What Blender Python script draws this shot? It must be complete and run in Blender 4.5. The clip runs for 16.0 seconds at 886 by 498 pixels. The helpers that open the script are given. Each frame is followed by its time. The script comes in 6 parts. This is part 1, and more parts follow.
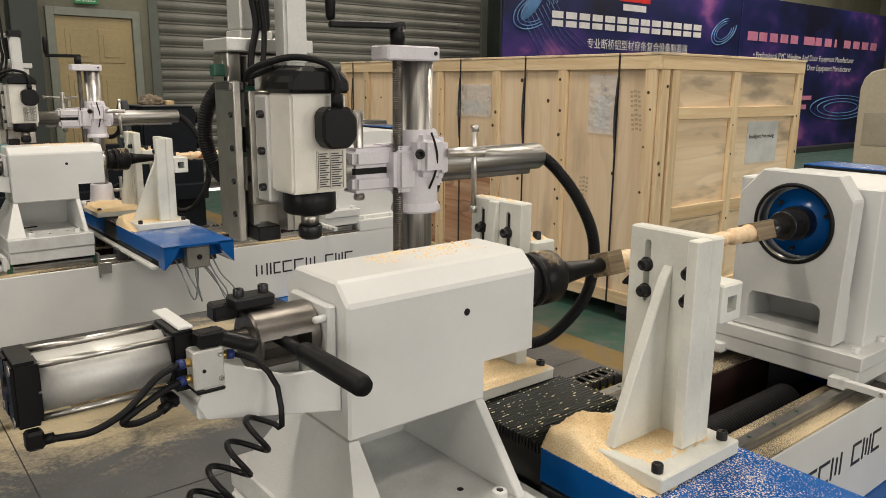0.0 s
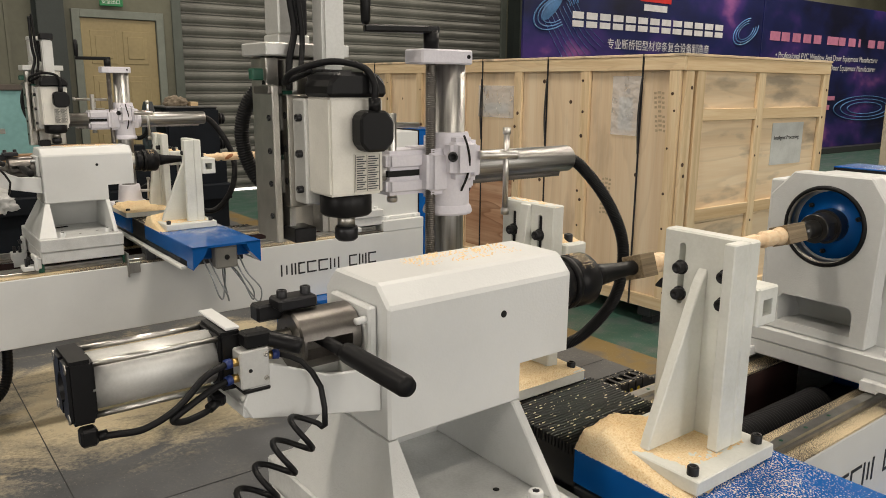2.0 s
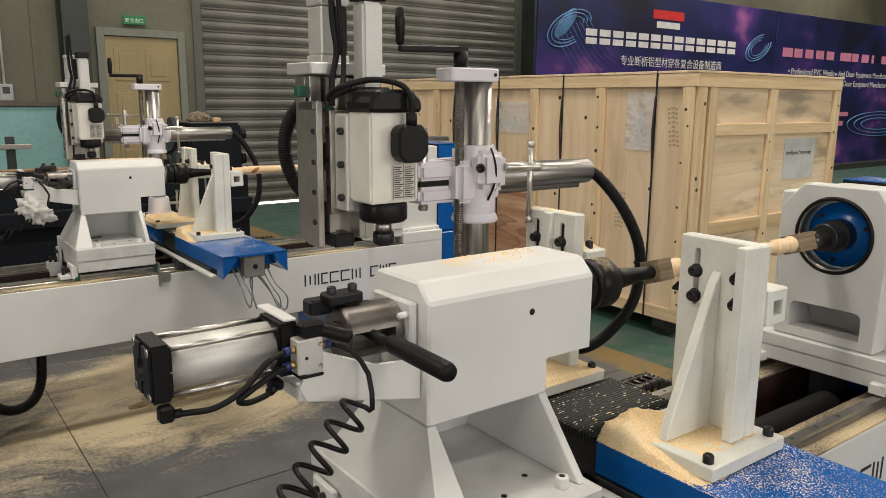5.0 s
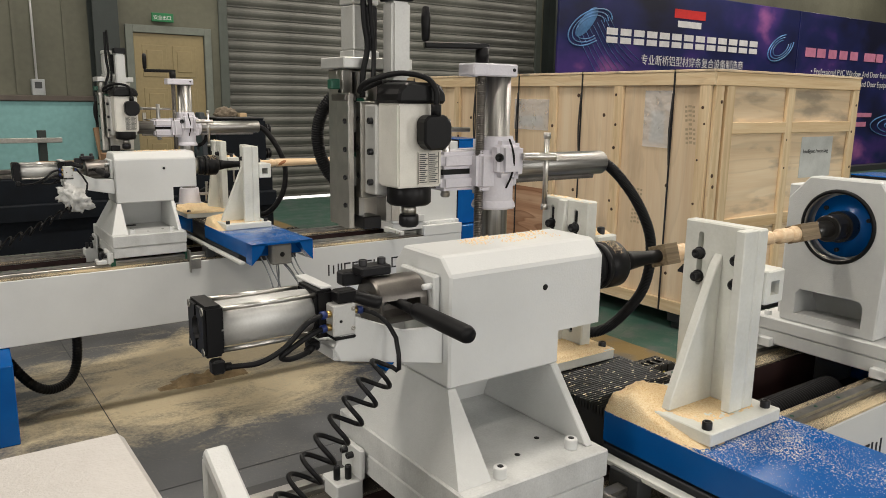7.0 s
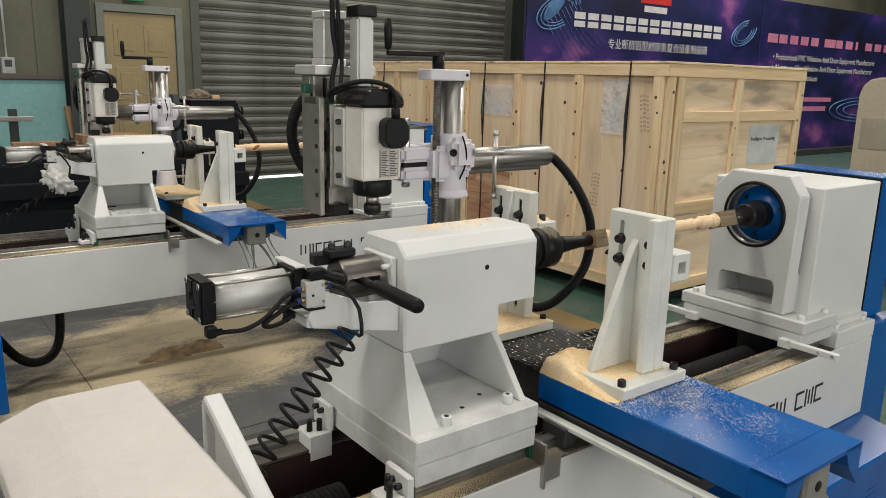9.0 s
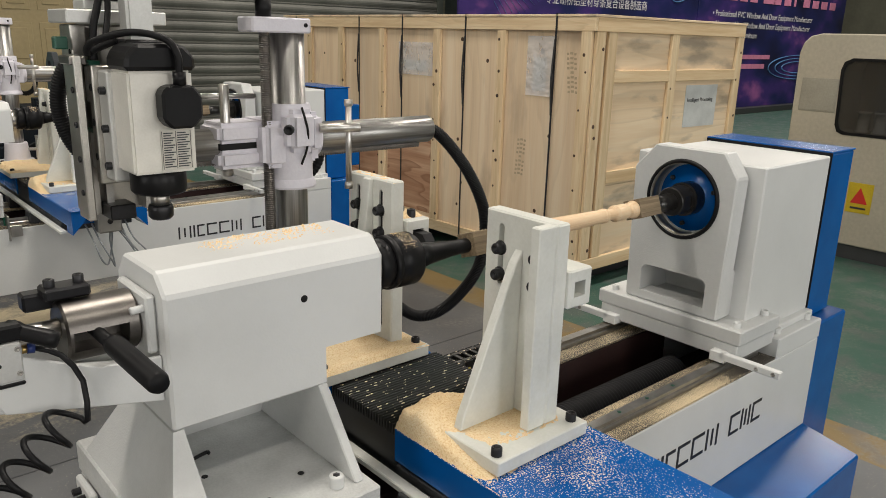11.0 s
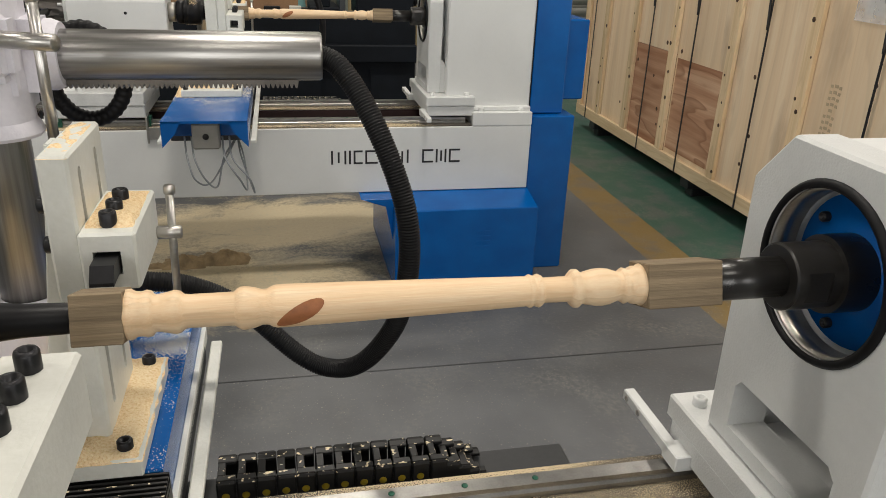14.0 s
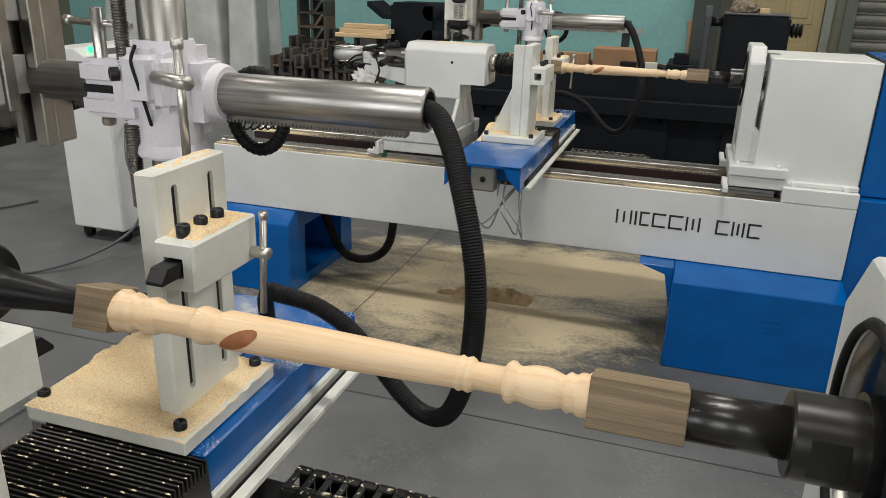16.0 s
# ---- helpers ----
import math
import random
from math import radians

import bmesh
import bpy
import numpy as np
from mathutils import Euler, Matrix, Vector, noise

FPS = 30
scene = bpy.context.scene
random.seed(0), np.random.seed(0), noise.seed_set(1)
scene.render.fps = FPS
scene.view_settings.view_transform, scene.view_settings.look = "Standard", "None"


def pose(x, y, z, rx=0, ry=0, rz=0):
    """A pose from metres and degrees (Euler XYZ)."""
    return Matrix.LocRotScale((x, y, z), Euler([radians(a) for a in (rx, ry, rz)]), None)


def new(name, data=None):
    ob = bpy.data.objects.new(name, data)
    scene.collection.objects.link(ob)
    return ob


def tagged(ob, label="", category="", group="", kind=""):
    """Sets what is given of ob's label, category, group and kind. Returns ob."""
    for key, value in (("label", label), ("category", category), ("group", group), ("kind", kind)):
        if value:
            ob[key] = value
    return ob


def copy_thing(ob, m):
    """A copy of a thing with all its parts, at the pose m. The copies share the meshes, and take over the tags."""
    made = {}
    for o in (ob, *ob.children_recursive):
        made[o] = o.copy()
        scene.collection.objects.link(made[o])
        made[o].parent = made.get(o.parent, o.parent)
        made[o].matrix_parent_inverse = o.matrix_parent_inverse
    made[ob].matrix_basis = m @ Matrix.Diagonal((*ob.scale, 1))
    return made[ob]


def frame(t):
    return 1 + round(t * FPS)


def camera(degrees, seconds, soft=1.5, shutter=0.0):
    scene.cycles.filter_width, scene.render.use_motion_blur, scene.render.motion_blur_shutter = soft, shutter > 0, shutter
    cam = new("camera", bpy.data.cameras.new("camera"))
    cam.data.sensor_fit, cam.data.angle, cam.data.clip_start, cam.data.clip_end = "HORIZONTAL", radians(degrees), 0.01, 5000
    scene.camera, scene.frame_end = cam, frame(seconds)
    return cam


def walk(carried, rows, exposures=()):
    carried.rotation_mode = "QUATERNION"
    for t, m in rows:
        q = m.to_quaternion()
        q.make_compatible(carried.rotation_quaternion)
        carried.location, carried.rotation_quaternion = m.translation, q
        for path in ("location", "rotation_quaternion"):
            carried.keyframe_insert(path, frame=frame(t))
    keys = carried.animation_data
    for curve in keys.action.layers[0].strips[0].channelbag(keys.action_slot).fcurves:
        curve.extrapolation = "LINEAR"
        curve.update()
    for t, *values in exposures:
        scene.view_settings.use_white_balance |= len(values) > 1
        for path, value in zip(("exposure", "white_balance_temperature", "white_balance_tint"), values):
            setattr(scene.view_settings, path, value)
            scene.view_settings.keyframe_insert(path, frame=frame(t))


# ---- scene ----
cam = camera(61.00, 16.0, soft=0.9)
PATH = [
    (0.0, pose(-1.125, -0.875, 1.375, 77.68, -0.57, -38.85)),
    (0.5, pose(-1.133, -0.873, 1.376, 77.73, -0.55, -38.45)),
    (1.0, pose(-1.140, -0.870, 1.377, 77.64, -0.54, -38.10)),
    (1.5, pose(-1.147, -0.867, 1.379, 77.73, -0.52, -37.99)),
    (2.0, pose(-1.155, -0.865, 1.380, 77.70, -0.51, -37.52)),
    (2.5, pose(-1.163, -0.865, 1.380, 77.52, -0.51, -37.37)),
    (3.0, pose(-1.170, -0.865, 1.380, 77.66, -0.52, -37.67)),
    (3.5, pose(-1.177, -0.865, 1.380, 78.20, -0.53, -37.54)),
    (4.0, pose(-1.185, -0.865, 1.380, 78.52, -0.54, -37.05)),
    (6.5, pose(-1.316, -1.027, 1.376, 79.19, -0.69, -35.86)),
    (7.0, pose(-1.312, -1.011, 1.368, 78.75, -0.86, -35.08)),
    (7.5, pose(-1.478, -1.216, 1.430, 78.04, -1.30, -35.50)),
    (8.0, pose(-1.474, -1.218, 1.430, 77.68, -1.20, -35.76)),
    (10.5, pose(-1.135, -1.087, 1.422, 75.27, -1.85, -40.53)),
    (11.0, pose(-0.967, -0.978, 1.422, 74.21, -1.56, -41.16)),
    (11.5, pose(-0.744, -0.937, 1.413, 73.03, -1.39, -37.54)),
    (12.0, pose(-0.529, -0.874, 1.401, 71.41, -1.14, -34.28)),
    (12.5, pose(-0.352, -0.748, 1.392, 70.30, -1.74, -33.82)),
    (13.0, pose(-0.176, -0.735, 1.404, 68.89, -2.90, -27.99)),
    (13.5, pose(0.008, -0.709, 1.374, 67.64, -3.00, -17.99)),
    (14.0, pose(0.141, -0.621, 1.366, 67.17, -2.13, -11.70)),
    (14.5, pose(0.240, -0.538, 1.382, 67.29, -1.90, -3.85)),
    (15.0, pose(0.396, -0.538, 1.382, 67.84, -2.39, 5.75)),
    (15.5, pose(0.484, -0.568, 1.385, 69.19, -2.16, 13.49)),
    (16.0, pose(0.527, -0.572, 1.383, 70.01, -1.55, 18.11)),
]
# exposure in stops, white balance in kelvin and tint
BALANCE = [(0.0, -0.11, 6950, 12), (4.0, -0.11, 6900, 12), (7.0, -0.13, 6650, 11), (8.0, -0.16, 6500, 10), (12.0, -0.16, 6550, 11), (13.5, -0.16, 6550, 11), (16.0, -0.12, 6300, 9)]
walk(cam, PATH, BALANCE)

# ---- world and lights ----
world = bpy.data.worlds.new("world")
scene.world = world
world.use_nodes = True
world.node_tree.nodes["Background"].inputs[0].default_value = (0.75, 0.86, 1.0, 1)
world.node_tree.nodes["Background"].inputs[1].default_value = 0.015


def area_lamp(name, x, y, z, sx, sy, watts, colour=(1, 0.97, 0.92)):
    d = bpy.data.lights.new(name, "AREA")
    d.shape, d.size, d.size_y, d.energy, d.color = "RECTANGLE", sx, sy, watts, colour
    ob = new(name, d)
    ob.location = (x, y, z)
    return ob


# rows of unseen ceiling lamps over the hall; x 16.5 added to brighten the banner
for lx in (-4.5, 0.5, 5.5, 11.0, 16.5):
    for ly, watts in ((-2.8, 55), (0.9, 135), (6.2, 110 if lx < 8 else 160)):
        area_lamp("hall_lamp", lx, ly, 5.6, 1.6, 0.5, watts, (1, 0.94, 0.845))

# daylight lamps in unseen south and west openings, added to brighten fronts and left faces
for wx in (-4.5, 0.0, 4.5):
    area_lamp("window_light", wx, -6.52, 2.5, 2.2, 2.4, 105, (1, 0.985, 0.95)).rotation_euler = (radians(90), 0, 0)
area_lamp("window_light", -8.02, -1.5, 2.5, 2.4, 2.2, 110, (1, 0.985, 0.95)).rotation_euler = (0, radians(-90), 0)

# ---- materials ----
def mat(name, colour, rough=0.5, metal=0.0, vary=0.06, scale=9.0, bump=0.0, bump_scale=200.0, spec=0.5, coat=0.0, dark=None, fine=0.04):
    """Plain surface with two scales of colour change and a fine relief."""
    m = bpy.data.materials.new(name)
    m.use_nodes = True
    nt = m.node_tree
    n, l = nt.nodes, nt.links
    b = n["Principled BSDF"]
    b.inputs["Metallic"].default_value = metal
    b.inputs["Specular IOR Level"].default_value = spec
    b.inputs["Coat Weight"].default_value = coat
    co = n.new("ShaderNodeTexCoord")
    a = n.new("ShaderNodeTexNoise")
    a.inputs["Scale"].default_value, a.inputs["Detail"].default_value = scale, 6
    f = n.new("ShaderNodeTexNoise")
    f.inputs["Scale"].default_value, f.inputs["Detail"].default_value = scale * 14, 3
    l.new(co.outputs["Object"], a.inputs["Vector"])
    l.new(co.outputs["Object"], f.inputs["Vector"])
    r = n.new("ShaderNodeValToRGB")
    d = dark or tuple(c * (1 - 3.2 * vary) for c in colour)
    r.color_ramp.elements[0].position, r.color_ramp.elements[0].color = 0.28, (*d, 1)
    r.color_ramp.elements[1].position, r.color_ramp.elements[1].color = 0.66, (*colour, 1)
    l.new(a.outputs["Fac"], r.inputs["Fac"])
    mx = n.new("ShaderNodeMix")
    mx.data_type, mx.blend_type = "RGBA", "OVERLAY"
    mx.inputs["Factor"].default_value = fine * 4
    l.new(r.outputs["Color"], mx.inputs["A"])
    l.new(f.outputs["Fac"], mx.inputs["B"])
    l.new(mx.outputs["Result"], b.inputs["Base Color"])
    mr = n.new("ShaderNodeMapRange")
    spread = 0.25 if metal > 0.5 else 1.0
    mr.inputs["To Min"].default_value, mr.inputs["To Max"].default_value = rough - 0.08 * spread, rough + 0.1 * spread
    l.new(a.outputs["Fac"], mr.inputs["Value"])
    l.new(mr.outputs["Result"], b.inputs["Roughness"])
    if bump:
        g = n.new("ShaderNodeTexNoise")
        g.inputs["Scale"].default_value, g.inputs["Detail"].default_value = bump_scale, 3
        l.new(co.outputs["Object"], g.inputs["Vector"])
        bp = n.new("ShaderNodeBump")
        bp.inputs["Strength"].default_value, bp.inputs["Distance"].default_value = bump, 0.004
        l.new(g.outputs["Fac"], bp.inputs["Height"])
        l.new(bp.outputs["Normal"], b.inputs["Normal"])
    return m


def node_mat(name):
    m = bpy.data.materials.new(name)
    m.use_nodes = True
    return m, m.node_tree.nodes, m.node_tree.links, m.node_tree.nodes["Principled BSDF"]


def ramp(n, stops):
    r = n.new("ShaderNodeValToRGB")
    e = r.color_ramp.elements
    while len(e) < len(stops):
        e.new(0.5)
    for k, (p, c) in zip(e, stops):
        k.position, k.color = p, (*c, 1) if len(c) == 3 else c
    return r


def tex(n, l, kind, scale, detail=4, stretch=None, source="Object", **kw):
    t = n.new(kind)
    t.inputs["Scale"].default_value = scale
    if "Detail" in t.inputs:
        t.inputs["Detail"].default_value = detail
    for k, v in kw.items():
        t.inputs[k].default_value = v
    co = n.new("ShaderNodeTexCoord")
    if stretch:
        mp = n.new("ShaderNodeMapping")
        mp.inputs["Scale"].default_value = stretch
        l.new(co.outputs[source], mp.inputs["Vector"])
        l.new(mp.outputs["Vector"], t.inputs["Vector"])
    else:
        l.new(co.outputs[source], t.inputs["Vector"])
    return t


def mixc(n, l, fac, a, b, mode="MIX"):
    x = n.new("ShaderNodeMix")
    x.data_type, x.blend_type = "RGBA", mode
    for key, v in (("Factor", fac), ("A", a), ("B", b)):
        if isinstance(v, (int, float)):
            x.inputs[key].default_value = v
        elif isinstance(v, tuple):
            x.inputs[key].default_value = (*v, 1)
        else:
            l.new(v, x.inputs[key])
    return x.outputs["Result"]


def bump(n, l, b, height, strength, dist=0.003):
    bp = n.new("ShaderNodeBump")
    bp.inputs["Strength"].default_value, bp.inputs["Distance"].default_value = strength, dist
    l.new(height, bp.inputs["Height"])
    l.new(bp.outputs["Normal"], b.inputs["Normal"])


def wood_mat(name, light, dark, axis, ring=22.0, knots=0.0, rough=0.65, stain=None, vary=0.5, figure=0.0, lines=9.0, run=0.12, soil=(0.58, 0.7), soil_scale=5.5):
    """Board or turned wood with grain along an axis."""
    m, n, l, b = node_mat(name)
    st = [1.0, 1.0, 1.0]
    st["xyz".index(axis)] = 0.045
    g = tex(n, l, "ShaderNodeTexNoise", ring, 5, tuple(st))
    fine = tex(n, l, "ShaderNodeTexNoise", ring * 9, 3, tuple(st))
    big = tex(n, l, "ShaderNodeTexNoise", 1.7, 3)
    r = ramp(n, [(0.3, dark), (0.52, tuple((x + y) / 2 * 1.05 for x, y in zip(light, dark))), (0.62, light)])
    l.new(g.outputs["Fac"], r.inputs["Fac"])
    c = mixc(n, l, 0.18, r.outputs["Color"], fine.outputs["Fac"], "OVERLAY")
    if figure:
        fs = list(st)
        fs["xyz".index(axis)] = run
        fg = tex(n, l, "ShaderNodeTexNoise", ring * 0.32, 2, tuple(fs))
        w = n.new("ShaderNodeMath")
        w.operation = "MULTIPLY"
        w.inputs[1].default_value = lines
        l.new(fg.outputs["Fac"], w.inputs[0])
        fr2 = n.new("ShaderNodeMath")
        fr2.operation = "FRACT"
        l.new(w.outputs[0], fr2.inputs[0])
        rf = ramp(n, [(0.0, (0, 0, 0)), (0.75, (0.35, 0.35, 0.35)), (0.93, (1, 1, 1)), (1.0, (0, 0, 0))])
        l.new(fr2.outputs[0], rf.inputs["Fac"])
        fm = n.new("ShaderNodeMath")
        fm.operation = "MULTIPLY"
        fm.inputs[1].default_value = figure
        l.new(rf.outputs["Color"], fm.inputs[0])
        c = mixc(n, l, fm.outputs[0], c, tuple(0.72 * x for x in dark))
    oi = n.new("ShaderNodeObjectInfo")
    hs = n.new("ShaderNodeHueSaturation")
    mr = n.new("ShaderNodeMapRange")
    mr.inputs["To Min"].default_value, mr.inputs["To Max"].default_value = 1 - 0.22 * vary, 1 + 0.16 * vary
    l.new(oi.outputs["Random"], mr.inputs["Value"])
    l.new(mr.outputs["Result"], hs.inputs["Value"])
    l.new(c, hs.inputs["Color"])
    c = hs.outputs["Color"]
    if stain:
        rs = ramp(n, [(soil[0], (0, 0, 0)), (soil[1], (1, 1, 1))])
        ss = [1.0, 1.0, 1.0]
        ss["xyz".index(axis)] = 0.3
        sn = tex(n, l, "ShaderNodeTexNoise", soil_scale, 6, tuple(ss))
        l.new(sn.outputs["Fac"], rs.inputs["Fac"])
        c = mixc(n, l, rs.outputs["Color"], c, mixc(n, l, 0.55, c, stain))
    if knots:
        v = tex(n, l, "ShaderNodeTexVoronoi", knots)
        rk = ramp(n, [(0.10, (0.9, 0.9, 0.9)), (0.15, (0.35, 0.35, 0.35)), (0.24, (0, 0, 0))])
        l.new(v.outputs["Distance"], rk.inputs["Fac"])
        c = mixc(n, l, rk.outputs["Color"], c, (0.10, 0.045, 0.018))
    l.new(c, b.inputs["Base Color"])
    b.inputs["Roughness"].default_value = rough
    bump(n, l, b, fine.outputs["Fac"], 0.25, 0.0015)
    return m


M_WHITE = mat("white_machine_paint", (0.71, 0.72, 0.71), 0.34, vary=0.025, scale=5, bump=0.10, bump_scale=260, fine=0.01)
M_WHITE2 = mat("textured_white_paint", (0.66, 0.67, 0.66), 0.36, vary=0.03, scale=6, bump=0.22, bump_scale=330, fine=0.02)
M_SOILED = mat("soiled_white_paint", (0.66, 0.67, 0.66), 0.36, vary=0.07, scale=16, bump=0.2, bump_scale=300, fine=0.05)
M_CONSOLE = mat("warm_grey_console_paint", (0.63, 0.60, 0.57), 0.34, vary=0.03, scale=5, bump=0.30, bump_scale=300, fine=0.02)
M_POST = mat("off_white_paint", (0.76, 0.765, 0.71), 0.45, vary=0.05, scale=11, bump=0.1, bump_scale=200)
M_CAST = mat("white_cast_paint", (0.74, 0.72, 0.78), 0.5, vary=0.03, scale=12, bump=0.15, bump_scale=150)
M_STEEL = mat("brushed_steel", (0.50, 0.48, 0.44), 0.34, metal=1.0, vary=0.06, scale=30, bump=0.06, bump_scale=500)


def drawn_steel(name, axis, colour, rough):
    """Bright drawn bar with fine streaks along its length."""
    m, n, l, b = node_mat(name)
    st = [1.0, 1.0, 1.0]
    st["xyz".index(axis)] = 0.03
    a = tex(n, l, "ShaderNodeTexNoise", 160, 4, tuple(st))
    s = tex(n, l, "ShaderNodeTexNoise", 14, 4)
    r = ramp(n, [(0.3, tuple(c * 0.55 for c in colour)), (0.65, colour)])
    l.new(a.outputs["Fac"], r.inputs["Fac"])
    l.new(r.outputs["Color"], b.inputs["Base Color"])
    b.inputs["Metallic"].default_value = 1.0
    mr = n.new("ShaderNodeMapRange")
    mr.inputs["To Min"].default_value, mr.inputs["To Max"].default_value = rough - 0.06, rough + 0.08
    l.new(s.outputs["Fac"], mr.inputs["Value"])
    l.new(mr.outputs["Result"], b.inputs["Roughness"])
    bump(n, l, b, a.outputs["Fac"], 0.25, 0.001)
    return m


M_CHROME = mat("polished_steel", (0.60, 0.58, 0.55), 0.31, metal=1.0, vary=0.03, scale=20)
M_COLST = drawn_steel("drawn_column_steel", "z", (0.46, 0.45, 0.43), 0.36)
M_ARMST = drawn_steel("drawn_arm_steel", "x", (0.46, 0.45, 0.43), 0.35)
M_RAIL = mat("ground_rail_steel", (0.45, 0.44, 0.42), 0.34, metal=1.0, vary=0.1, scale=25)
M_ALU = mat("anodised_aluminium", (0.66, 0.66, 0.64), 0.55, metal=0.7, vary=0.03, scale=20)
M_MOTOR = mat("motor_cast_aluminium", (0.74, 0.72, 0.66), 0.42, metal=0.15, vary=0.04, scale=20)
M_BLACK = mat("black_plastic", (0.007, 0.007, 0.008), 0.38, vary=0.1, scale=20, spec=0.22)
M_GLOSSB = mat("glossy_black_steel", (0.014, 0.013, 0.012), 0.29, vary=0.1, scale=20, spec=0.6)
M_RUBBER = mat("black_rubber", (0.007, 0.007, 0.008), 0.48, vary=0.12, scale=25, spec=0.22)
M_BLACKB = mat("matt_black_bellows", (0.006, 0.006, 0.007), 0.58, spec=0.2)
M_BOLT = mat("black_oxide_steel", (0.03, 0.03, 0.033), 0.35, metal=0.6, vary=0.1, scale=60)
M_CASTBLK = mat("dark_cast_iron", (0.007, 0.010, 0.015), 0.65, spec=0.18, vary=0.15, scale=6, bump=0.2, bump_scale=90)
# near black paints the shade of holes, slits and sunk screws as colour
M_HOLESHADE = mat("hole_shade_black", (0.008, 0.008, 0.008), 0.9)
M_OXIDE = mat("red_oxide_primer", (0.032, 0.011, 0.010), 0.65, vary=0.15, scale=10)
M_GREEN = mat("green_plastic", (0.01, 0.10, 0.06), 0.4)
M_YELLOW = mat("yellow_plastic", (0.62, 0.45, 0.02), 0.5)
M_BRASS = mat("brass", (0.55, 0.38, 0.14), 0.3, metal=1.0)
M_BLUEP = mat("blue_push_fitting", (0.01, 0.03, 0.15), 0.4)
M_LABEL = mat("pale_label", (0.62, 0.60, 0.54), 0.5, vary=0.05)
M_INK = mat("black_lettering", (0.015, 0.015, 0.017), 0.45)
M_DIRT = mat("sawdust_mud", (0.40, 0.29, 0.16), 0.9, vary=0.16, scale=18, bump=0.8, bump_scale=60)
M_CABLE = mat("grey_cable", (0.30, 0.32, 0.33), 0.5)
M_CABLED = mat("dark_grey_cable", (0.10, 0.11, 0.12), 0.5)
M_TEAL = mat("teal_wall_paint", (0.25, 0.50, 0.50), 0.7, vary=0.06, scale=1.4, bump=0.1, bump_scale=40)
M_WALL = mat("grey_green_cladding", (0.15, 0.15, 0.11), 0.6, vary=0.1, scale=1.2, bump=0.15, bump_scale=30)
M_CEIL = mat("ceiling_sheet", (0.12, 0.12, 0.12), 0.8, vary=0.05, scale=0.7)
M_COLUMN = mat("dark_green_column", (0.035, 0.045, 0.042), 0.5, vary=0.1, scale=3)
M_DOOR = mat("beige_door_paint", (0.34, 0.27, 0.14), 0.5, vary=0.05, scale=2)
M_SHUTTER = mat("grey_shutter_steel", (0.20, 0.20, 0.18), 0.45, metal=0.15, vary=0.14, scale=1.6, bump=0.12, bump_scale=60)
M_CREAM = mat("cream_machine_paint", (0.47, 0.43, 0.345), 0.4, vary=0.03, scale=3)
M_CARTON = mat("brown_cardboard", (0.33, 0.19, 0.10), 0.8, vary=0.08, scale=8)
M_STRAP = mat("black_strap", (0.02, 0.02, 0.022), 0.4)
M_RAG = mat("white_cloth", (0.66, 0.66, 0.64), 0.9, vary=0.08, scale=14, bump=0.5, bump_scale=50)
M_BAGW = mat("white_plastic_bag", (0.62, 0.63, 0.62), 0.4, vary=0.08, scale=5, bump=0.6, bump_scale=14)
M_SIGNG = mat("green_sign", (0.02, 0.22, 0.08), 0.5)
M_SIGNW = mat("white_sign_lettering", (0.85, 0.85, 0.85), 0.5)
M_GREYP = mat("dark_grey_panel", (0.045, 0.047, 0.05), 0.45)

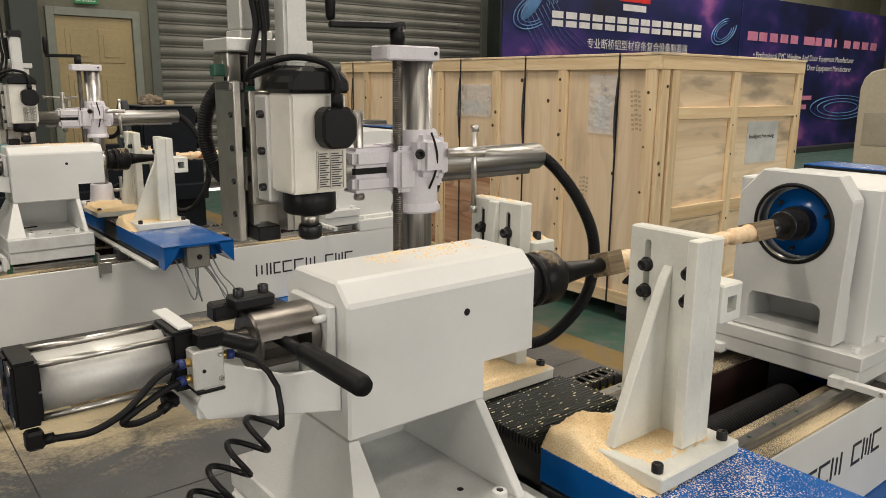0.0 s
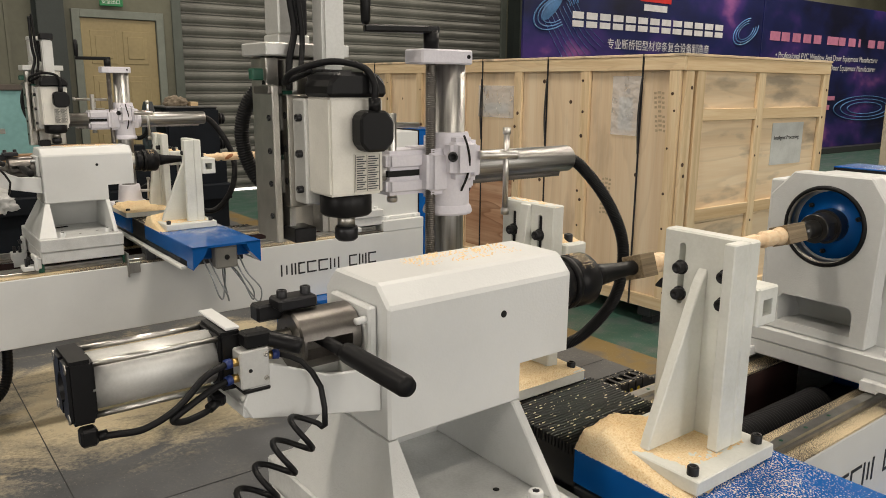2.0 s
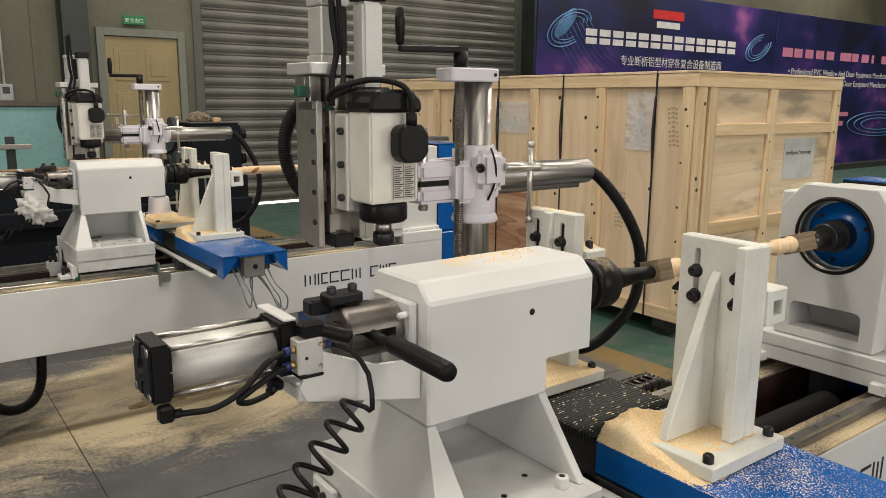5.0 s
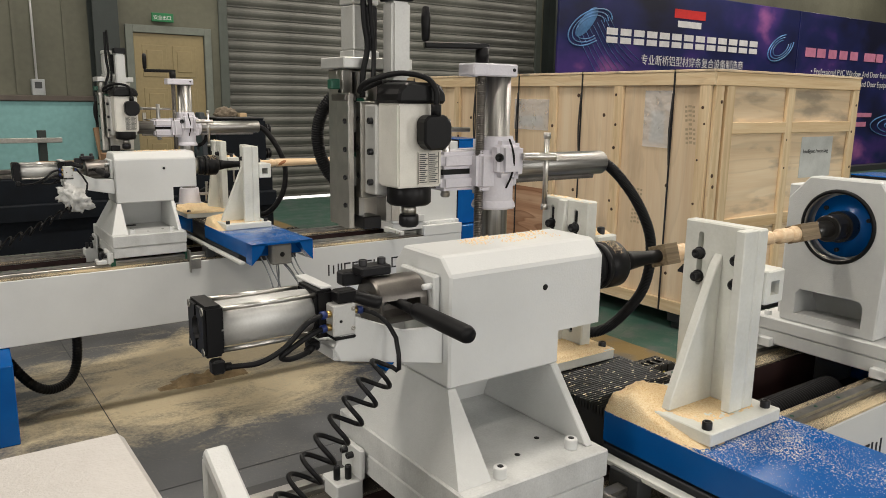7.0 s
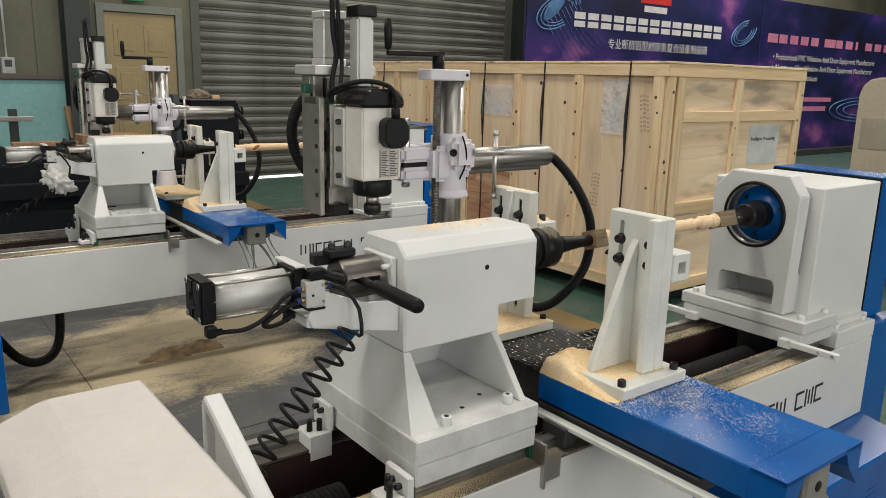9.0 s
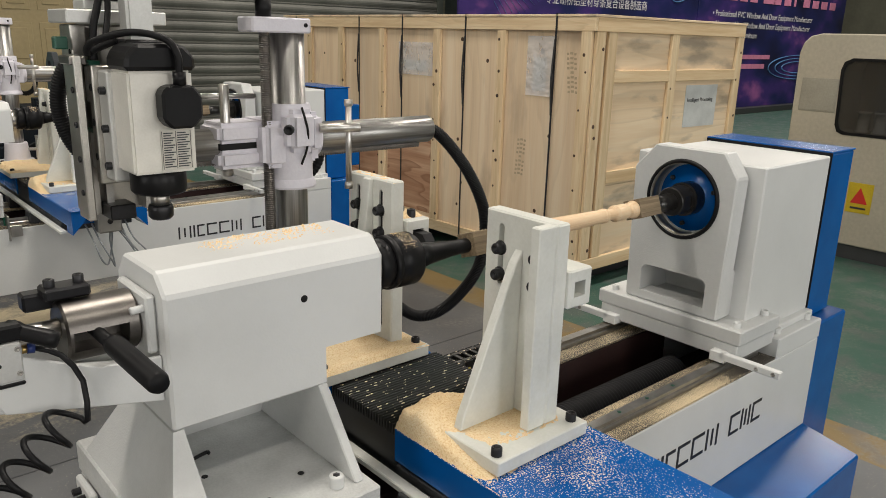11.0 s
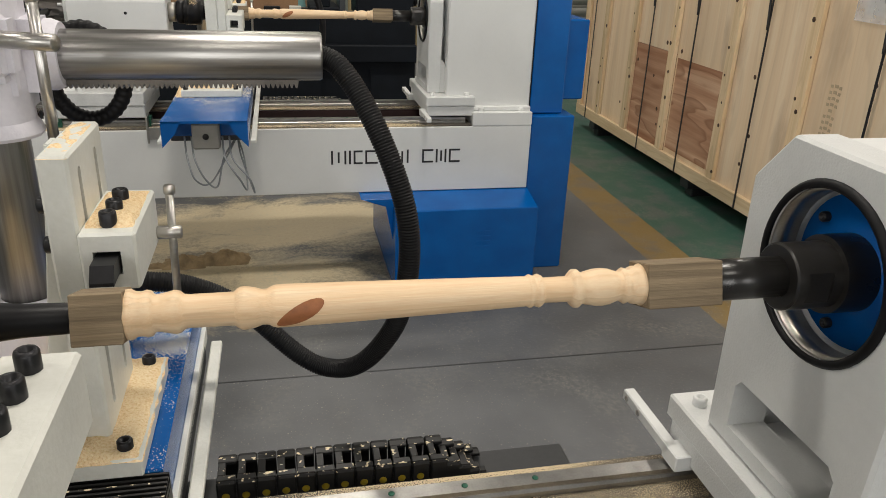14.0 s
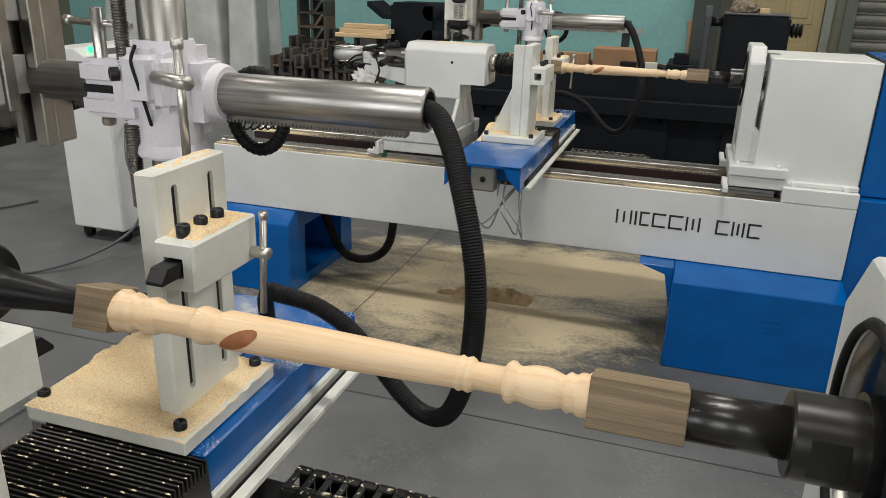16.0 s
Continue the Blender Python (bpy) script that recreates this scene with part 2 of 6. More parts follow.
# blue paint with blown sawdust on upward faces
def blue_mat(name, dust, fade=False):
    m, n, l, b = node_mat(name)
    big = tex(n, l, "ShaderNodeTexNoise", 9, 5)
    col = ramp(n, [(0.3, (0.0, 0.082, 0.32)), (0.7, (0.0, 0.108, 0.40))])
    l.new(big.outputs["Fac"], col.inputs["Fac"])
    geo = n.new("ShaderNodeNewGeometry")
    sp = n.new("ShaderNodeSeparateXYZ")
    l.new(geo.outputs["Normal"], sp.inputs[0])
    up = n.new("ShaderNodeMath")
    up.operation = "GREATER_THAN"
    up.inputs[1].default_value = 0.6
    l.new(sp.outputs["Z"], up.inputs[0])
    fl = tex(n, l, "ShaderNodeTexNoise", 380 if fade else 420, 2)
    pt = tex(n, l, "ShaderNodeTexNoise", 8, 5)
    ad = n.new("ShaderNodeMath")
    ad.operation = "MULTIPLY_ADD"
    l.new(pt.outputs["Fac"], ad.inputs[0])
    ad.inputs[1].default_value = 0.42 if fade else 0.7
    l.new(fl.outputs["Fac"], ad.inputs[2])
    rr = ramp(n, [(0.97 - dust, (0, 0, 0)), (1.06 - dust, (1, 1, 1))])
    level = ad.outputs[0]
    if fade:
        co = n.new("ShaderNodeTexCoord")
        sy = n.new("ShaderNodeSeparateXYZ")
        l.new(co.outputs["Object"], sy.inputs[0])
        bank = n.new("ShaderNodeMapRange")
        bank.inputs["From Min"].default_value, bank.inputs["From Max"].default_value = -0.46, -0.27
        bank.inputs["To Min"].default_value, bank.inputs["To Max"].default_value = 0.0, 0.17
        l.new(sy.outputs["Y"], bank.inputs["Value"])
        more = n.new("ShaderNodeMath")
        l.new(level, more.inputs[0])
        l.new(bank.outputs["Result"], more.inputs[1])
        level = more.outputs[0]
    l.new(level, rr.inputs["Fac"])
    mm = n.new("ShaderNodeMath")
    mm.operation = "MULTIPLY"
    l.new(rr.outputs["Color"], mm.inputs[0])
    l.new(up.outputs[0], mm.inputs[1])
    c = mixc(n, l, mm.outputs[0], col.outputs["Color"], (0.74, 0.68, 0.54))
    l.new(c, b.inputs["Base Color"])
    r2 = n.new("ShaderNodeMapRange")
    r2.inputs["To Min"].default_value, r2.inputs["To Max"].default_value = 0.24, 0.85
    l.new(mm.outputs[0], r2.inputs["Value"])
    l.new(r2.outputs["Result"], b.inputs["Roughness"])
    b.inputs["Specular IOR Level"].default_value = 0.38
    pe = tex(n, l, "ShaderNodeTexNoise", 240, 2)
    bump(n, l, b, pe.outputs["Fac"], 0.08, 0.002)
    return m


M_BLUE = blue_mat("blue_machine_paint", -0.16)
M_BLUED = blue_mat("dusty_blue_machine_paint", 0.02)
M_BLUEF = blue_mat("blue_cover_paint_with_drifted_sawdust", 0.103, True)


def dust_mat():
    m, n, l, b = node_mat("pine_sawdust")
    a = tex(n, l, "ShaderNodeTexNoise", 330, 4)
    v = tex(n, l, "ShaderNodeTexVoronoi", 420)
    big = tex(n, l, "ShaderNodeTexNoise", 14, 4)
    r = ramp(n, [(0.28, (0.72, 0.50, 0.26)), (0.48, (0.88, 0.67, 0.40)), (0.7, (0.94, 0.78, 0.52))])
    l.new(a.outputs["Fac"], r.inputs["Fac"])
    c = mixc(n, l, 0.25, r.outputs["Color"], big.outputs["Fac"], "OVERLAY")
    l.new(c, b.inputs["Base Color"])
    b.inputs["Roughness"].default_value = 0.95
    b.inputs["Specular IOR Level"].default_value = 0.1
    bump(n, l, b, v.outputs["Distance"], 0.45, 0.003)
    return m


M_DUST = dust_mat()


def railbed_mat():
    """Dark greasy bed top with patches of sawdust."""
    m, n, l, b = node_mat("dusty_bed_top")
    a = tex(n, l, "ShaderNodeTexNoise", 520, 3)
    p = tex(n, l, "ShaderNodeTexNoise", 6, 5, (0.35, 1, 1))
    ad = n.new("ShaderNodeMath")
    ad.operation = "MULTIPLY_ADD"
    l.new(p.outputs["Fac"], ad.inputs[0])
    ad.inputs[1].default_value = 1.0
    l.new(a.outputs["Fac"], ad.inputs[2])
    r = ramp(n, [(0.98, (0.075, 0.066, 0.055)), (1.06, (0.22, 0.18, 0.12)), (1.16, (0.68, 0.55, 0.35))])
    l.new(ad.outputs[0], r.inputs["Fac"])
    l.new(r.outputs["Color"], b.inputs["Base Color"])
    b.inputs["Roughness"].default_value = 0.7
    bump(n, l, b, a.outputs["Fac"], 0.5, 0.003)
    return m


M_BEDTOP = railbed_mat()


def bellows_mat():
    m, n, l, b = node_mat("dusty_black_bellows")
    v = tex(n, l, "ShaderNodeTexNoise", 120, 3, (0.8, 1, 1))
    r = ramp(n, [(0.615, (0.010, 0.010, 0.010)), (0.64, (0.80, 0.68, 0.46))])
    l.new(v.outputs["Fac"], r.inputs["Fac"])
    geo = n.new("ShaderNodeNewGeometry")
    sp = n.new("ShaderNodeSeparateXYZ")
    l.new(geo.outputs["Normal"], sp.inputs[0])
    mr = n.new("ShaderNodeMapRange")
    mr.inputs["From Min"].default_value, mr.inputs["From Max"].default_value = 0.2, 0.4
    l.new(sp.outputs["Z"], mr.inputs["Value"])
    c = mixc(n, l, mr.outputs["Result"], (0.010, 0.010, 0.010), r.outputs["Color"])
    l.new(c, b.inputs["Base Color"])
    b.inputs["Roughness"].default_value = 0.42
    return m


M_BELLOWS = bellows_mat()
M_PINE = wood_mat("turned_pine", (0.84, 0.64, 0.42), (0.72, 0.49, 0.28), "x", 85, rough=0.5, vary=0.1, figure=0.32, lines=6, run=0.012)
M_SLEEVE = mat("dark_ground_steel", (0.20, 0.185, 0.17), 0.36, metal=1.0, vary=0.1, scale=30)
M_OAK = wood_mat("weathered_square_end", (0.31, 0.235, 0.145), (0.17, 0.125, 0.075), "x", 130, rough=0.8, stain=(0.03, 0.025, 0.02), vary=0.1, figure=0.6, lines=6, run=0.02)
M_KNOT = mat("brown_knot", (0.36, 0.13, 0.045), 0.55, vary=0.12, scale=90)
M_PLY = wood_mat("crate_plywood", (0.84, 0.68, 0.48), (0.72, 0.54, 0.35), "z", 9, knots=4.6, rough=0.7, stain=(0.45, 0.34, 0.23), vary=0.6, figure=0.22)
M_PLYH = wood_mat("crate_end_plywood", (0.84, 0.68, 0.48), (0.72, 0.54, 0.35), "x", 9, knots=3.2, rough=0.7, stain=(0.10, 0.10, 0.10), vary=0.3, figure=0.34, soil=(0.53, 0.68), soil_scale=8.0)
M_PLYR = wood_mat("red_brown_plywood", (0.66, 0.44, 0.29), (0.36, 0.17, 0.09), "y", 16, rough=0.7, vary=0.3, figure=0.75, lines=5, run=0.3)
M_TIMBER = wood_mat("brown_timber", (0.36, 0.23, 0.13), (0.24, 0.14, 0.07), "z", 30, rough=0.7, vary=0.3)
M_BATTEN = wood_mat("crate_batten", (0.78, 0.62, 0.40), (0.62, 0.45, 0.26), "z", 26, knots=7.0, rough=0.72, vary=0.6, figure=0.3)
M_BATTENH = wood_mat("crate_rail_batten", (0.78, 0.62, 0.40), (0.62, 0.45, 0.26), "y", 26, knots=7.0, rough=0.72, vary=0.6, figure=0.3)


def floor_mat():
    """Grey painted concrete, a yellow lane line, green paint beyond it, sawdust swept about the machines."""
    m, n, l, b = node_mat("painted_concrete_floor")
    co = n.new("ShaderNodeTexCoord")
    sp = n.new("ShaderNodeSeparateXYZ")
    l.new(co.outputs["Object"], sp.inputs[0])
    big = tex(n, l, "ShaderNodeTexNoise", 0.9, 7)
    med = tex(n, l, "ShaderNodeTexNoise", 6, 6)
    fine = tex(n, l, "ShaderNodeTexNoise", 90, 3)
    g = ramp(n, [(0.3, (0.080, 0.083, 0.087)), (0.7, (0.132, 0.137, 0.142))])
    l.new(big.outputs["Fac"], g.inputs["Fac"])
    grey = mixc(n, l, 0.35, g.outputs["Color"], med.outputs["Fac"], "OVERLAY")

    def band(lo, hi, wob):
        ad = n.new("ShaderNodeMath")
        ad.operation = "MULTIPLY_ADD"
        l.new(med.outputs["Fac"], ad.inputs[0])
        ad.inputs[1].default_value = wob
        l.new(sp.outputs["X"], ad.inputs[2])
        a1 = n.new("ShaderNodeMath")
        a1.operation = "GREATER_THAN"
        a1.inputs[1].default_value = lo
        a2 = n.new("ShaderNodeMath")
        a2.operation = "LESS_THAN"
        a2.inputs[1].default_value = hi
        l.new(ad.outputs[0], a1.inputs[0])
        l.new(ad.outputs[0], a2.inputs[0])
        a3 = n.new("ShaderNodeMath")
        a3.operation = "MULTIPLY"
        l.new(a1.outputs[0], a3.inputs[0])
        l.new(a2.outputs[0], a3.inputs[1])
        return a3.outputs[0]

    wear = ramp(n, [(0.38, (0.45, 0.45, 0.45)), (0.52, (1, 1, 1))])
    l.new(med.outputs["Fac"], wear.inputs["Fac"])
    gm = n.new("ShaderNodeMath")
    gm.operation = "MULTIPLY"
    l.new(wear.outputs["Color"], gm.inputs[0])
    l.new(band(2.0, 40, 0.02), gm.inputs[1])
    c = mixc(n, l, gm.outputs[0], grey, (0.035, 0.10, 0.075))
    ym = n.new("ShaderNodeMath")
    ym.operation = "MULTIPLY"
    l.new(wear.outputs["Color"], ym.inputs[0])
    l.new(band(1.78, 2.0, 0.02), ym.inputs[1])
    c = mixc(n, l, ym.outputs[0], c, (0.22, 0.15, 0.055))

    def blob(cx, cy, rx, ry):
        mp = n.new("ShaderNodeMapping")
        mp.inputs["Location"].default_value = (-cx / rx, -cy / ry, 0)
        mp.inputs["Scale"].default_value = (1 / rx, 1 / ry, 0)
        l.new(co.outputs["Object"], mp.inputs["Vector"])
        ln = n.new("ShaderNodeVectorMath")
        ln.operation = "LENGTH"
        l.new(mp.outputs["Vector"], ln.inputs[0])
        mr = n.new("ShaderNodeMapRange")
        mr.interpolation_type = "SMOOTHSTEP"
        mr.inputs["From Min"].default_value, mr.inputs["From Max"].default_value = 0.25, 1.0
        mr.inputs["To Min"].default_value, mr.inputs["To Max"].default_value = 1.0, 0.0
        l.new(ln.outputs["Value"], mr.inputs["Value"])
        return mr.outputs["Result"]

    def addm(a, b2, op="ADD", val=None):
        x = n.new("ShaderNodeMath")
        x.operation = op
        l.new(a, x.inputs[0])
        if val is None:
            l.new(b2, x.inputs[1])
        else:
            x.inputs[1].default_value = val
        return x.outputs[0]

    area = addm(addm(blob(-0.1, 2.8, 1.75, 0.85), blob(0.12, 3.0, 0.75, 0.38)), addm(blob(-0.45, 2.2, 1.35, 0.5), blob(0.25, 3.05, 0.5, 0.22)))
    swirl = tex(n, l, "ShaderNodeTexNoise", 2.6, 10, (0.8, 1.35, 1))
    swirl.inputs["Distortion"].default_value = 1.3
    swirl.inputs["Roughness"].default_value = 0.66
    grain = tex(n, l, "ShaderNodeTexNoise", 55, 8)
    grain.inputs["Roughness"].default_value = 0.75
    s = addm(addm(area, None, "MULTIPLY", 0.345), addm(swirl.outputs["Fac"], None, "MULTIPLY", 1.25))
    s = addm(s, addm(grain.outputs["Fac"], None, "MULTIPLY", 0.55))
    rs = ramp(n, [(0.0, (0, 0, 0)), (0.45, (0.42, 0.42, 0.42)), (1.0, (0.92, 0.92, 0.92))])
    sm = n.new("ShaderNodeMapRange")
    sm.inputs["From Min"].default_value, sm.inputs["From Max"].default_value = 1.04, 1.36
    l.new(s, sm.inputs["Value"])
    l.new(sm.outputs["Result"], rs.inputs["Fac"])
    on = n.new("ShaderNodeMath")
    on.operation = "MULTIPLY"
    l.new(rs.outputs["Color"], on.inputs[0])
    ar = n.new("ShaderNodeMapRange")
    ar.inputs["From Max"].default_value = 0.35
    l.new(area, ar.inputs["Value"])
    l.new(ar.outputs["Result"], on.inputs[1])
    c = mixc(n, l, on.outputs[0], c, mixc(n, l, 0.35, (0.64, 0.54, 0.36), grain.outputs["Fac"], "OVERLAY"))
    # thin tracked dust over the rest
    tr2 = ramp(n, [(0.50, (0, 0, 0)), (0.70, (0.55, 0.55, 0.55))])
    tk = tex(n, l, "ShaderNodeTexNoise", 3.3, 9)
    tk.inputs["Distortion"].default_value = 0.8
    l.new(tk.outputs["Fac"], tr2.inputs["Fac"])
    gr2 = ramp(n, [(0.45, (0, 0, 0)), (0.6, (1, 1, 1))])
    l.new(grain.outputs["Fac"], gr2.inputs["Fac"])
    c = mixc(n, l, addm(tr2.outputs["Color"], gr2.outputs["Color"], "MULTIPLY"), c, (0.22, 0.215, 0.19))
    # scattered specks and pale scuffs everywhere
    spk = tex(n, l, "ShaderNodeTexNoise", 170, 1)
    rk = ramp(n, [(0.70, (0, 0, 0)), (0.73, (0.7, 0.7, 0.7))])
    l.new(spk.outputs["Fac"], rk.inputs["Fac"])
    c = mixc(n, l, rk.outputs["Color"], c, (0.42, 0.39, 0.32))
    l.new(c, b.inputs["Base Color"])
    rr = n.new("ShaderNodeMapRange")
    rr.inputs["To Min"].default_value, rr.inputs["To Max"].default_value = 0.34, 0.62
    l.new(med.outputs["Fac"], rr.inputs["Value"])
    l.new(rr.outputs["Result"], b.inputs["Roughness"])
    bump(n, l, b, fine.outputs["Fac"], 0.22, 0.003)
    return m


M_FLOOR = floor_mat()


def banner_mat():
    m, n, l, b = node_mat("printed_banner")
    co = n.new("ShaderNodeTexCoord")
    sp = n.new("ShaderNodeSeparateXYZ")
    l.new(co.outputs["Object"], sp.inputs[0])
    a = tex(n, l, "ShaderNodeTexNoise", 0.55, 5, (1, 1, 1.6))
    r = ramp(n, [(0.36, (0.003, 0.004, 0.024)), (0.52, (0.010, 0.015, 0.10)), (0.61, (0.055, 0.026, 0.18)), (0.74, (0.48, 0.15, 0.40))])
    l.new(a.outputs["Fac"], r.inputs["Fac"])
    st = tex(n, l, "ShaderNodeTexVoronoi", 5)
    rs = ramp(n, [(0.03, (0.7, 0.65, 0.8)), (0.07, (0, 0, 0))])
    l.new(st.outputs["Distance"], rs.inputs["Fac"])
    c = mixc(n, l, 0.6, r.outputs["Color"], rs.outputs["Color"], "SCREEN")
    l.new(c, b.inputs["Base Color"])
    b.inputs["Roughness"].default_value = 0.4
    return m


M_BANNER = banner_mat()


def film_mat():
    m, n, l, b = node_mat("crumpled_clear_film")
    a = tex(n, l, "ShaderNodeTexNoise", 13, 2)
    b.inputs["Base Color"].default_value = (0.86, 0.87, 0.88, 1)
    b.inputs["Roughness"].default_value = 0.10
    b.inputs["Alpha"].default_value = 0.30
    bump(n, l, b, a.outputs["Fac"], 0.8, 0.035)
    return m


M_FILM = film_mat()


# ---- mesh helpers ----
def box(x0, x1, y0, y1, z0, z1, bev=0.0, seg=1):
    bm = bmesh.new()
    bmesh.ops.create_cube(bm, size=1)
    for v in bm.verts:
        v.co = (x0 + (v.co.x + 0.5) * (x1 - x0), y0 + (v.co.y + 0.5) * (y1 - y0), z0 + (v.co.z + 0.5) * (z1 - z0))
    if bev:
        bmesh.ops.bevel(bm, geom=bm.edges[:], offset=min(bev, 0.45 * min(x1 - x0, y1 - y0, z1 - z0)), segments=seg, affect="EDGES", clamp_overlap=True)
    return bm


def rod(p0, p1, r0, r1=None, seg=20, bev=0.0):
    """A round bar or cone from p0 to p1, with smooth sides."""
    p0, p1 = Vector(p0), Vector(p1)
    r1 = r0 if r1 is None else r1
    prof = [(0, 0), (0, r0), (1, r1), (1, 0)]
    d = (p1 - p0).length
    if bev:
        k = bev / d
        prof = [(0, 0), (0, r0 - bev), (k, r0), (1 - k, r1), (1, r1 - bev), (1, 0)]
    return turned([(t * d, r) for t, r in prof], p0, p1 - p0, seg)


def sharp(bm, angle=35):
    """Marks the edges between faces that meet at more than an angle as hard."""
    for e in bm.edges:
        if len(e.link_faces) == 2 and e.calc_face_angle(0) > radians(angle):
            e.smooth = False
    return bm


def turned(prof, at, way, seg=24):
    """A body turned round an axis from at along way: profile of (distance, radius)."""
    bm = bmesh.new()
    q = Vector(way).normalized().to_track_quat("Z", "Y")
    rings = []
    for d, r in prof:
        if r <= 1e-6:
            rings.append([bm.verts.new(Vector(at) + q @ Vector((0, 0, d)))])
        else:
            rings.append([bm.verts.new(Vector(at) + q @ Vector((r * math.cos(2 * math.pi * i / seg), r * math.sin(2 * math.pi * i / seg), d))) for i in range(seg)])
    for a, b in zip(rings, rings[1:]):
        for i in range(seg):
            j = (i + 1) % seg
            if len(a) == 1 and len(b) > 1:
                bm.faces.new((a[0], b[j], b[i]))
            elif len(b) == 1 and len(a) > 1:
                bm.faces.new((a[i], a[j], b[0]))
            elif len(a) > 1:
                bm.faces.new((a[i], a[j], b[j], b[i]))
    for f in bm.faces:
        f.smooth = True
    return sharp(bm, 40)


def prism(poly, axis, a, b, bev=0.0):
    """A flat outline pulled along an axis; the outline is in the other two axes, in order."""
    bm = bmesh.new()
    def at(u, v, w):
        return {"x": (w, u, v), "y": (u, w, v), "z": (u, v, w)}[axis]
    lo = [bm.verts.new(at(u, v, a)) for u, v in poly]
    hi = [bm.verts.new(at(u, v, b)) for u, v in poly]
    bm.faces.new(lo[::-1])
    bm.faces.new(hi)
    for i in range(len(poly)):
        j = (i + 1) % len(poly)
        bm.faces.new((lo[i], lo[j], hi[j], hi[i]))
    bmesh.ops.recalc_face_normals(bm, faces=bm.faces[:])
    if bev:
        bmesh.ops.bevel(bm, geom=bm.edges[:], offset=bev, segments=1, affect="EDGES", clamp_overlap=True)
    return bm


def join(*bms):
    out = bmesh.new()
    for b in bms:
        me = bpy.data.meshes.new("t")
        b.to_mesh(me)
        b.free()
        out.from_mesh(me)
        bpy.data.meshes.remove(me)
    return out


def tube(points, r, seg=12, ribs=0, rib=0.0, smooth_steps=14):
    """A round hose through points (Catmull-Rom), with ribs along it if asked."""
    p = [Vector(q) for q in points]
    p = [2 * p[0] - p[1]] + p + [2 * p[-1] - p[-2]]
    line = []
    for i in range(1, len(p) - 2):
        for k in range(smooth_steps):
            t = k / smooth_steps
            a, b, c, d = p[i - 1], p[i], p[i + 1], p[i + 2]
            line.append(0.5 * ((2 * b) + (c - a) * t + (2 * a - 5 * b + 4 * c - d) * t * t + (3 * b - a - 3 * c + d) * t ** 3))
    line.append(p[-2])
    if ribs:
        dist = [0.0]
        for a, b in zip(line, line[1:]):
            dist.append(dist[-1] + (b - a).length)
        n = ribs * 4
        fine = []
        j = 0
        for i in range(n + 1):
            s = dist[-1] * i / n
            while j < len(dist) - 2 and dist[j + 1] < s:
                j += 1
            w = (s - dist[j]) / max(1e-9, dist[j + 1] - dist[j])
            fine.append(line[j].lerp(line[j + 1], w))
        line = fine
    bm = bmesh.new()
    rings, side = [], None
    for i, c in enumerate(line):
        w = (line[min(i + 1, len(line) - 1)] - line[max(i - 1, 0)]).normalized()
        if side is None:
            side = w.orthogonal().normalized()
        side = (side - w * side.dot(w)).normalized()
        up = w.cross(side)
        rr = r - (rib if ribs and i % 4 in (0, 1) else 0)
        rings.append([bm.verts.new(c + rr * (math.cos(2 * math.pi * k / seg) * side + math.sin(2 * math.pi * k / seg) * up)) for k in range(seg)])
    for a, b in zip(rings, rings[1:]):
        for k in range(seg):
            bm.faces.new((a[k], a[(k + 1) % seg], b[(k + 1) % seg], b[k])).smooth = True
    bm.faces.new(rings[0][::-1])
    bm.faces.new(rings[-1])
    return bm


def part(name, bm, material, parent=None, label="", smooth=None):
    me = bpy.data.meshes.new(name)
    if smooth:
        sharp(bm, smooth)
    bm.to_mesh(me)
    bm.free()
    me.materials.append(material)
    ob = new(name, me)
    if parent is not None:
        ob.parent = parent
    return tagged(ob, label) if label else ob


def parts(name, bms, material, parent, label=""):
    """Several alike parts, each an object of its own."""
    return [part(name, x, material, parent, label) for x in bms]


def thing(name, label, category, group="", loc=(0, 0, 0), kind=""):
    e = new(name)
    e.empty_display_size = 0.1
    e.location = loc
    return tagged(e, label, category, group, kind)


def solid(name, bm, material, label, category, group="", kind=""):
    return tagged(part(name, bm, material), label, category, group, kind)


def heap(x0, x1, y0, y1, base, height, seed, nx=36, ny=36, rough=0.25, rim=8):
    """A loose heap of sawdust over a rectangle: height(u, v) in metres, u and v from 0 to 1."""
    bm = bmesh.new()
    g = []
    for i in range(nx + 1):
        row = []
        for j in range(ny + 1):
            u, v = i / nx, j / ny
            x, y = x0 + u * (x1 - x0), y0 + v * (y1 - y0)
            hh = height(u, v)
            nz = noise.fractal(Vector((x * 26 + seed, y * 26, seed)), 1.0, 2.0, 4)
            nb = noise.noise(Vector((x * 150, y * 150, seed)))
            edge = min(1.0, rim * min(u, 1 - u, v, 1 - v))
            wob = 0.0025 * (1 - edge)
            row.append(bm.verts.new((x + wob * noise.noise(Vector((y * 60, seed, 1))), y + wob * noise.noise(Vector((x * 60, seed, 7))), base + max(-0.002, hh * (1 + rough * nz) * edge + 0.0012 * nb * edge - 0.002 * (1 - edge)))))
        g.append(row)
    for i in range(nx):
        for j in range(ny):
            bm.faces.new((g[i][j], g[i + 1][j], g[i + 1][j + 1], g[i][j + 1])).smooth = True
    return bm


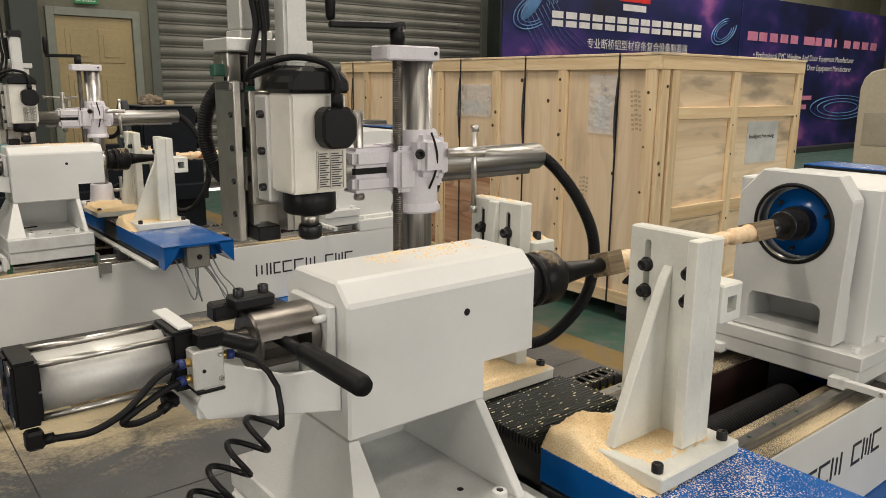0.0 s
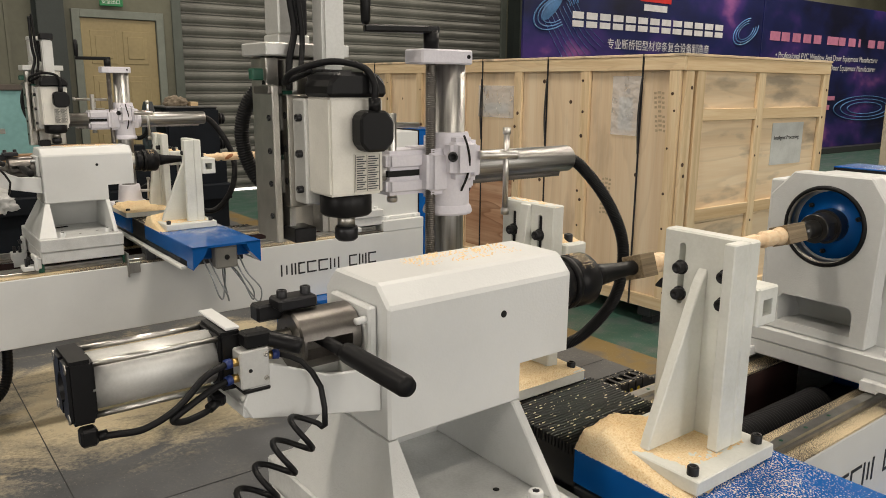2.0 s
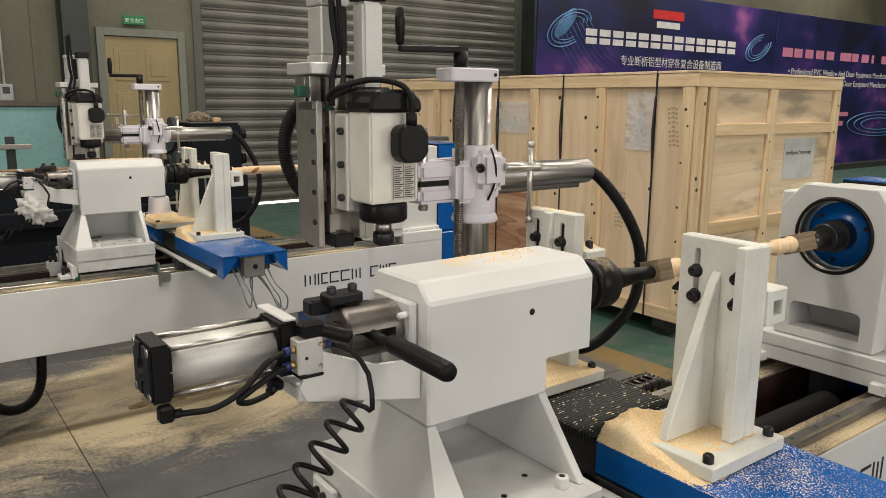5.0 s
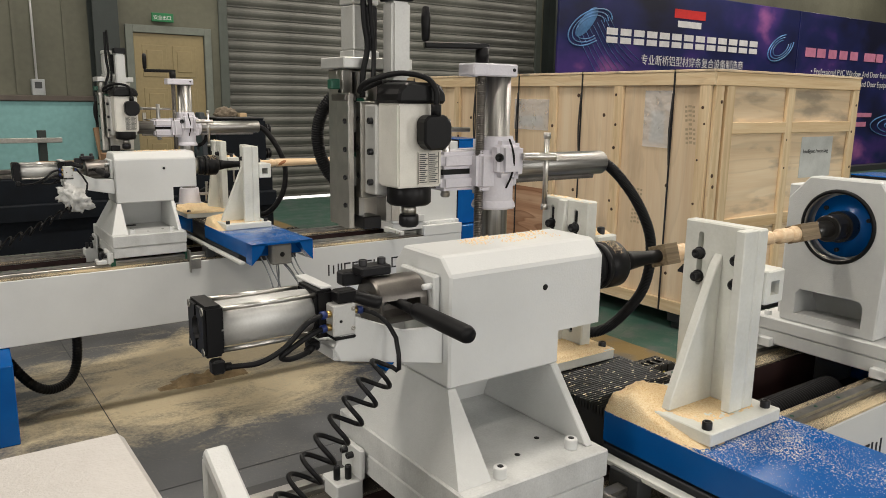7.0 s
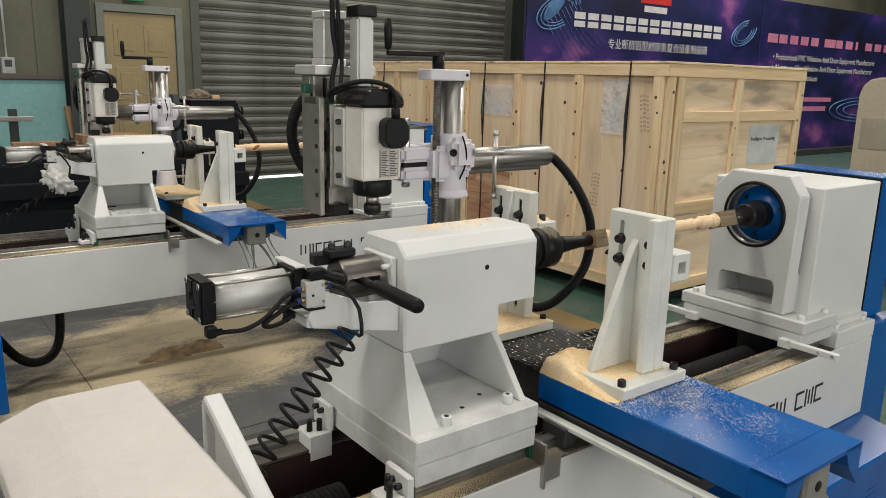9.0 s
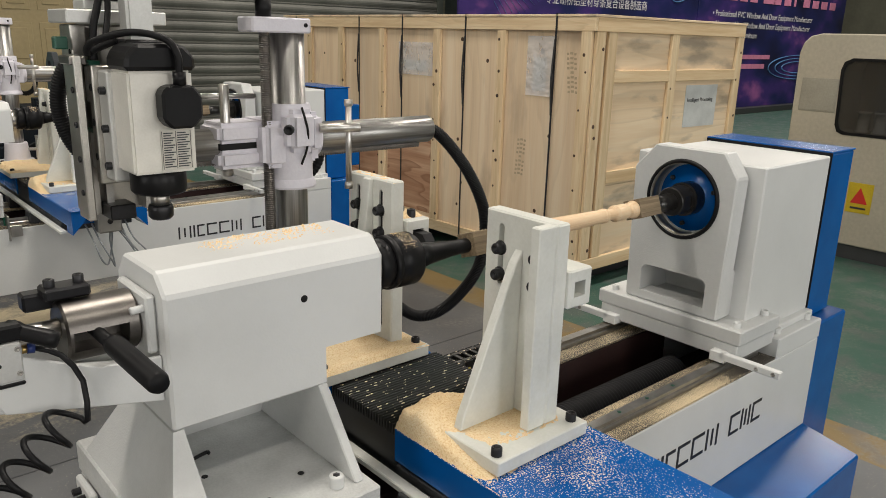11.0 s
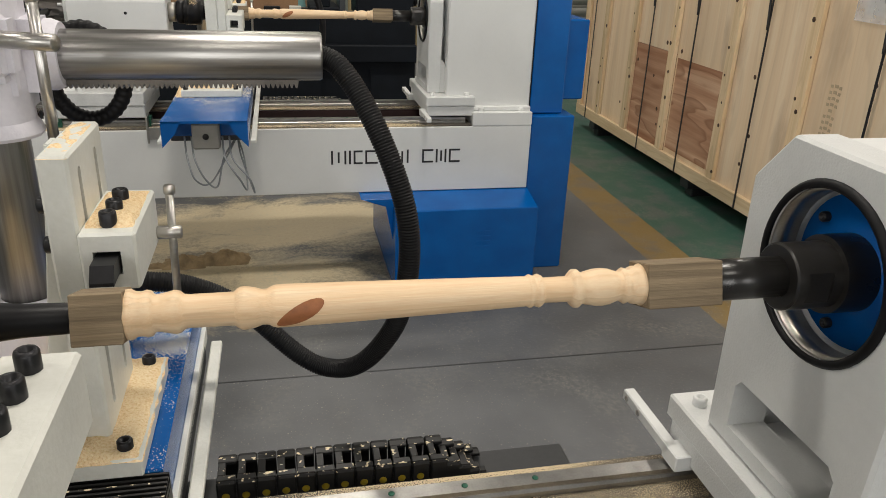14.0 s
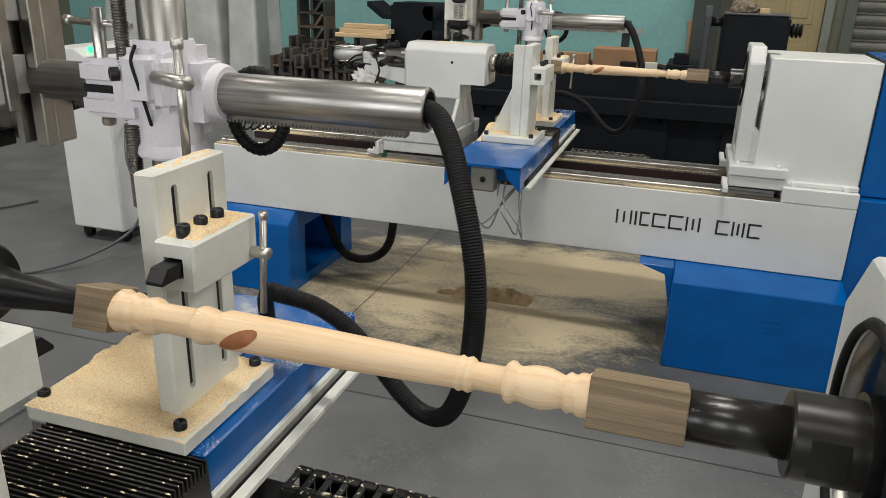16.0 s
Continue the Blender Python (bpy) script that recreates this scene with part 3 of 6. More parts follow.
def curved_crust(x0, x1, zc, r, nx=70, na=90):
    """Broken crust of sawdust on the upper side of a round body that lies along x."""
    bm = bmesh.new()
    g = []
    for i in range(nx + 1):
        row = []
        for j in range(na + 1):
            x, a = x0 + (x1 - x0) * i / nx, radians(-62 + 124 * j / na)
            rim = min(1.0, 5 * min(i / nx, 1 - i / nx, j / na, 1 - j / na))
            n = noise.fractal(Vector((x * 430, a * 19, 2.0)), 0.9, 2.1, 4)
            rr = r + max(-0.0015, 0.0015 * rim * (n - 0.10) - 0.0002)
            row.append(bm.verts.new((x, rr * math.sin(a), zc + rr * math.cos(a))))
        g.append(row)
    for i in range(nx):
        for j in range(na):
            bm.faces.new((g[i][j], g[i + 1][j], g[i + 1][j + 1], g[i][j + 1])).smooth = True
    bmesh.ops.recalc_face_normals(bm, faces=bm.faces[:])
    return bm


def screw(x, y, z, d=(0, 0, 1), r=0.008, h=0.010):
    """Socket head screw standing on (x, y, z)."""
    k = 0.55 * r
    return sharp(turned([(0, r), (h * 0.86, r), (h, r * 0.86), (h, k), (h * 0.45, k), (h * 0.45, 0)], (x, y, z), d, 12))


def text_part(name, words, size, at, rot, material, parent, label=""):
    cu = bpy.data.curves.new(name, "FONT")
    cu.body, cu.size, cu.extrude = words, size, 0.0008
    ob = new(name, cu)
    dg = bpy.context.evaluated_depsgraph_get()
    me = bpy.data.meshes.new_from_object(ob.evaluated_get(dg))
    bpy.data.objects.remove(ob)
    me.materials.clear()
    me.materials.append(material)
    me.transform(pose(*at, *rot))
    o = new(name, me)
    o.parent = parent
    return tagged(o, label) if label else o


def cut(bm, *cutters):
    """The mesh less the cutters."""
    def ob_of(b):
        me = bpy.data.meshes.new("c")
        b.to_mesh(me)
        b.free()
        return new("c", me)
    base = ob_of(bm)
    knives = [ob_of(c) for c in cutters]
    for k in knives:
        md = base.modifiers.new("cut", "BOOLEAN")
        md.operation, md.object, md.solver = "DIFFERENCE", k, "EXACT"
    dg = bpy.context.evaluated_depsgraph_get()
    me = bpy.data.meshes.new_from_object(base.evaluated_get(dg))
    out = bmesh.new()
    out.from_mesh(me)
    for o in (base, *knives):
        bpy.data.objects.remove(o)
    return out


# ---- the hall ----
HX0, HX1, HY0, HY1, HZ = -8.0, 22.0, -6.5, 8.6, 6.2
solid("floor", box(HX0 - 0.2, HX1 + 0.2, HY0 - 0.2, HY1 + 0.2, -0.15, 0), M_FLOOR, "grey painted concrete floor with sawdust and a yellow lane line", "floor", kind="structure")
def pierced(axis, a0, a1, w0, w1, holes, z0, z1):
    """A wall along an axis with window openings from z0 to z1."""
    def bx(p, q, za, zb):
        return box(p, q, w0, w1, za, zb) if axis == "x" else box(w0, w1, p, q, za, zb)
    out, p = [], a0
    for h0, h1 in holes:
        out += [bx(p, h0, 0, HZ), bx(h0, h1, 0, z0), bx(h0, h1, z1, HZ)]
        p = h1
    return join(*out, bx(p, a1, 0, HZ))


# south and west openings are added out of view to hold the daylight lamps
for n, b in (("wall_south", pierced("x", HX0, HX1, HY0 - 0.2, HY0, ((-5.6, -3.4), (-1.1, 1.1), (3.4, 5.6)), 1.3, 3.7)), ("wall_west", pierced("y", HY0, HY1, HX0 - 0.2, HX0, ((-2.7, -0.3),), 1.4, 3.6)), ("wall_east", box(HX1, HX1 + 0.2, HY0, HY1, 0, HZ))):
    solid(n, b, M_WALL, "plain grey-green factory hall wall", "wall", kind="structure")
solid("ceiling", box(HX0 - 0.2, HX1 + 0.2, HY0 - 0.2, HY1 + 0.2, HZ, HZ + 0.15), M_CEIL, "plain grey sheet ceiling of the hall", "ceiling", kind="structure")
DX0, DX1, SX0, SX1, DZ, SZ = 0.90, 1.80, 2.02, 7.25, 2.12, 4.2
north = join(box(HX0, DX0, HY1 - 0.08, HY1 + 0.15, 0, HZ), box(DX0, DX1, HY1 - 0.08, HY1 + 0.15, DZ, HZ), box(DX1, SX0, HY1 - 0.08, HY1 + 0.15, 0, HZ), box(SX0, SX1, HY1 - 0.08, HY1 + 0.15, SZ, HZ), box(SX1, HX1, HY1 - 0.08, HY1 + 0.15, 0, HZ))
solid("wall_north", north, M_WALL, "grey-green clad hall wall with door and shutter openings", "wall", kind="structure")
W = HY1 - 0.08
# cladding ribs and the teal lower wall
for k in range(17):
    x = -7.8 + 0.5 * k
    if x < 0.5:
        solid("trim", box(x, x + 0.035, W - 0.025, W - 0.002, 1.36, HZ), M_WALL, "folded upright rib of the wall cladding", "trim", "cladding ribs", "structure")
solid("wall_lower_panel", box(HX0, 0.46, W - 0.06, W - 0.004, 0, 1.28), M_TEAL, "teal painted lower part of the hall wall", "wall", kind="structure")
solid("trim", box(HX0, 0.46, W - 0.09, W - 0.003, 1.285, 1.345, 0.006), mat("rusty_rail", (0.12, 0.10, 0.085), 0.7), "dark sill rail over the teal wall", "trim", kind="structure")
hc = join(box(0.465, 0.73, W - 0.30, W - 0.286, 0, HZ), box(0.465, 0.73, W - 0.02, W - 0.006, 0, HZ), box(0.59, 0.61, W - 0.286, W - 0.02, 0, HZ))
solid("steel_column", hc, M_COLUMN, "dark green steel H column of the hall", "column", kind="structure")
hc2 = join(box(7.35, 7.62, W - 0.30, W - 0.286, 0, HZ), box(7.35, 7.62, W - 0.02, W - 0.006, 0, HZ), box(7.475, 7.495, W - 0.286, W - 0.02, 0, HZ))
solid("steel_column", hc2, M_COLUMN, "dark green steel H column of the hall", "column", kind="structure")
# door
d = thing("door_1", "beige pressed steel door, closed, in a steel frame", "door", kind="structure")
leaf = box(DX0 + 0.04, DX1 - 0.04, W - 0.02, W + 0.03, 0.01, DZ - 0.04, 0.004)
part("door_leaf", leaf, M_DOOR, d)
for px in (DX0 + 0.13, (DX0 + DX1) / 2 + 0.03):
    for z0, z1 in ((0.2, 0.85), (1.0, 1.45), (1.58, 1.95)):
        part("door_panel", join(box(px, px + 0.28, W - 0.028, W - 0.018, z0, z1, 0.008), box(px + 0.05, px + 0.23, W - 0.036, W - 0.026, z0 + 0.06, z1 - 0.06, 0.008)), M_DOOR, d)
part("door_handle", join(box(DX0 + 0.09, DX0 + 0.13, W - 0.035, W - 0.02, 0.98, 1.16, 0.003), rod((DX0 + 0.11, W - 0.03, 1.08), (DX0 + 0.11, W - 0.07, 1.08), 0.008), rod((DX0 + 0.105, W - 0.07, 1.08), (DX0 + 0.21, W - 0.07, 1.08), 0.008)), M_STEEL, d, "steel lever handle")
part("door_frame", join(box(DX0 - 0.05, DX0 + 0.035, W - 0.05, W + 0.05, 0, DZ + 0.05, 0.003), box(DX1 - 0.035, DX1 + 0.05, W - 0.05, W + 0.05, 0, DZ + 0.05, 0.003), box(DX0 + 0.035, DX1 - 0.035, W - 0.05, W + 0.05, DZ - 0.035, DZ + 0.05, 0.003)), mat("grey_door_frame", (0.20, 0.22, 0.19), 0.5), d, "grey steel frame")
es = thing("exit_sign", "green exit sign with white lettering over the door", "sign", loc=(0, 0, 0))
part("sign_plate", box(1.15, 1.40, W - 0.075, W - 0.052, 2.215, 2.315, 0.003), M_SIGNG, es)
text_part("lettering", "安全出口", 0.052, (1.167, W - 0.0765, 2.243), (90, 0, 0), M_SIGNW, es)
eb = thing("switch_box", "grey electric box with a conduit on the wall", "switch box")
part("box_body", box(-0.16, -0.03, W - 0.09, W - 0.004, 1.345, 1.52, 0.006), mat("grey_box", (0.42, 0.44, 0.45), 0.5), eb)
part("box_window", box(-0.13, -0.06, W - 0.094, W - 0.088, 1.42, 1.49, 0.002), M_GREYP, eb)
part("conduit", rod((-0.1, W - 0.03, 1.52), (-0.1, W - 0.03, 3.6), 0.012), M_SIGNW, eb)
# roller shutter
sh = thing("roller_shutter", "closed grey steel roller shutter door with curved slats", "shutter", kind="structure")
prof = []
for k in range(6):
    a = k / 5
    prof.append((W + 0.02 - 0.022 * math.sin(math.pi * a), a * 0.112))
slat_poly = [(y, z) for y, z in prof] + [(W + 0.004, 0.114), (W + 0.004, 0.128), (W + 0.036, 0.134), (W + 0.036, 0.0)]
slat_me = None
for k in range(31):
    if slat_me is None:
        o = part("slat", prism(slat_poly, "x", SX0 + 0.01, SX1 - 0.01), M_SHUTTER, sh)
        slat_me = o.data
    else:
        o = new("slat", slat_me)
        o.parent = sh
    o.location = (0, 0, 0.068 + 0.1345 * k)
for x in (SX0, SX1):
    part("guide_channel", box(x - 0.06, x + 0.05, W - 0.03, W - 0.002, 0, SZ, 0.004), mat("shutter_guide", (0.10, 0.115, 0.10), 0.5), sh)
part("bottom_bar", box(SX0 + 0.01, SX1 - 0.01, W + 0.0, W + 0.03, 0.044, 0.067), M_SHUTTER, sh)
# daylight under the shutter
gap = mat("daylight_strip", (1, 1, 1), 0.5)
gap.node_tree.nodes["Principled BSDF"].inputs["Emission Color"].default_value = (1, 0.98, 0.92, 1)
gap.node_tree.nodes["Principled BSDF"].inputs["Emission Strength"].default_value = 1.6
solid("backdrop", box(SX0, SX1, W + 0.04, W + 0.22, 0.001, 0.01), gap, "daylit yard seen under the shutter", "backdrop", kind="structure")

# ---- banner ----
BY = 7.2
bn = thing("banner", "dark blue and purple printed exhibition banner wall", "banner")
for x0, x1 in ((6.46, 12.64), (12.68, 19.4)):
    part("banner_panel", box(x0, x1, BY, BY + 0.04, 0.12, 3.1, 0.004), M_BANNER, bn)
    part("foot_bar", box(x0 + 0.1, x1 - 0.1, BY - 0.2, BY + 0.3, 0, 0.12, 0.006), M_GREYP, bn)
M_SWIRL = mat("pale_blue_print", (0.12, 0.30, 0.62), 0.4, vary=0.2, scale=3)
M_PRINTW = mat("white_print", (0.82, 0.80, 0.82), 0.4)
M_PRINTP = mat("rose_print", (0.72, 0.26, 0.42), 0.4)
# swirls and light streaks
for cx, cz, rr, tilt in ((7.1, 2.45, 0.5, 30), (12.1, 2.4, 0.45, 150)):
    for q in range(3):
        pts = [(cx + (rr - 0.09 * q) * math.cos(a) * 0.9, BY - 0.004, cz + (rr - 0.09 * q) * 0.55 * math.sin(a + radians(tilt))) for a in [2 * math.pi * k / 20 for k in range(17)]]
        part("light_ring", tube(pts, 0.012 - 0.002 * q, 4, smooth_steps=3), M_SWIRL, bn)
for q in range(3):
    pts = [(17.3 + (1.5 - 0.32 * q) * math.cos(a), BY - 0.004, 0.95 + (0.27 - 0.07 * q) * math.sin(a)) for a in [2 * math.pi * k / 24 for k in range(25)]]
    part("light_ring", tube(pts, 0.014, 4, smooth_steps=2), M_SWIRL, bn)
# bright disc with fanned rays
disc = turned([(0, 0.30), (0.003, 0.28), (0.003, 0)], (0, 0, 0), (0, -1, 0), 28)
for v in disc.verts:
    x, z = v.co.x, v.co.z * 0.36
    v.co = Vector((7.02 + 0.72 * x - 0.69 * z, BY - 0.002 + v.co.y, 2.52 + 0.69 * x + 0.72 * z))
part("light_disc", disc, M_SWIRL, bn, "pale blue printed disc of light")
for q in range(9):
    part("light_ray", tube([(6.86 + 0.075 * q, BY - 0.003, 2.30 + 0.045 * q), (7.16 + 0.085 * q, BY - 0.003, 1.92 + 0.04 * q), (7.42 + 0.10 * q, BY - 0.003, 1.62 + 0.05 * q)], 0.003, 4, smooth_steps=2), M_SWIRL, bn)
# company names as plain shapes, the readable lines in words
for k in range(13):
    x = 7.45 + 0.305 * k
    parts("name_bar", (box(x, x + 0.24, BY - 0.006, BY - 0.001, 2.25, 2.34), box(x, x + 0.24, BY - 0.006, BY - 0.001, 2.37, 2.47)), M_PRINTW, bn)
part("logo_bar", box(9.0, 9.8, BY - 0.006, BY - 0.001, 2.72, 2.86), mat("red_print", (0.7, 0.03, 0.03), 0.4), bn)
part("logo_bar", box(9.1, 9.7, BY - 0.006, BY - 0.001, 2.58, 2.68), M_PRINTW, bn)
text_part("lettering", "专业断桥铝型材穿条复合设备制造商", 0.17, (8.25, BY - 0.005, 1.97), (90, 0, 0), M_PRINTW, bn)
for k, w in enumerate((0.36, 0.3, 0.3, 0.3, 0.3)):
    x = 12.95 + 0.42 * k
    part("name_bar", box(x, x + w, BY - 0.006, BY - 0.001, 2.28, 2.45), M_PRINTP, bn)
for k, w in enumerate((0.5, 0.32, 0.32, 0.1, 0.32, 0.32, 0.32, 0.32)):
    x = 15.2 + 0.47 * k
    part("name_bar", box(x, x + w, BY - 0.006, BY - 0.001, 2.28, 2.45), M_PRINTP, bn)
for k, s in enumerate(("• Professional PVC Window And Door Equipment Manufacturer", "• Aluminum Alloy Window And Door Equipment Manufacturer", "• Thermal Break Aluminum", "  creates products")):
    text_part("lettering", s, 0.17, (13.2, BY - 0.005, 1.96 - 0.2 * k), (90, 0, 0), M_PRINTW, bn)
part("name_bar", box(13.4, 15.8, BY - 0.006, BY - 0.001, 1.13, 1.22), M_PRINTP, bn)
part("name_bar", box(13.4, 15.6, BY - 0.006, BY - 0.001, 0.93, 1.03), M_PRINTP, bn)


# ---- the wood lathe ----
def lettering_bars(parent, y):
    """A maker's mark as plain dark shapes."""
    x, z0, z1, w = 0.292, 0.500, 0.556, 0.0075
    for k, gw in enumerate((0.060, 0.008, 0.036, 0.050, 0.052, 0.052, 0, 0.046, 0.044, 0.046)):
        if gw == 0:
            x += 0.045
            continue
        if gw < 0.01:
            b = box(x, x + gw, y - 0.0012, y + 0.0005, z0, z1)
        elif k in (0, 5, 8):
            b = join(box(x, x + w, y - 0.0012, y + 0.0005, z0, z1), box(x + gw - w, x + gw, y - 0.0012, y + 0.0005, z0, z1), box(x + gw / 2 - w / 2, x + gw / 2 + w / 2, y - 0.0012, y + 0.0005, z0 + 0.006, z1 - 0.006))
        else:
            b = join(box(x, x + w, y - 0.0012, y + 0.0005, z0 + w, z1 - w), box(x, x + gw, y - 0.0012, y + 0.0005, z0, z0 + w), box(x, x + gw, y - 0.0012, y + 0.0005, z1 - w, z1))
        part("mark_bar", b, M_INK, parent)
        x += gw + 0.0105


def build_lathe():
    L = thing("cnc_wood_lathe", "white and blue CNC wood lathe with router arm and sawdust", "lathe", "wood lathes")
    # bed
    bed = part("bed", prism([(-0.215, 0.38), (0.215, 0.38), (0.215, 0.648), (0.115, 0.648), (0.115, 0.50), (-0.115, 0.50), (-0.115, 0.648), (-0.215, 0.648)], "x", -1.5, 1.112, 0.003), M_WHITE, L)
    parts("bed_liner", (box(-1.49, 1.10, -0.113, 0.113, 0.503, 0.508), box(-1.49, 0.86, -0.114, -0.106, 0.509, 0.646), box(-1.49, 0.86, 0.106, 0.114, 0.509, 0.646)), M_OXIDE, bed, "red oxide primed inside of the bed")
    for s in (-1, 1):
        part("bed_top_strip", box(-1.49, 0.86, min(s * 0.108, s * 0.213), max(s * 0.108, s * 0.213), 0.6485, 0.654), M_BEDTOP, bed, "bed top littered with sawdust")
        part("guide_rail", prism([(s * 0.165 - 0.0115, 0.654), (s * 0.165 + 0.0115, 0.654), (s * 0.165 + 0.0115, 0.662), (s * 0.165 + 0.008, 0.666), (s * 0.165 + 0.0115, 0.670), (s * 0.165 + 0.0115, 0.677), (s * 0.165 - 0.0115, 0.677), (s * 0.165 - 0.0115, 0.670), (s * 0.165 - 0.008, 0.666), (s * 0.165 - 0.0115, 0.662)], "x", -1.48, 0.84), M_RAIL, bed)
        for k in range(14):
            x = -1.40 + 0.06 * k if k < 9 else 0.06 + 0.1 * (k - 9)
            part("rail_plug", turned([(0, 0.0045), (0.0008, 0.0045), (0.0008, 0)], (x, s * 0.165, 0.6772), (0, 0, 1), 10), M_GREEN, bed)
    part("rack", join(*[box(-1.4 + 0.0125 * k, -1.4 + 0.0125 * k + 0.006, -0.122, -0.108, 0.630, 0.6475) for k in range(52)]), M_BOLT, bed)
    part("bed_end_block", box(0.862, 1.112, -0.2165, 0.2165, 0.6485, 0.704, 0.003), M_WHITE, bed)
    parts("bed_end_screw", (screw(0.90, -0.19, 0.704, r=0.011, h=0.016), screw(1.07, -0.19, 0.704, r=0.011, h=0.016),), M_WHITE, bed)
    lettering_bars(bed, -0.215)
    # ball screw covers
    for x0, x1 in ((-1.46, -0.74), (-0.34, -0.28), (0.0, 0.69)):
        n = int((x1 - x0) / 0.011)
        pr = [(0, 0)]
        for k in range(n):
            pr += [(0.011 * k, 0.036), (0.011 * k + 0.0045, 0.044), (0.011 * k + 0.0075, 0.044)]
        pr += [(0.011 * n, 0.036), (0.011 * n, 0)]
        part("screw_bellows", turned(pr, (x0, -0.035, 0.600), (1, 0, 0), 24), M_BLACKB, bed, "black ribbed bellows over the ball screw")
    # feet
    part("right_foot", join(prism([(-0.37, 0.0), (0.37, 0.0), (0.37, 0.35), (0.22, 0.378), (-0.215, 0.378), (-0.37, 0.348)], "x", 0.53, 1.12, 0.004), prism([(0.40, 0.378), (0.53, 0.378), (0.53, 0.20), (0.50, 0.345)], "y", -0.30, 0.30, 0.002)), M_BLUE, L, "blue painted sheet steel foot")
    lf = cut(prism([(-0.29, 0.0), (0.37, 0.0), (0.37, 0.35), (0.22, 0.378), (-0.215, 0.378), (-0.29, 0.33)], "x", -1.50, -1.10, 0.004), box(-1.35, -1.0, -0.14, 0.24, 0.05, 0.29))
    part("left_foot", lf, M_BLUE, L, "blue painted foot with an open end")
    part("electrics_column", box(1.114, 1.30, -0.21, 0.25, 0.0, 0.685, 0.005), M_BLUE, L, "blue painted sheet steel column")
    bc = part("belt_cover", box(1.112, 1.255, -0.172, 0.19, 0.688, 1.152, 0.004), M_BLUE, L, "blue belt cover")
    part("motor_cover", box(1.253, 1.36, -0.12, 0.19, 0.735, 1.06, 0.005), M_BLUE, bc)
    part("lid_edge", box(1.113, 1.259, -0.174, 0.192, 1.1525, 1.157, 0.001), M_BLUE, bc)
    # thin black strip drawn along the seam
    part("cover_seal", box(1.1102, 1.1118, -0.1735, 0.1905, 0.7045, 1.1535), M_RUBBER, bc, "black strip along the seam between housing and cover")
    parts("vent_slot", [box(0.86 + 0.035 * (k % 2), 0.885 + 0.035 * (k % 2), -0.3715, -0.369, 0.18 + 0.022 * (k // 2), 0.187 + 0.022 * (k // 2)) for k in range(8)], M_BLUE, L)
    # headstock
    face = prism([(-0.128, 0.765), (0.138, 0.765), (0.145, 1.115), (0.088, 1.178), (-0.098, 1.178), (-0.138, 1.12)], "x", 0.688, 0.742, 0.004)
    face = cut(face, rod((0.66, 0, 1.05), (0.78, 0, 1.05), 0.092, seg=48), prism([(-0.09, 0.79), (0.095, 0.79), (0.095, 0.85), (0.085, 0.862), (-0.078, 0.862), (-0.09, 0.85)], "x", 0.65, 0.80))
    hs = part("headstock_plate", face, M_WHITE2, L, "white headstock face plate with a round opening", smooth=30)
    parts("side_rib", (prism([(0.74, 0.766), (0.855, 0.766), (0.84, 0.80), (0.74, 0.90)], "y", -0.126, -0.108, 0.002), prism([(0.74, 0.766), (0.855, 0.766), (0.84, 0.80), (0.74, 0.90)], "y", 0.115, 0.133, 0.002),), M_WHITE2, hs)
    part("seal_ring", turned([(0, 0.0925), (-0.006, 0.0905), (-0.008, 0.096), (-0.003, 0.1005), (0, 0.0995)], (0.689, 0, 1.05), (1, 0, 0), 48), M_RUBBER, hs, "black rubber ring")
    part("bore_lining", turned([(0, 0.0915), (0.03, 0.0915), (0.03, 0.0885), (0, 0.0885), (0, 0.0915)], (0.69, 0, 1.05), (1, 0, 0), 48), M_STEEL, hs)
    part("spindle_flange", turned([(0, 0), (0, 0.084), (0.012, 0.084), (0.012, 0)], (0.724, 0, 1.05), (1, 0, 0), 40), M_BLUE, hs, "blue spindle flange")
    for k in range(3):
        a = radians(40 + 120 * k)
        part("flange_screw", screw(0.724, 0.068 * math.cos(a), 1.05 + 0.068 * math.sin(a), (-1, 0, 0), 0.006, 0.008), M_BOLT, hs)
    chuck = cut(turned([(0, 0), (0, 0.0335), (0.002, 0.0355), (0.052, 0.0355), (0.052, 0.042), (0.10, 0.042), (0.104, 0.038), (0.125, 0.038), (0.125, 0)], (0.635, 0, 1.05), (1, 0, 0), 40), box(0.648, 0.676, -0.06, -0.0315, 1.02, 1.08), box(0.648, 0.676, 0.0315, 0.06, 1.02, 1.08))
    part("drive_chuck", chuck, M_GLOSSB, hs, "black drive chuck with flats", smooth=30)
    part("drive_centre", turned([(0, 0), (0, 0.019), (0.002, 0.0215), (0.085, 0.0215), (0.085, 0)], (0.556, 0, 1.05), (1, 0, 0), 24), M_GLOSSB, hs, "dark drive centre in the wood")
    sd = part("headstock_saddle", join(box(0.672, 0.872, -0.205, 0.212, 0.728, 0.764, 0.003), box(0.678, 0.872, -0.198, 0.205, 0.686, 0.726, 0.003)), M_WHITE2, L, "white two-layer saddle plate")
    for s in (-1, 1):
        parts("saddle_screw", (screw(0.70, s * 0.178, 0.764, r=0.010, h=0.013), screw(0.84, s * 0.178, 0.764, r=0.010, h=0.013),), M_WHITE, sd)
        part("wiper_arm", join(box(0.655, 0.673, min(s * 0.165, s * 0.315), max(s * 0.165, s * 0.315), 0.688, 0.706, 0.002), box(0.655, 0.69, min(s * 0.14, s * 0.18), max(s * 0.14, s * 0.18), 0.68, 0.706, 0.002)), M_WHITE, sd)
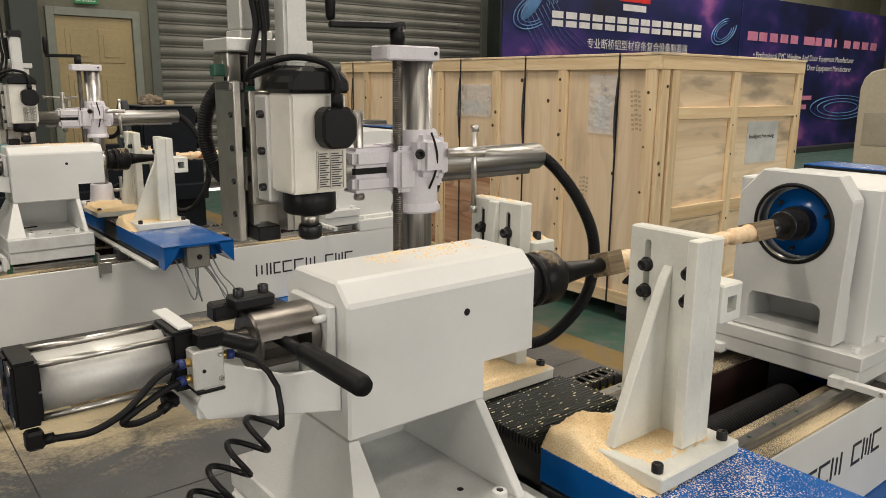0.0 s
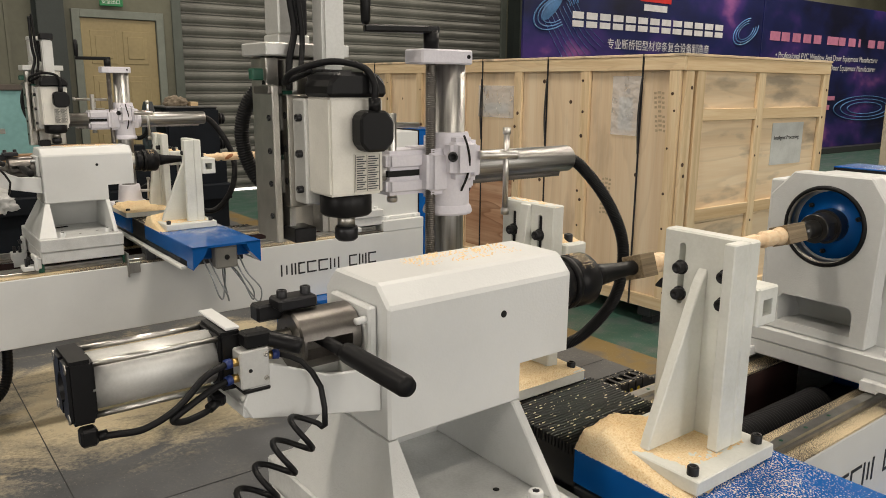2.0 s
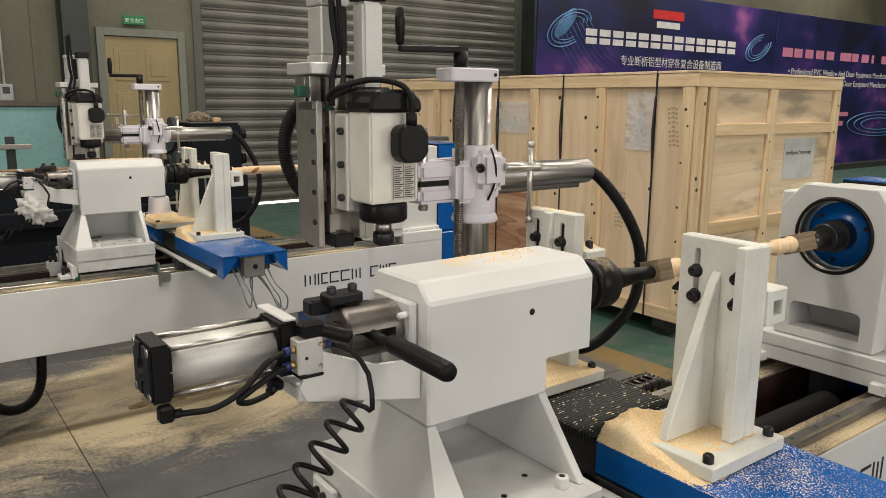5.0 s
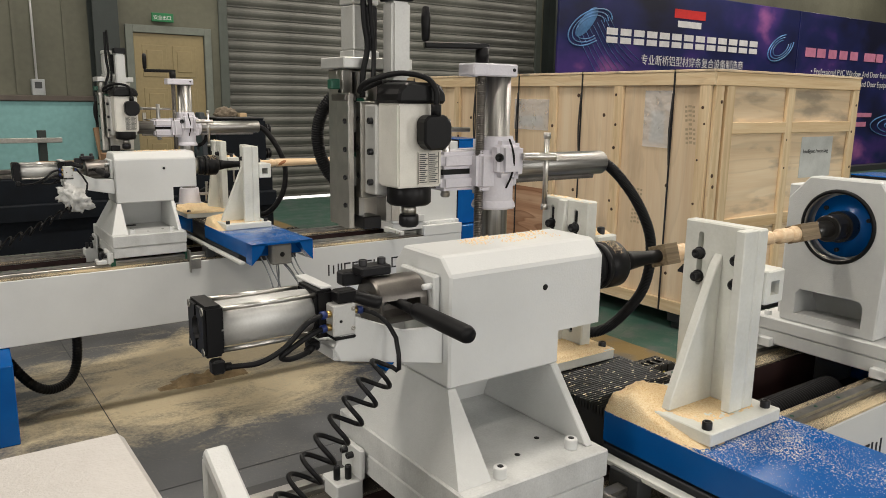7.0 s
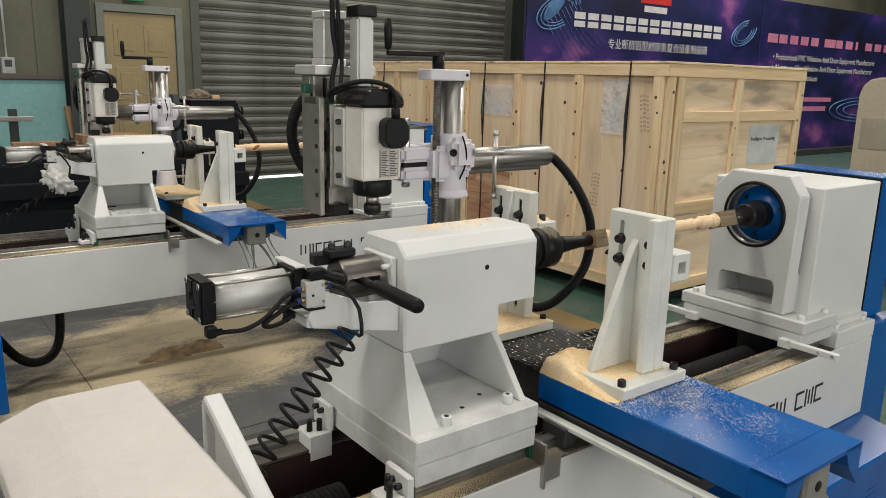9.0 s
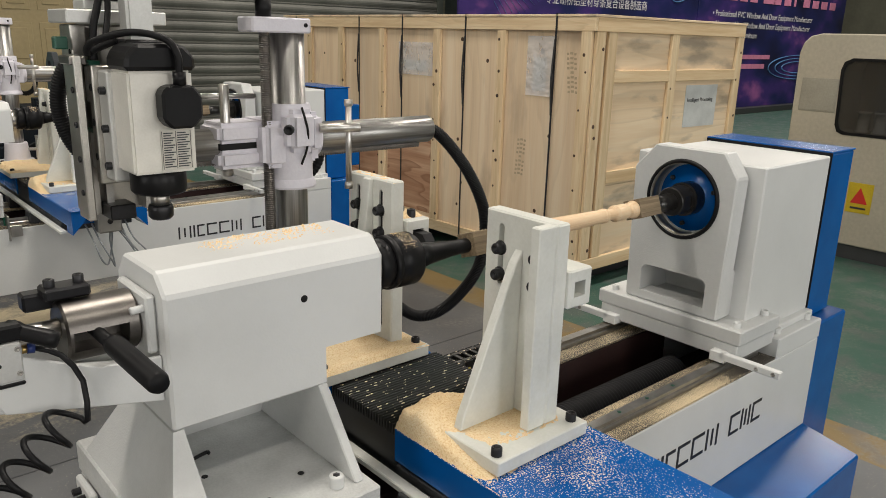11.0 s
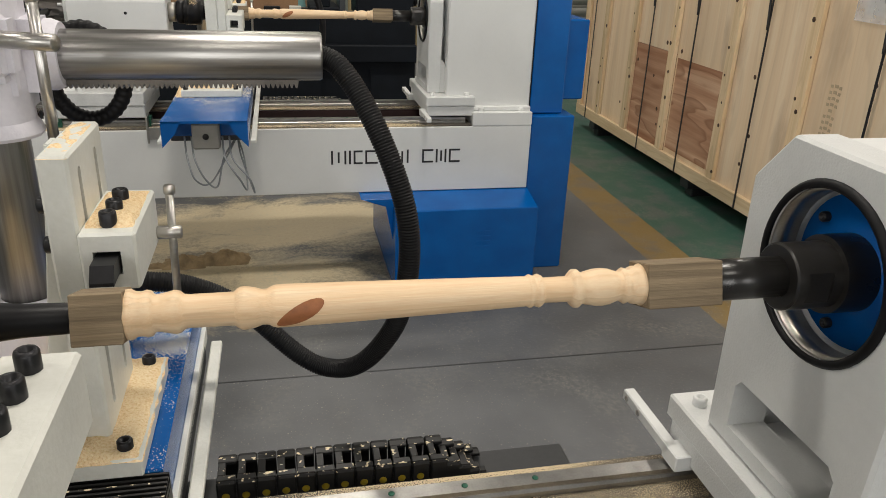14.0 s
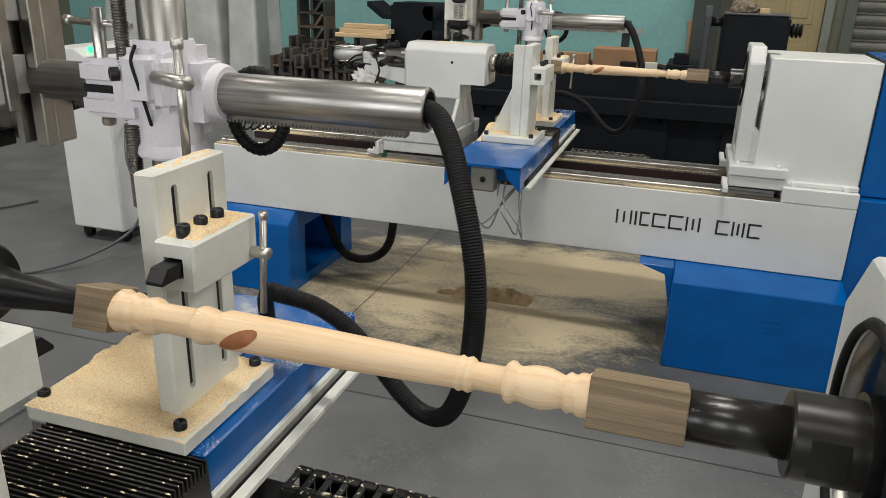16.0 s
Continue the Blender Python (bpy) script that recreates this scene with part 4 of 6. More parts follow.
        parts("arm_screw", (screw(0.655, s * 0.30, 0.697, (-1, 0, 0), 0.005, 0.002), screw(0.655, s * 0.26, 0.697, (-1, 0, 0), 0.005, 0.002),), M_STEEL, sd)
    part("headstock_housing", cut(box(0.758, 1.110, -0.170, 0.185, 0.704, 1.146, 0.004), box(0.74, 0.85, -0.125, 0.13, 0.77, 0.90), rod((0.74, 0, 1.05), (0.80, 0, 1.05), 0.10, seg=32)), M_WHITE, L, "white headstock housing")
    part("housing_foot", join(box(0.872, 1.110, -0.19, -0.168, 0.704, 0.722, 0.003)), M_WHITE, L)
    # tailstock
    tb = prism([(-0.078, 0.905), (0.09, 0.905), (0.09, 1.092), (0.062, 1.122), (-0.05, 1.122), (-0.078, 1.094)], "x", -0.637, -0.292, 0.004)
    tb = cut(tb, box(-0.398, -0.2, -0.2, 0.2, 0.85, 0.966))
    ts = part("tailstock", tb, M_WHITE, L, "white tailstock body")
    # raised near-black disc stands in for the shaded hole
    part("bore_hole", turned([(0, 0.0055), (0.0006, 0.0055), (0.0006, 0)], (-0.434, -0.0782, 1.051), (0, -1, 0), 14), M_HOLESHADE, ts)
    def cheek(x0, x1):
        return prism([(-0.078, 0.906), (0.09, 0.906), (0.165, 0.785), (-0.175, 0.785)], "x", x0, x1, 0.002)
    part("cheek_plate", cheek(-0.412, -0.396), M_WHITE2, ts)
    part("back_plate", prism([(0.066, 0.906), (0.088, 0.906), (0.135, 0.785), (0.112, 0.785)], "x", -0.6215, -0.4125), M_WHITE, ts)
    lw = bmesh.new()
    lv = [lw.verts.new(c) for c in ((-0.622, -0.176, 0.7855), (-0.622, 0.165, 0.7855), (-0.622, 0.0875, 0.9045), (-0.622, -0.0765, 0.9045), (-0.686, -0.176, 0.7855), (-0.686, 0.165, 0.7855), (-0.6375, 0.0875, 0.9045), (-0.6375, -0.0765, 0.9045))]
    for f in ((0, 1, 2, 3), (7, 6, 5, 4), (0, 4, 5, 1), (1, 5, 6, 2), (2, 6, 7, 3), (3, 7, 4, 0)):
        lw.faces.new([lv[k] for k in f])
    bmesh.ops.recalc_face_normals(lw, faces=lw.faces[:])
    part("left_web", lw, M_WHITE2, ts)
    part("base_plate", join(box(-0.690, -0.384, -0.200, 0.205, 0.735, 0.785, 0.003), box(-0.688, -0.386, -0.197, 0.202, 0.690, 0.7335, 0.003)), M_SOILED, ts, "white base plate, soiled with oil and dust")
    for x, y in ((-0.602, -0.172), (-0.436, -0.160), (-0.602, 0.165), (-0.436, 0.165)):
        part("collar_screw", join(turned([(0, 0.011), (0.016, 0.011), (0.018, 0.010), (0.018, 0)], (x, y, 0.785), (0, 0, 1), 16), ), M_WHITE, ts)
        part("collar_socket", turned([(0, 0.0055), (0.0007, 0.0055), (0.0007, 0)], (x, y, 0.803), (0, 0, 1), 6), M_BOLT, ts)
    part("tapped_holes", join(*[turned([(0, 0.005), (0.0006, 0.005), (0.0006, 0)], (x, y, 0.7853), (0, 0, 1), 12) for x, y in ((-0.575, -0.02), (-0.53, -0.13), (-0.46, -0.1))]), M_HOLESHADE, ts)
    part("hex_key", tube([(-0.60, 0.02, 0.79), (-0.55, 0.035, 0.79), (-0.545, 0.03, 0.79)], 0.003, 6), M_BOLT, ts)
    part("bearing_sleeve", rod((-0.293, 0, 1.05), (-0.262, 0, 1.05), 0.036, seg=28), M_STEEL, ts)
    part("lock_ring", sharp(turned([(0, 0), (0, 0.040), (0.003, 0.043), (0.024, 0.043), (0.027, 0.040), (0.027, 0)], (-0.262, 0, 1.05), (1, 0, 0), 28)), M_BLACK, ts)
    part("live_centre_body", sharp(turned([(0, 0), (0, 0.0455), (0.001, 0.0465), (0.010, 0.0465), (0.011, 0.0450), (0.0135, 0.0450), (0.0145, 0.0465), (0.054, 0.0465), (0.057, 0.0435), (0.060, 0.0425), (0.0605, 0.030), (0.070, 0.0265), (0.070, 0)], (-0.234, 0, 1.05), (1, 0, 0), 40), 20), M_BLACK, ts, "black live centre body")
    part("sawdust_crust", curved_crust(-0.2185, -0.182, 1.05, 0.0464), M_DUST, ts, "sawdust caked on the live centre")
    for k in range(3):
        a = radians(60 + 120 * k)
        part("ring_hole", turned([(0, 0.0045), (0.0006, 0.0045), (0.0006, 0)], (-0.2485, -0.0428 * math.cos(a), 1.05 + 0.0428 * math.sin(a)), (0, -math.cos(a), math.sin(a)), 12), M_HOLESHADE, ts)
    part("live_centre_nose", turned([(0, 0), (0, 0.026), (0.03, 0.020), (0.085, 0.0145), (0.125, 0.0135), (0.128, 0.0115), (0.128, 0)], (-0.166, 0, 1.05), (1, 0, 0), 24), M_BLACK, ts)
    part("sawdust_film", heap(-0.56, -0.31, -0.02, 0.06, 1.1212, lambda u, v: 0.0062 * max(0, noise.noise(Vector((u * 70, v * 28, 3))) - 0.12 + 0.25 * (v - 0.5)), 8, 110, 50, 0.9), M_DUST, ts, "thin sawdust on the tailstock top")
    # quill, lever and air cylinder
    q = cut(rod((-0.742, 0, 1.050), (-0.652, 0, 1.050), 0.040, seg=32, bev=0.003), prism([(-0.735, 1.032), (-0.668, 1.032), (-0.668, 1.058), (-0.735, 1.058)], "y", -0.1, 0.0), rod((-0.76, 0.005, 1.06), (-0.72, 0.005, 1.06), 0.008))
    part("quill_sleeve", q, M_SLEEVE, ts, "steel quill sleeve with a slot", smooth=30)
    part("sleeve_plate", box(-0.651, -0.6375, -0.052, 0.052, 1.012, 1.092, 0.003), M_WHITE2, ts)
    part("plate_pin", rod((-0.652, -0.045, 1.075), (-0.668, -0.047, 1.075), 0.005), M_WHITE, ts)
    part("quill_bar", rod((-0.82, 0, 1.055), (-0.71, 0, 1.055), 0.013), M_CHROME, ts)
    part("clamp_lug", join(box(-0.775, -0.715, 0.02, 0.045, 1.075, 1.098, 0.003), box(-0.755, -0.70, -0.005, 0.03, 1.092, 1.108, 0.003), screw(-0.745, 0.01, 1.108, r=0.007), screw(-0.71, 0.012, 1.108, r=0.007)), M_BOLT, ts)
    part("lever_grip", join(rod((-0.708, -0.01, 1.054), (-0.703, -0.08, 1.049), 0.008), turned([(0, 0), (0, 0.009), (0.004, 0.0125), (0.012, 0.0135), (0.125, 0.0135), (0.132, 0.011), (0.132, 0)], (-0.702, -0.075, 1.05), (0.008, -0.141, -0.008), 18)), M_RUBBER, ts, "black rubber lever grip")
    part("cylinder_bracket", prism([(-0.83, 0.985), (-0.637, 0.945), (-0.637, 0.968), (-0.83, 1.003)], "y", -0.054, 0.054, 0.002), M_WHITE, ts)
    parts("bracket_side", [prism([(-0.832, 1.004), (-0.822, 0.985), (-0.638, 0.946), (-0.638, 1.010), (-0.715, 1.016), (-0.80, 1.052), (-0.816, 1.040)], "y", y, y + 0.006, 0.0015) for y in (-0.0605, 0.0545)], M_WHITE, ts)
    part("mounting_strip", box(-0.838, -0.820, -0.030, 0.060, 1.0905, 1.0945, 0.001), M_WHITE, ts)
    CZ, CH = 1.0536, 0.0364
    part("cylinder_barrel", rod((-0.989, 0, CZ), (-0.847, 0, CZ), 0.0325, seg=40), M_ALU, ts, "aluminium air cylinder barrel")
    caps = cut(box(-1.014, -0.986, -CH, CH, CZ - CH, CZ + CH, 0.004, 2), rod((-1.03, 0, CZ), (-1.007, 0, CZ), 0.017, seg=24), prism([(-0.004, CZ + 0.012), (0.004, CZ + 0.012), (0.004, CZ + 0.034), (-0.004, CZ + 0.034)], "x", -1.02, -1.0095), prism([(-0.004, CZ - 0.034), (0.004, CZ - 0.034), (0.004, CZ - 0.012), (-0.004, CZ - 0.012)], "x", -1.02, -1.0095))
    part("cylinder_cap", caps, M_BLACK, ts, "black square cylinder end cap")
    part("cap_recess", rod((-1.0075, 0, CZ), (-1.0055, 0, CZ), 0.0165, seg=24), M_GREYP, ts)
    part("cylinder_cap", box(-0.849, -0.818, -CH, CH, CZ - CH, CZ + CH, 0.004, 2), M_BLACK, ts)
    for a in (-1, 1):
        for b in (-1, 1):
            part("tie_rod", rod((-0.987, a * 0.0295, CZ + b * 0.0295), (-0.848, a * 0.0295, CZ + b * 0.0295), 0.0036, seg=12), M_CHROME, ts)
            part("cap_screw", turned([(0, 0.0058), (0.0012, 0.0058), (0.0012, 0.0035), (-0.002, 0)], (-1.0135, a * 0.0285, CZ + b * 0.0285), (-1, 0, 0), 12), M_STEEL, ts)
    vb = part("valve_block", box(-0.834, -0.797, -0.062, -0.037, 1.024, 1.072, 0.002), M_ALU, ts, "aluminium air valve block")
    part("valve_foot", box(-0.832, -0.797, -0.0625, -0.036, 1.0185, 1.0235, 0.0015), M_BLACK, vb)
    for x, z in ((-0.802, 1.064), (-0.802, 1.034)):
        part("valve_screw", screw(x, -0.062, z, (0, -1, 0), 0.0032, 0.002), M_STEEL, vb)
    part("valve_port", turned([(0, 0.0024), (0.0006, 0.0024), (0.0006, 0)], (-0.822, -0.0622, 1.047), (0, -1, 0), 10), M_HOLESHADE, vb)
    parts("valve_fitting", (rod((-0.834, -0.052, 1.058), (-0.842, -0.052, 1.058), 0.0055, seg=8), rod((-0.834, -0.052, 1.038), (-0.842, -0.052, 1.038), 0.0055, seg=8), rod((-0.797, -0.052, 1.058), (-0.790, -0.052, 1.058), 0.0055, seg=8)), M_BRASS, vb, "brass fittings")
    parts("push_fitting", (rod((-0.842, -0.052, 1.058), (-0.849, -0.053, 1.058), 0.006), rod((-0.842, -0.052, 1.038), (-0.849, -0.053, 1.037), 0.006), rod((-0.790, -0.052, 1.058), (-0.782, -0.053, 1.057), 0.006)), M_BLUEP, vb, "blue push fittings")
    part("valve_knob", join(turned([(0, 0), (0, 0.0105), (0.012, 0.0115), (0.018, 0.0095), (0.05, 0.0105), (0.058, 0.0095), (0.060, 0)], (-0.806, -0.040, 1.083), (0.058, -0.050, -0.018), 18), box(-0.826, -0.793, -0.060, -0.037, 1.0725, 1.092, 0.003)), M_BLACK, ts)
    part("air_pipe", tube([(-0.849, -0.053, 1.058), (-0.875, -0.057, 1.050), (-0.91, -0.060, 1.022), (-0.945, -0.058, 1.007), (-0.972, -0.045, 1.003), (-0.985, -0.040, 1.003)], 0.0040, 12), M_RUBBER, ts)
    part("air_pipe", tube([(-0.849, -0.053, 1.037), (-0.868, -0.057, 1.033), (-0.90, -0.062, 1.020), (-0.915, -0.060, 1.009), (-0.90, -0.055, 1.002), (-0.875, -0.048, 1.003), (-0.868, -0.044, 1.005)], 0.0040, 12), M_RUBBER, ts)
    parts("elbow_fitting", (box(-1.008, -0.990, -0.048, -0.030, 0.996, 1.0165, 0.003), rod((-0.992, -0.039, 1.003), (-0.980, -0.039, 1.003), 0.0058), rod((-0.868, -0.044, 1.005), (-0.854, -0.036, 1.008), 0.0062), box(-0.862, -0.845, -0.042, -0.020, 1.002, 1.0165, 0.003)), M_BLACK, ts)
    cp = [(-0.782, -0.053, 1.057), (-0.758, -0.066, 1.046), (-0.742, -0.085, 1.015)]
    turns = 11
    for k in range(turns * 12 + 1):
        a = 2 * math.pi * k / 12
        t = k / (turns * 12)
        cx, cy, cz = -0.762 - 0.245 * t - 0.01 * math.sin(math.pi * t), -0.10 - 0.03 * t, 0.985 - 0.245 * t
        cp.append((cx + 0.0165 * math.cos(a), cy + 0.021 * math.sin(a), cz - 0.0145 * math.cos(a)))
    cp += [(-1.03, -0.13, 0.72), (-1.06, -0.10, 0.70)]
    part("coiled_air_hose", tube(cp, 0.0036, 8, smooth_steps=2), M_BLACK, ts, "black coiled air hose")
    lug = part("saddle_lug", join(box(-0.716, -0.703, -0.215, -0.135, 0.672, 0.728, 0.003), box(-0.757, -0.7165, -0.207, -0.150, 0.672, 0.690, 0.003), box(-0.7025, -0.690, -0.195, -0.145, 0.675, 0.715, 0.002)), M_WHITE, ts)
    parts("lug_screw", [screw(x, y, 0.690, r=0.0062, h=0.030) for x, y in ((-0.742, -0.192), (-0.731, -0.168))], M_BOLT, lug)
    parts("lug_screw", [screw(-0.716, y, z, (-1, 0, 0), r=0.0062, h=0.012) for y, z in ((-0.165, 0.706), (-0.188, 0.702))], M_BOLT, lug)
    lug = part("saddle_lug", join(box(-0.748, -0.693, 0.105, 0.165, 0.625, 0.685, 0.003), box(-0.704, -0.693, 0.098, 0.172, 0.6855, 0.745, 0.003)), M_WHITE, ts)
    parts("lug_screw", [screw(x, y, 0.685, r=0.0062, h=0.026) for x, y in ((-0.735, 0.130), (-0.716, 0.122))], M_BOLT, lug)
    parts("lug_screw", [screw(-0.704, y, z, (-1, 0, 0), r=0.0062, h=0.012) for y, z in ((0.128, 0.726), (0.150, 0.728))], M_BOLT, lug)
    parts("rail_wiper", (box(-0.70, -0.68, -0.185, -0.145, 0.656, 0.69), box(-0.39, -0.37, -0.185, -0.145, 0.656, 0.69),), M_GREEN, ts)
    part("chip_guard", join(box(-0.384, -0.377, -0.225, -0.16, 0.60, 0.70, 0.001), box(-0.377, -0.335, -0.225, -0.22, 0.615, 0.66, 0.001)), M_STEEL, ts)
    # cross slide
    part("slide_base", join(box(-0.262, -0.004, -0.50, 0.54, 0.680, 0.714, 0.002), box(-0.30, -0.262, -0.20, -0.13, 0.655, 0.700, 0.002), box(-0.30, -0.262, 0.13, 0.20, 0.655, 0.700, 0.002)), M_GREYP, L)
    part("slide_rail_strip", join(box(-0.292, -0.270, -0.60, 0.56, 0.694, 0.706, 0.002), box(0.004, 0.022, -0.60, 0.56, 0.694, 0.706, 0.002)), M_POST, L, "pale edge strip under the slide")
    fc = part("front_slide_cover", join(box(-0.267, 0.0, -0.60, -0.078, 0.722, 0.786, 0.003), prism([(-0.267, 0.786), (-0.267, 0.70), (-0.225, 0.745), (-0.205, 0.786)], "y", -0.665, -0.598), prism([(0.0, 0.786), (0.0, 0.70), (-0.042, 0.745), (-0.062, 0.786)], "y", -0.665, -0.598), box(-0.267, 0.0, -0.665, -0.599, 0.778, 0.7865)), M_BLUEF, L, "blue cross slide cover speckled with sawdust")
    sm = part("stepper_motor", join(box(-0.176, -0.090, -0.655, -0.605, 0.690, 0.776, 0.006), box(-0.172, -0.094, -0.605, -0.598, 0.694, 0.772)), mat("stepper_grey", (0.25, 0.24, 0.215), 0.5, vary=0.06, scale=20), L, "grey stepper motor")
    part("motor_boss", turned([(0, 0.010), (0.002, 0.010), (0.002, 0)], (-0.133, -0.655, 0.733), (0, -1, 0), 16), M_HOLESHADE, sm)
    for k in range(4):
        x = -0.205 + 0.022 * k + (0.075 if k > 1 else 0)
        part("motor_cable", tube([(x, -0.60, 0.72), (x + 0.01, -0.655, 0.66), (x + 0.03 + 0.01 * k, -0.66, 0.59), (x + 0.07, -0.60, 0.56 - 0.012 * k), (x + 0.12 - 0.03 * k, -0.50, 0.62), (-0.05, -0.40, 0.67)], 0.0032, 6), M_CABLE, L)
    zig = [(-0.08, 0.70)]
    for k in range(25):
        y = -0.078 + 0.2 * k / 25
        zig += [(y, 0.766), (y + 0.0022, 0.785), (y + 0.0042, 0.786), (y + 0.0064, 0.767)]
    zig += [(0.124, 0.70)]
    part("bellows_cover", prism(zig, "x", -0.262, -0.004), M_BELLOWS, L, "black pleated bellows with sawdust in its folds")
    part("rear_slide_cover", box(-0.267, -0.012, 0.124, 0.60, 0.714, 0.786, 0.003), M_BLUED, L, "blue rear slide cover")
    part("rear_strip", box(-0.012, -0.004, 0.124, 0.58, 0.70, 0.724, 0.001), M_POST, L)
    # tool posts, front and rear
    def tool_post(y0, y1, yb0, yb1, rear):
        plate = box(-0.098, -0.068, y0, y1, 0.812, 1.150, 0.003)
        zb = 0.845 if rear else 1.03
        slots = [prism([(y - 0.006, zb), (y - 0.003, zb - 0.004), (y + 0.003, zb - 0.004), (y + 0.006, zb), (y + 0.006, 1.125), (y + 0.003, 1.129), (y - 0.003, 1.129), (y - 0.006, 1.125)], "x", -0.2, 0.0) for y in (y0 + 0.037, y1 - 0.037)]
        tp = part("tool_post", cut(plate, *slots), M_POST, L, "off-white slotted tool post, dusty")
        # a dark box fills each rear slot in place of the shade there
        for y in (y0 + 0.037, y1 - 0.037) if rear else ():
            part("slot_lining", box(-0.094, -0.073, y - 0.0059, y + 0.0059, zb, 1.125), M_BOLT, tp, "dark fill for the shade inside the slot")
        ym = (y0 + y1) / 2
        if rear:
            part("gusset", prism([(-0.098, 0.8125), (-0.150, 0.8125), (-0.106, 1.147), (-0.098, 1.147)], "y", ym - 0.013, ym + 0.013, 0.002), M_POST, tp)
        else:
            part("gusset", prism([(-0.098, 0.8125), (-0.222, 0.8125), (-0.216, 0.835), (-0.113, 1.075), (-0.098, 1.095)], "y", ym - 0.009, ym + 0.009, 0.002), M_POST, tp)
            part("end_flange", box(-0.138, -0.0985, y0 + 0.001, y0 + 0.020, 0.8125, 1.1495, 0.002), M_POST, tp)
        bx = -0.288 if rear else -0.240
        part("post_base", box(bx, -0.030, yb0, yb1, 0.7875, 0.8118, 0.002), M_POST, tp)
        for x, y in ((bx + 0.015, yb0 + 0.02), (-0.05, yb0 + 0.02), (bx + 0.015, yb1 - 0.02), (-0.05, yb1 - 0.02)):
            part("base_screw", screw(x, y, 0.8118, r=0.009, h=0.014), M_BOLT, tp)
        for y in (y0 + 0.037, y1 - 0.037):
            for z in (1.043, 1.088):
                part("slot_screw", join(turned([(0, 0.0125), (0.002, 0.0125), (0.002, 0)], (-0.098, y, z), (-1, 0, 0), 16), screw(-0.100, y, z, (-1, 0, 0), 0.0095, 0.013)), M_BOLT, tp)
        holder = cut(box(-0.068, -0.012, y0 - 0.012 if rear else y0 - 0.006, y1 - 0.02 if rear else y1 + 0.012, 1.008, 1.072, 0.003), box(-0.055, -0.028, y0 - 0.2, y1 + 0.2, 1.026, 1.052))
        part("knife_holder", holder, M_POST, tp, "off-white knife holder block")
        kx = y0 - 0.05 if rear else y1 + 0.045
        kb = y1 - 0.03 if rear else y0 + 0.05
        part("knife", prism([(kx, 1.030), (kx, 1.034), (kx + (0.012 if rear else -0.012), 1.048), (kb, 1.048), (kb, 1.030)], "x", -0.053, -0.030), M_BOLT, tp, "dark steel turning knife")
        for k in range(3):
            part("clamp_screw", screw(-0.041, (y0 + 0.012 if rear else y0 + 0.072) + 0.036 * k, 1.072, r=0.009, h=0.016), M_BOLT, tp)
        if rear:
            part("sawdust_crust", heap(-0.066, -0.014, y0, y1 - 0.02, 1.0715, lambda u, v: 0.0035 + 0.005 * (1 - v), 11 + y0, 16, 26), M_DUST, tp, "sawdust caked on the holder")
        if rear:
            part("clamp_bar", join(rod((-0.012, y1 - 0.035, 1.022), (0.016, y1 - 0.035, 1.022), 0.008, bev=0.001), rod((0.004, y1 - 0.040, 0.935), (0.006, y1 - 0.031, 1.074), 0.0048), turned([(0, 0.0048), (0.002, 0.0068), (0.010, 0.0068), (0.012, 0.005), (0.012, 0)], (0.006, y1 - 0.031, 1.068), (0.002, 0.01, 0.16), 12)), M_CHROME, tp, "polished clamping bar")
            part("sawdust_layer", heap(-0.2895, -0.0285, yb0 - 0.0015, yb1 + 0.0015, 0.8112, lambda u, v: 0.009 - 0.006 * max(0, u - 0.7) * 3 + 0.014 * max(0, 1 - ((u - 0.35) ** 2 + (v - 0.75) ** 2) * 5), 2.2, 64, 64, 0.35, 22), M_DUST, tp, "thick layer of sawdust on the base")
        else:
            part("sawdust_layer", heap(-0.2665, -0.06, yb0 - 0.03, yb1 + 0.020, 0.7865, lambda u, v: max(0.0, 0.046 * math.exp(-((u - 0.30) ** 2 * 3.2 + (v - 0.86) ** 2 * 5.5)) * min(1.0, (v - 0.02 + 0.9 * (0.55 - u)) * 3.2)) - 0.0028, 3.1, 70, 70, 0.22, 26), M_DUST, tp, "heap of sawdust against the post")
            part("sawdust_film", heap(-0.238, -0.034, yb0 + 0.01, yb1 - 0.004, 0.8112, lambda u, v: 0.0042 * v + 0.02 * max(0.0, v - 0.55) * (1 - u), 4.4, 40, 40), M_DUST, tp, "thin sawdust on the base")
        if rear:
            part("top_sawdust", heap(-0.097, -0.069, y0, y1, 1.1492, lambda u, v: 0.0026 * max(0, 0.4 + 1.6 * noise.noise(Vector((u * 3, v * 9, 2)))), 6.1 + y1, 14, 50, 0.9), M_DUST, tp)
    tool_post(-0.263, -0.107, -0.298, -0.098, False)
    tool_post(0.152, 0.302, 0.112, 0.335, True)
    # column with router arm
    CX, CY, TY = -0.197, 0.364, 0.400
    col = part("column", rod((CX, CY, 0.80), (CX, CY, 1.425), 0.0335, seg=48), M_COLST, L, "polished steel column")
    part("column_base", join(box(CX - 0.085, CX + 0.085, CY - 0.04, CY + 0.085, 0.787, 0.822, 0.006), sharp(turned([(0, 0.056), (0.03, 0.052), (0.08, 0.047), (0.085, 0.044), (0.085, 0.034)], (CX, CY, 0.822), (0, 0, 1), 28))), M_CAST, col, "white cast column base")
    parts("base_screw", (screw(CX - 0.07, CY - 0.027, 0.822, r=0.008, h=0.011), screw(CX + 0.07, CY - 0.027, 0.822, r=0.008, h=0.011),), M_BOLT, col)
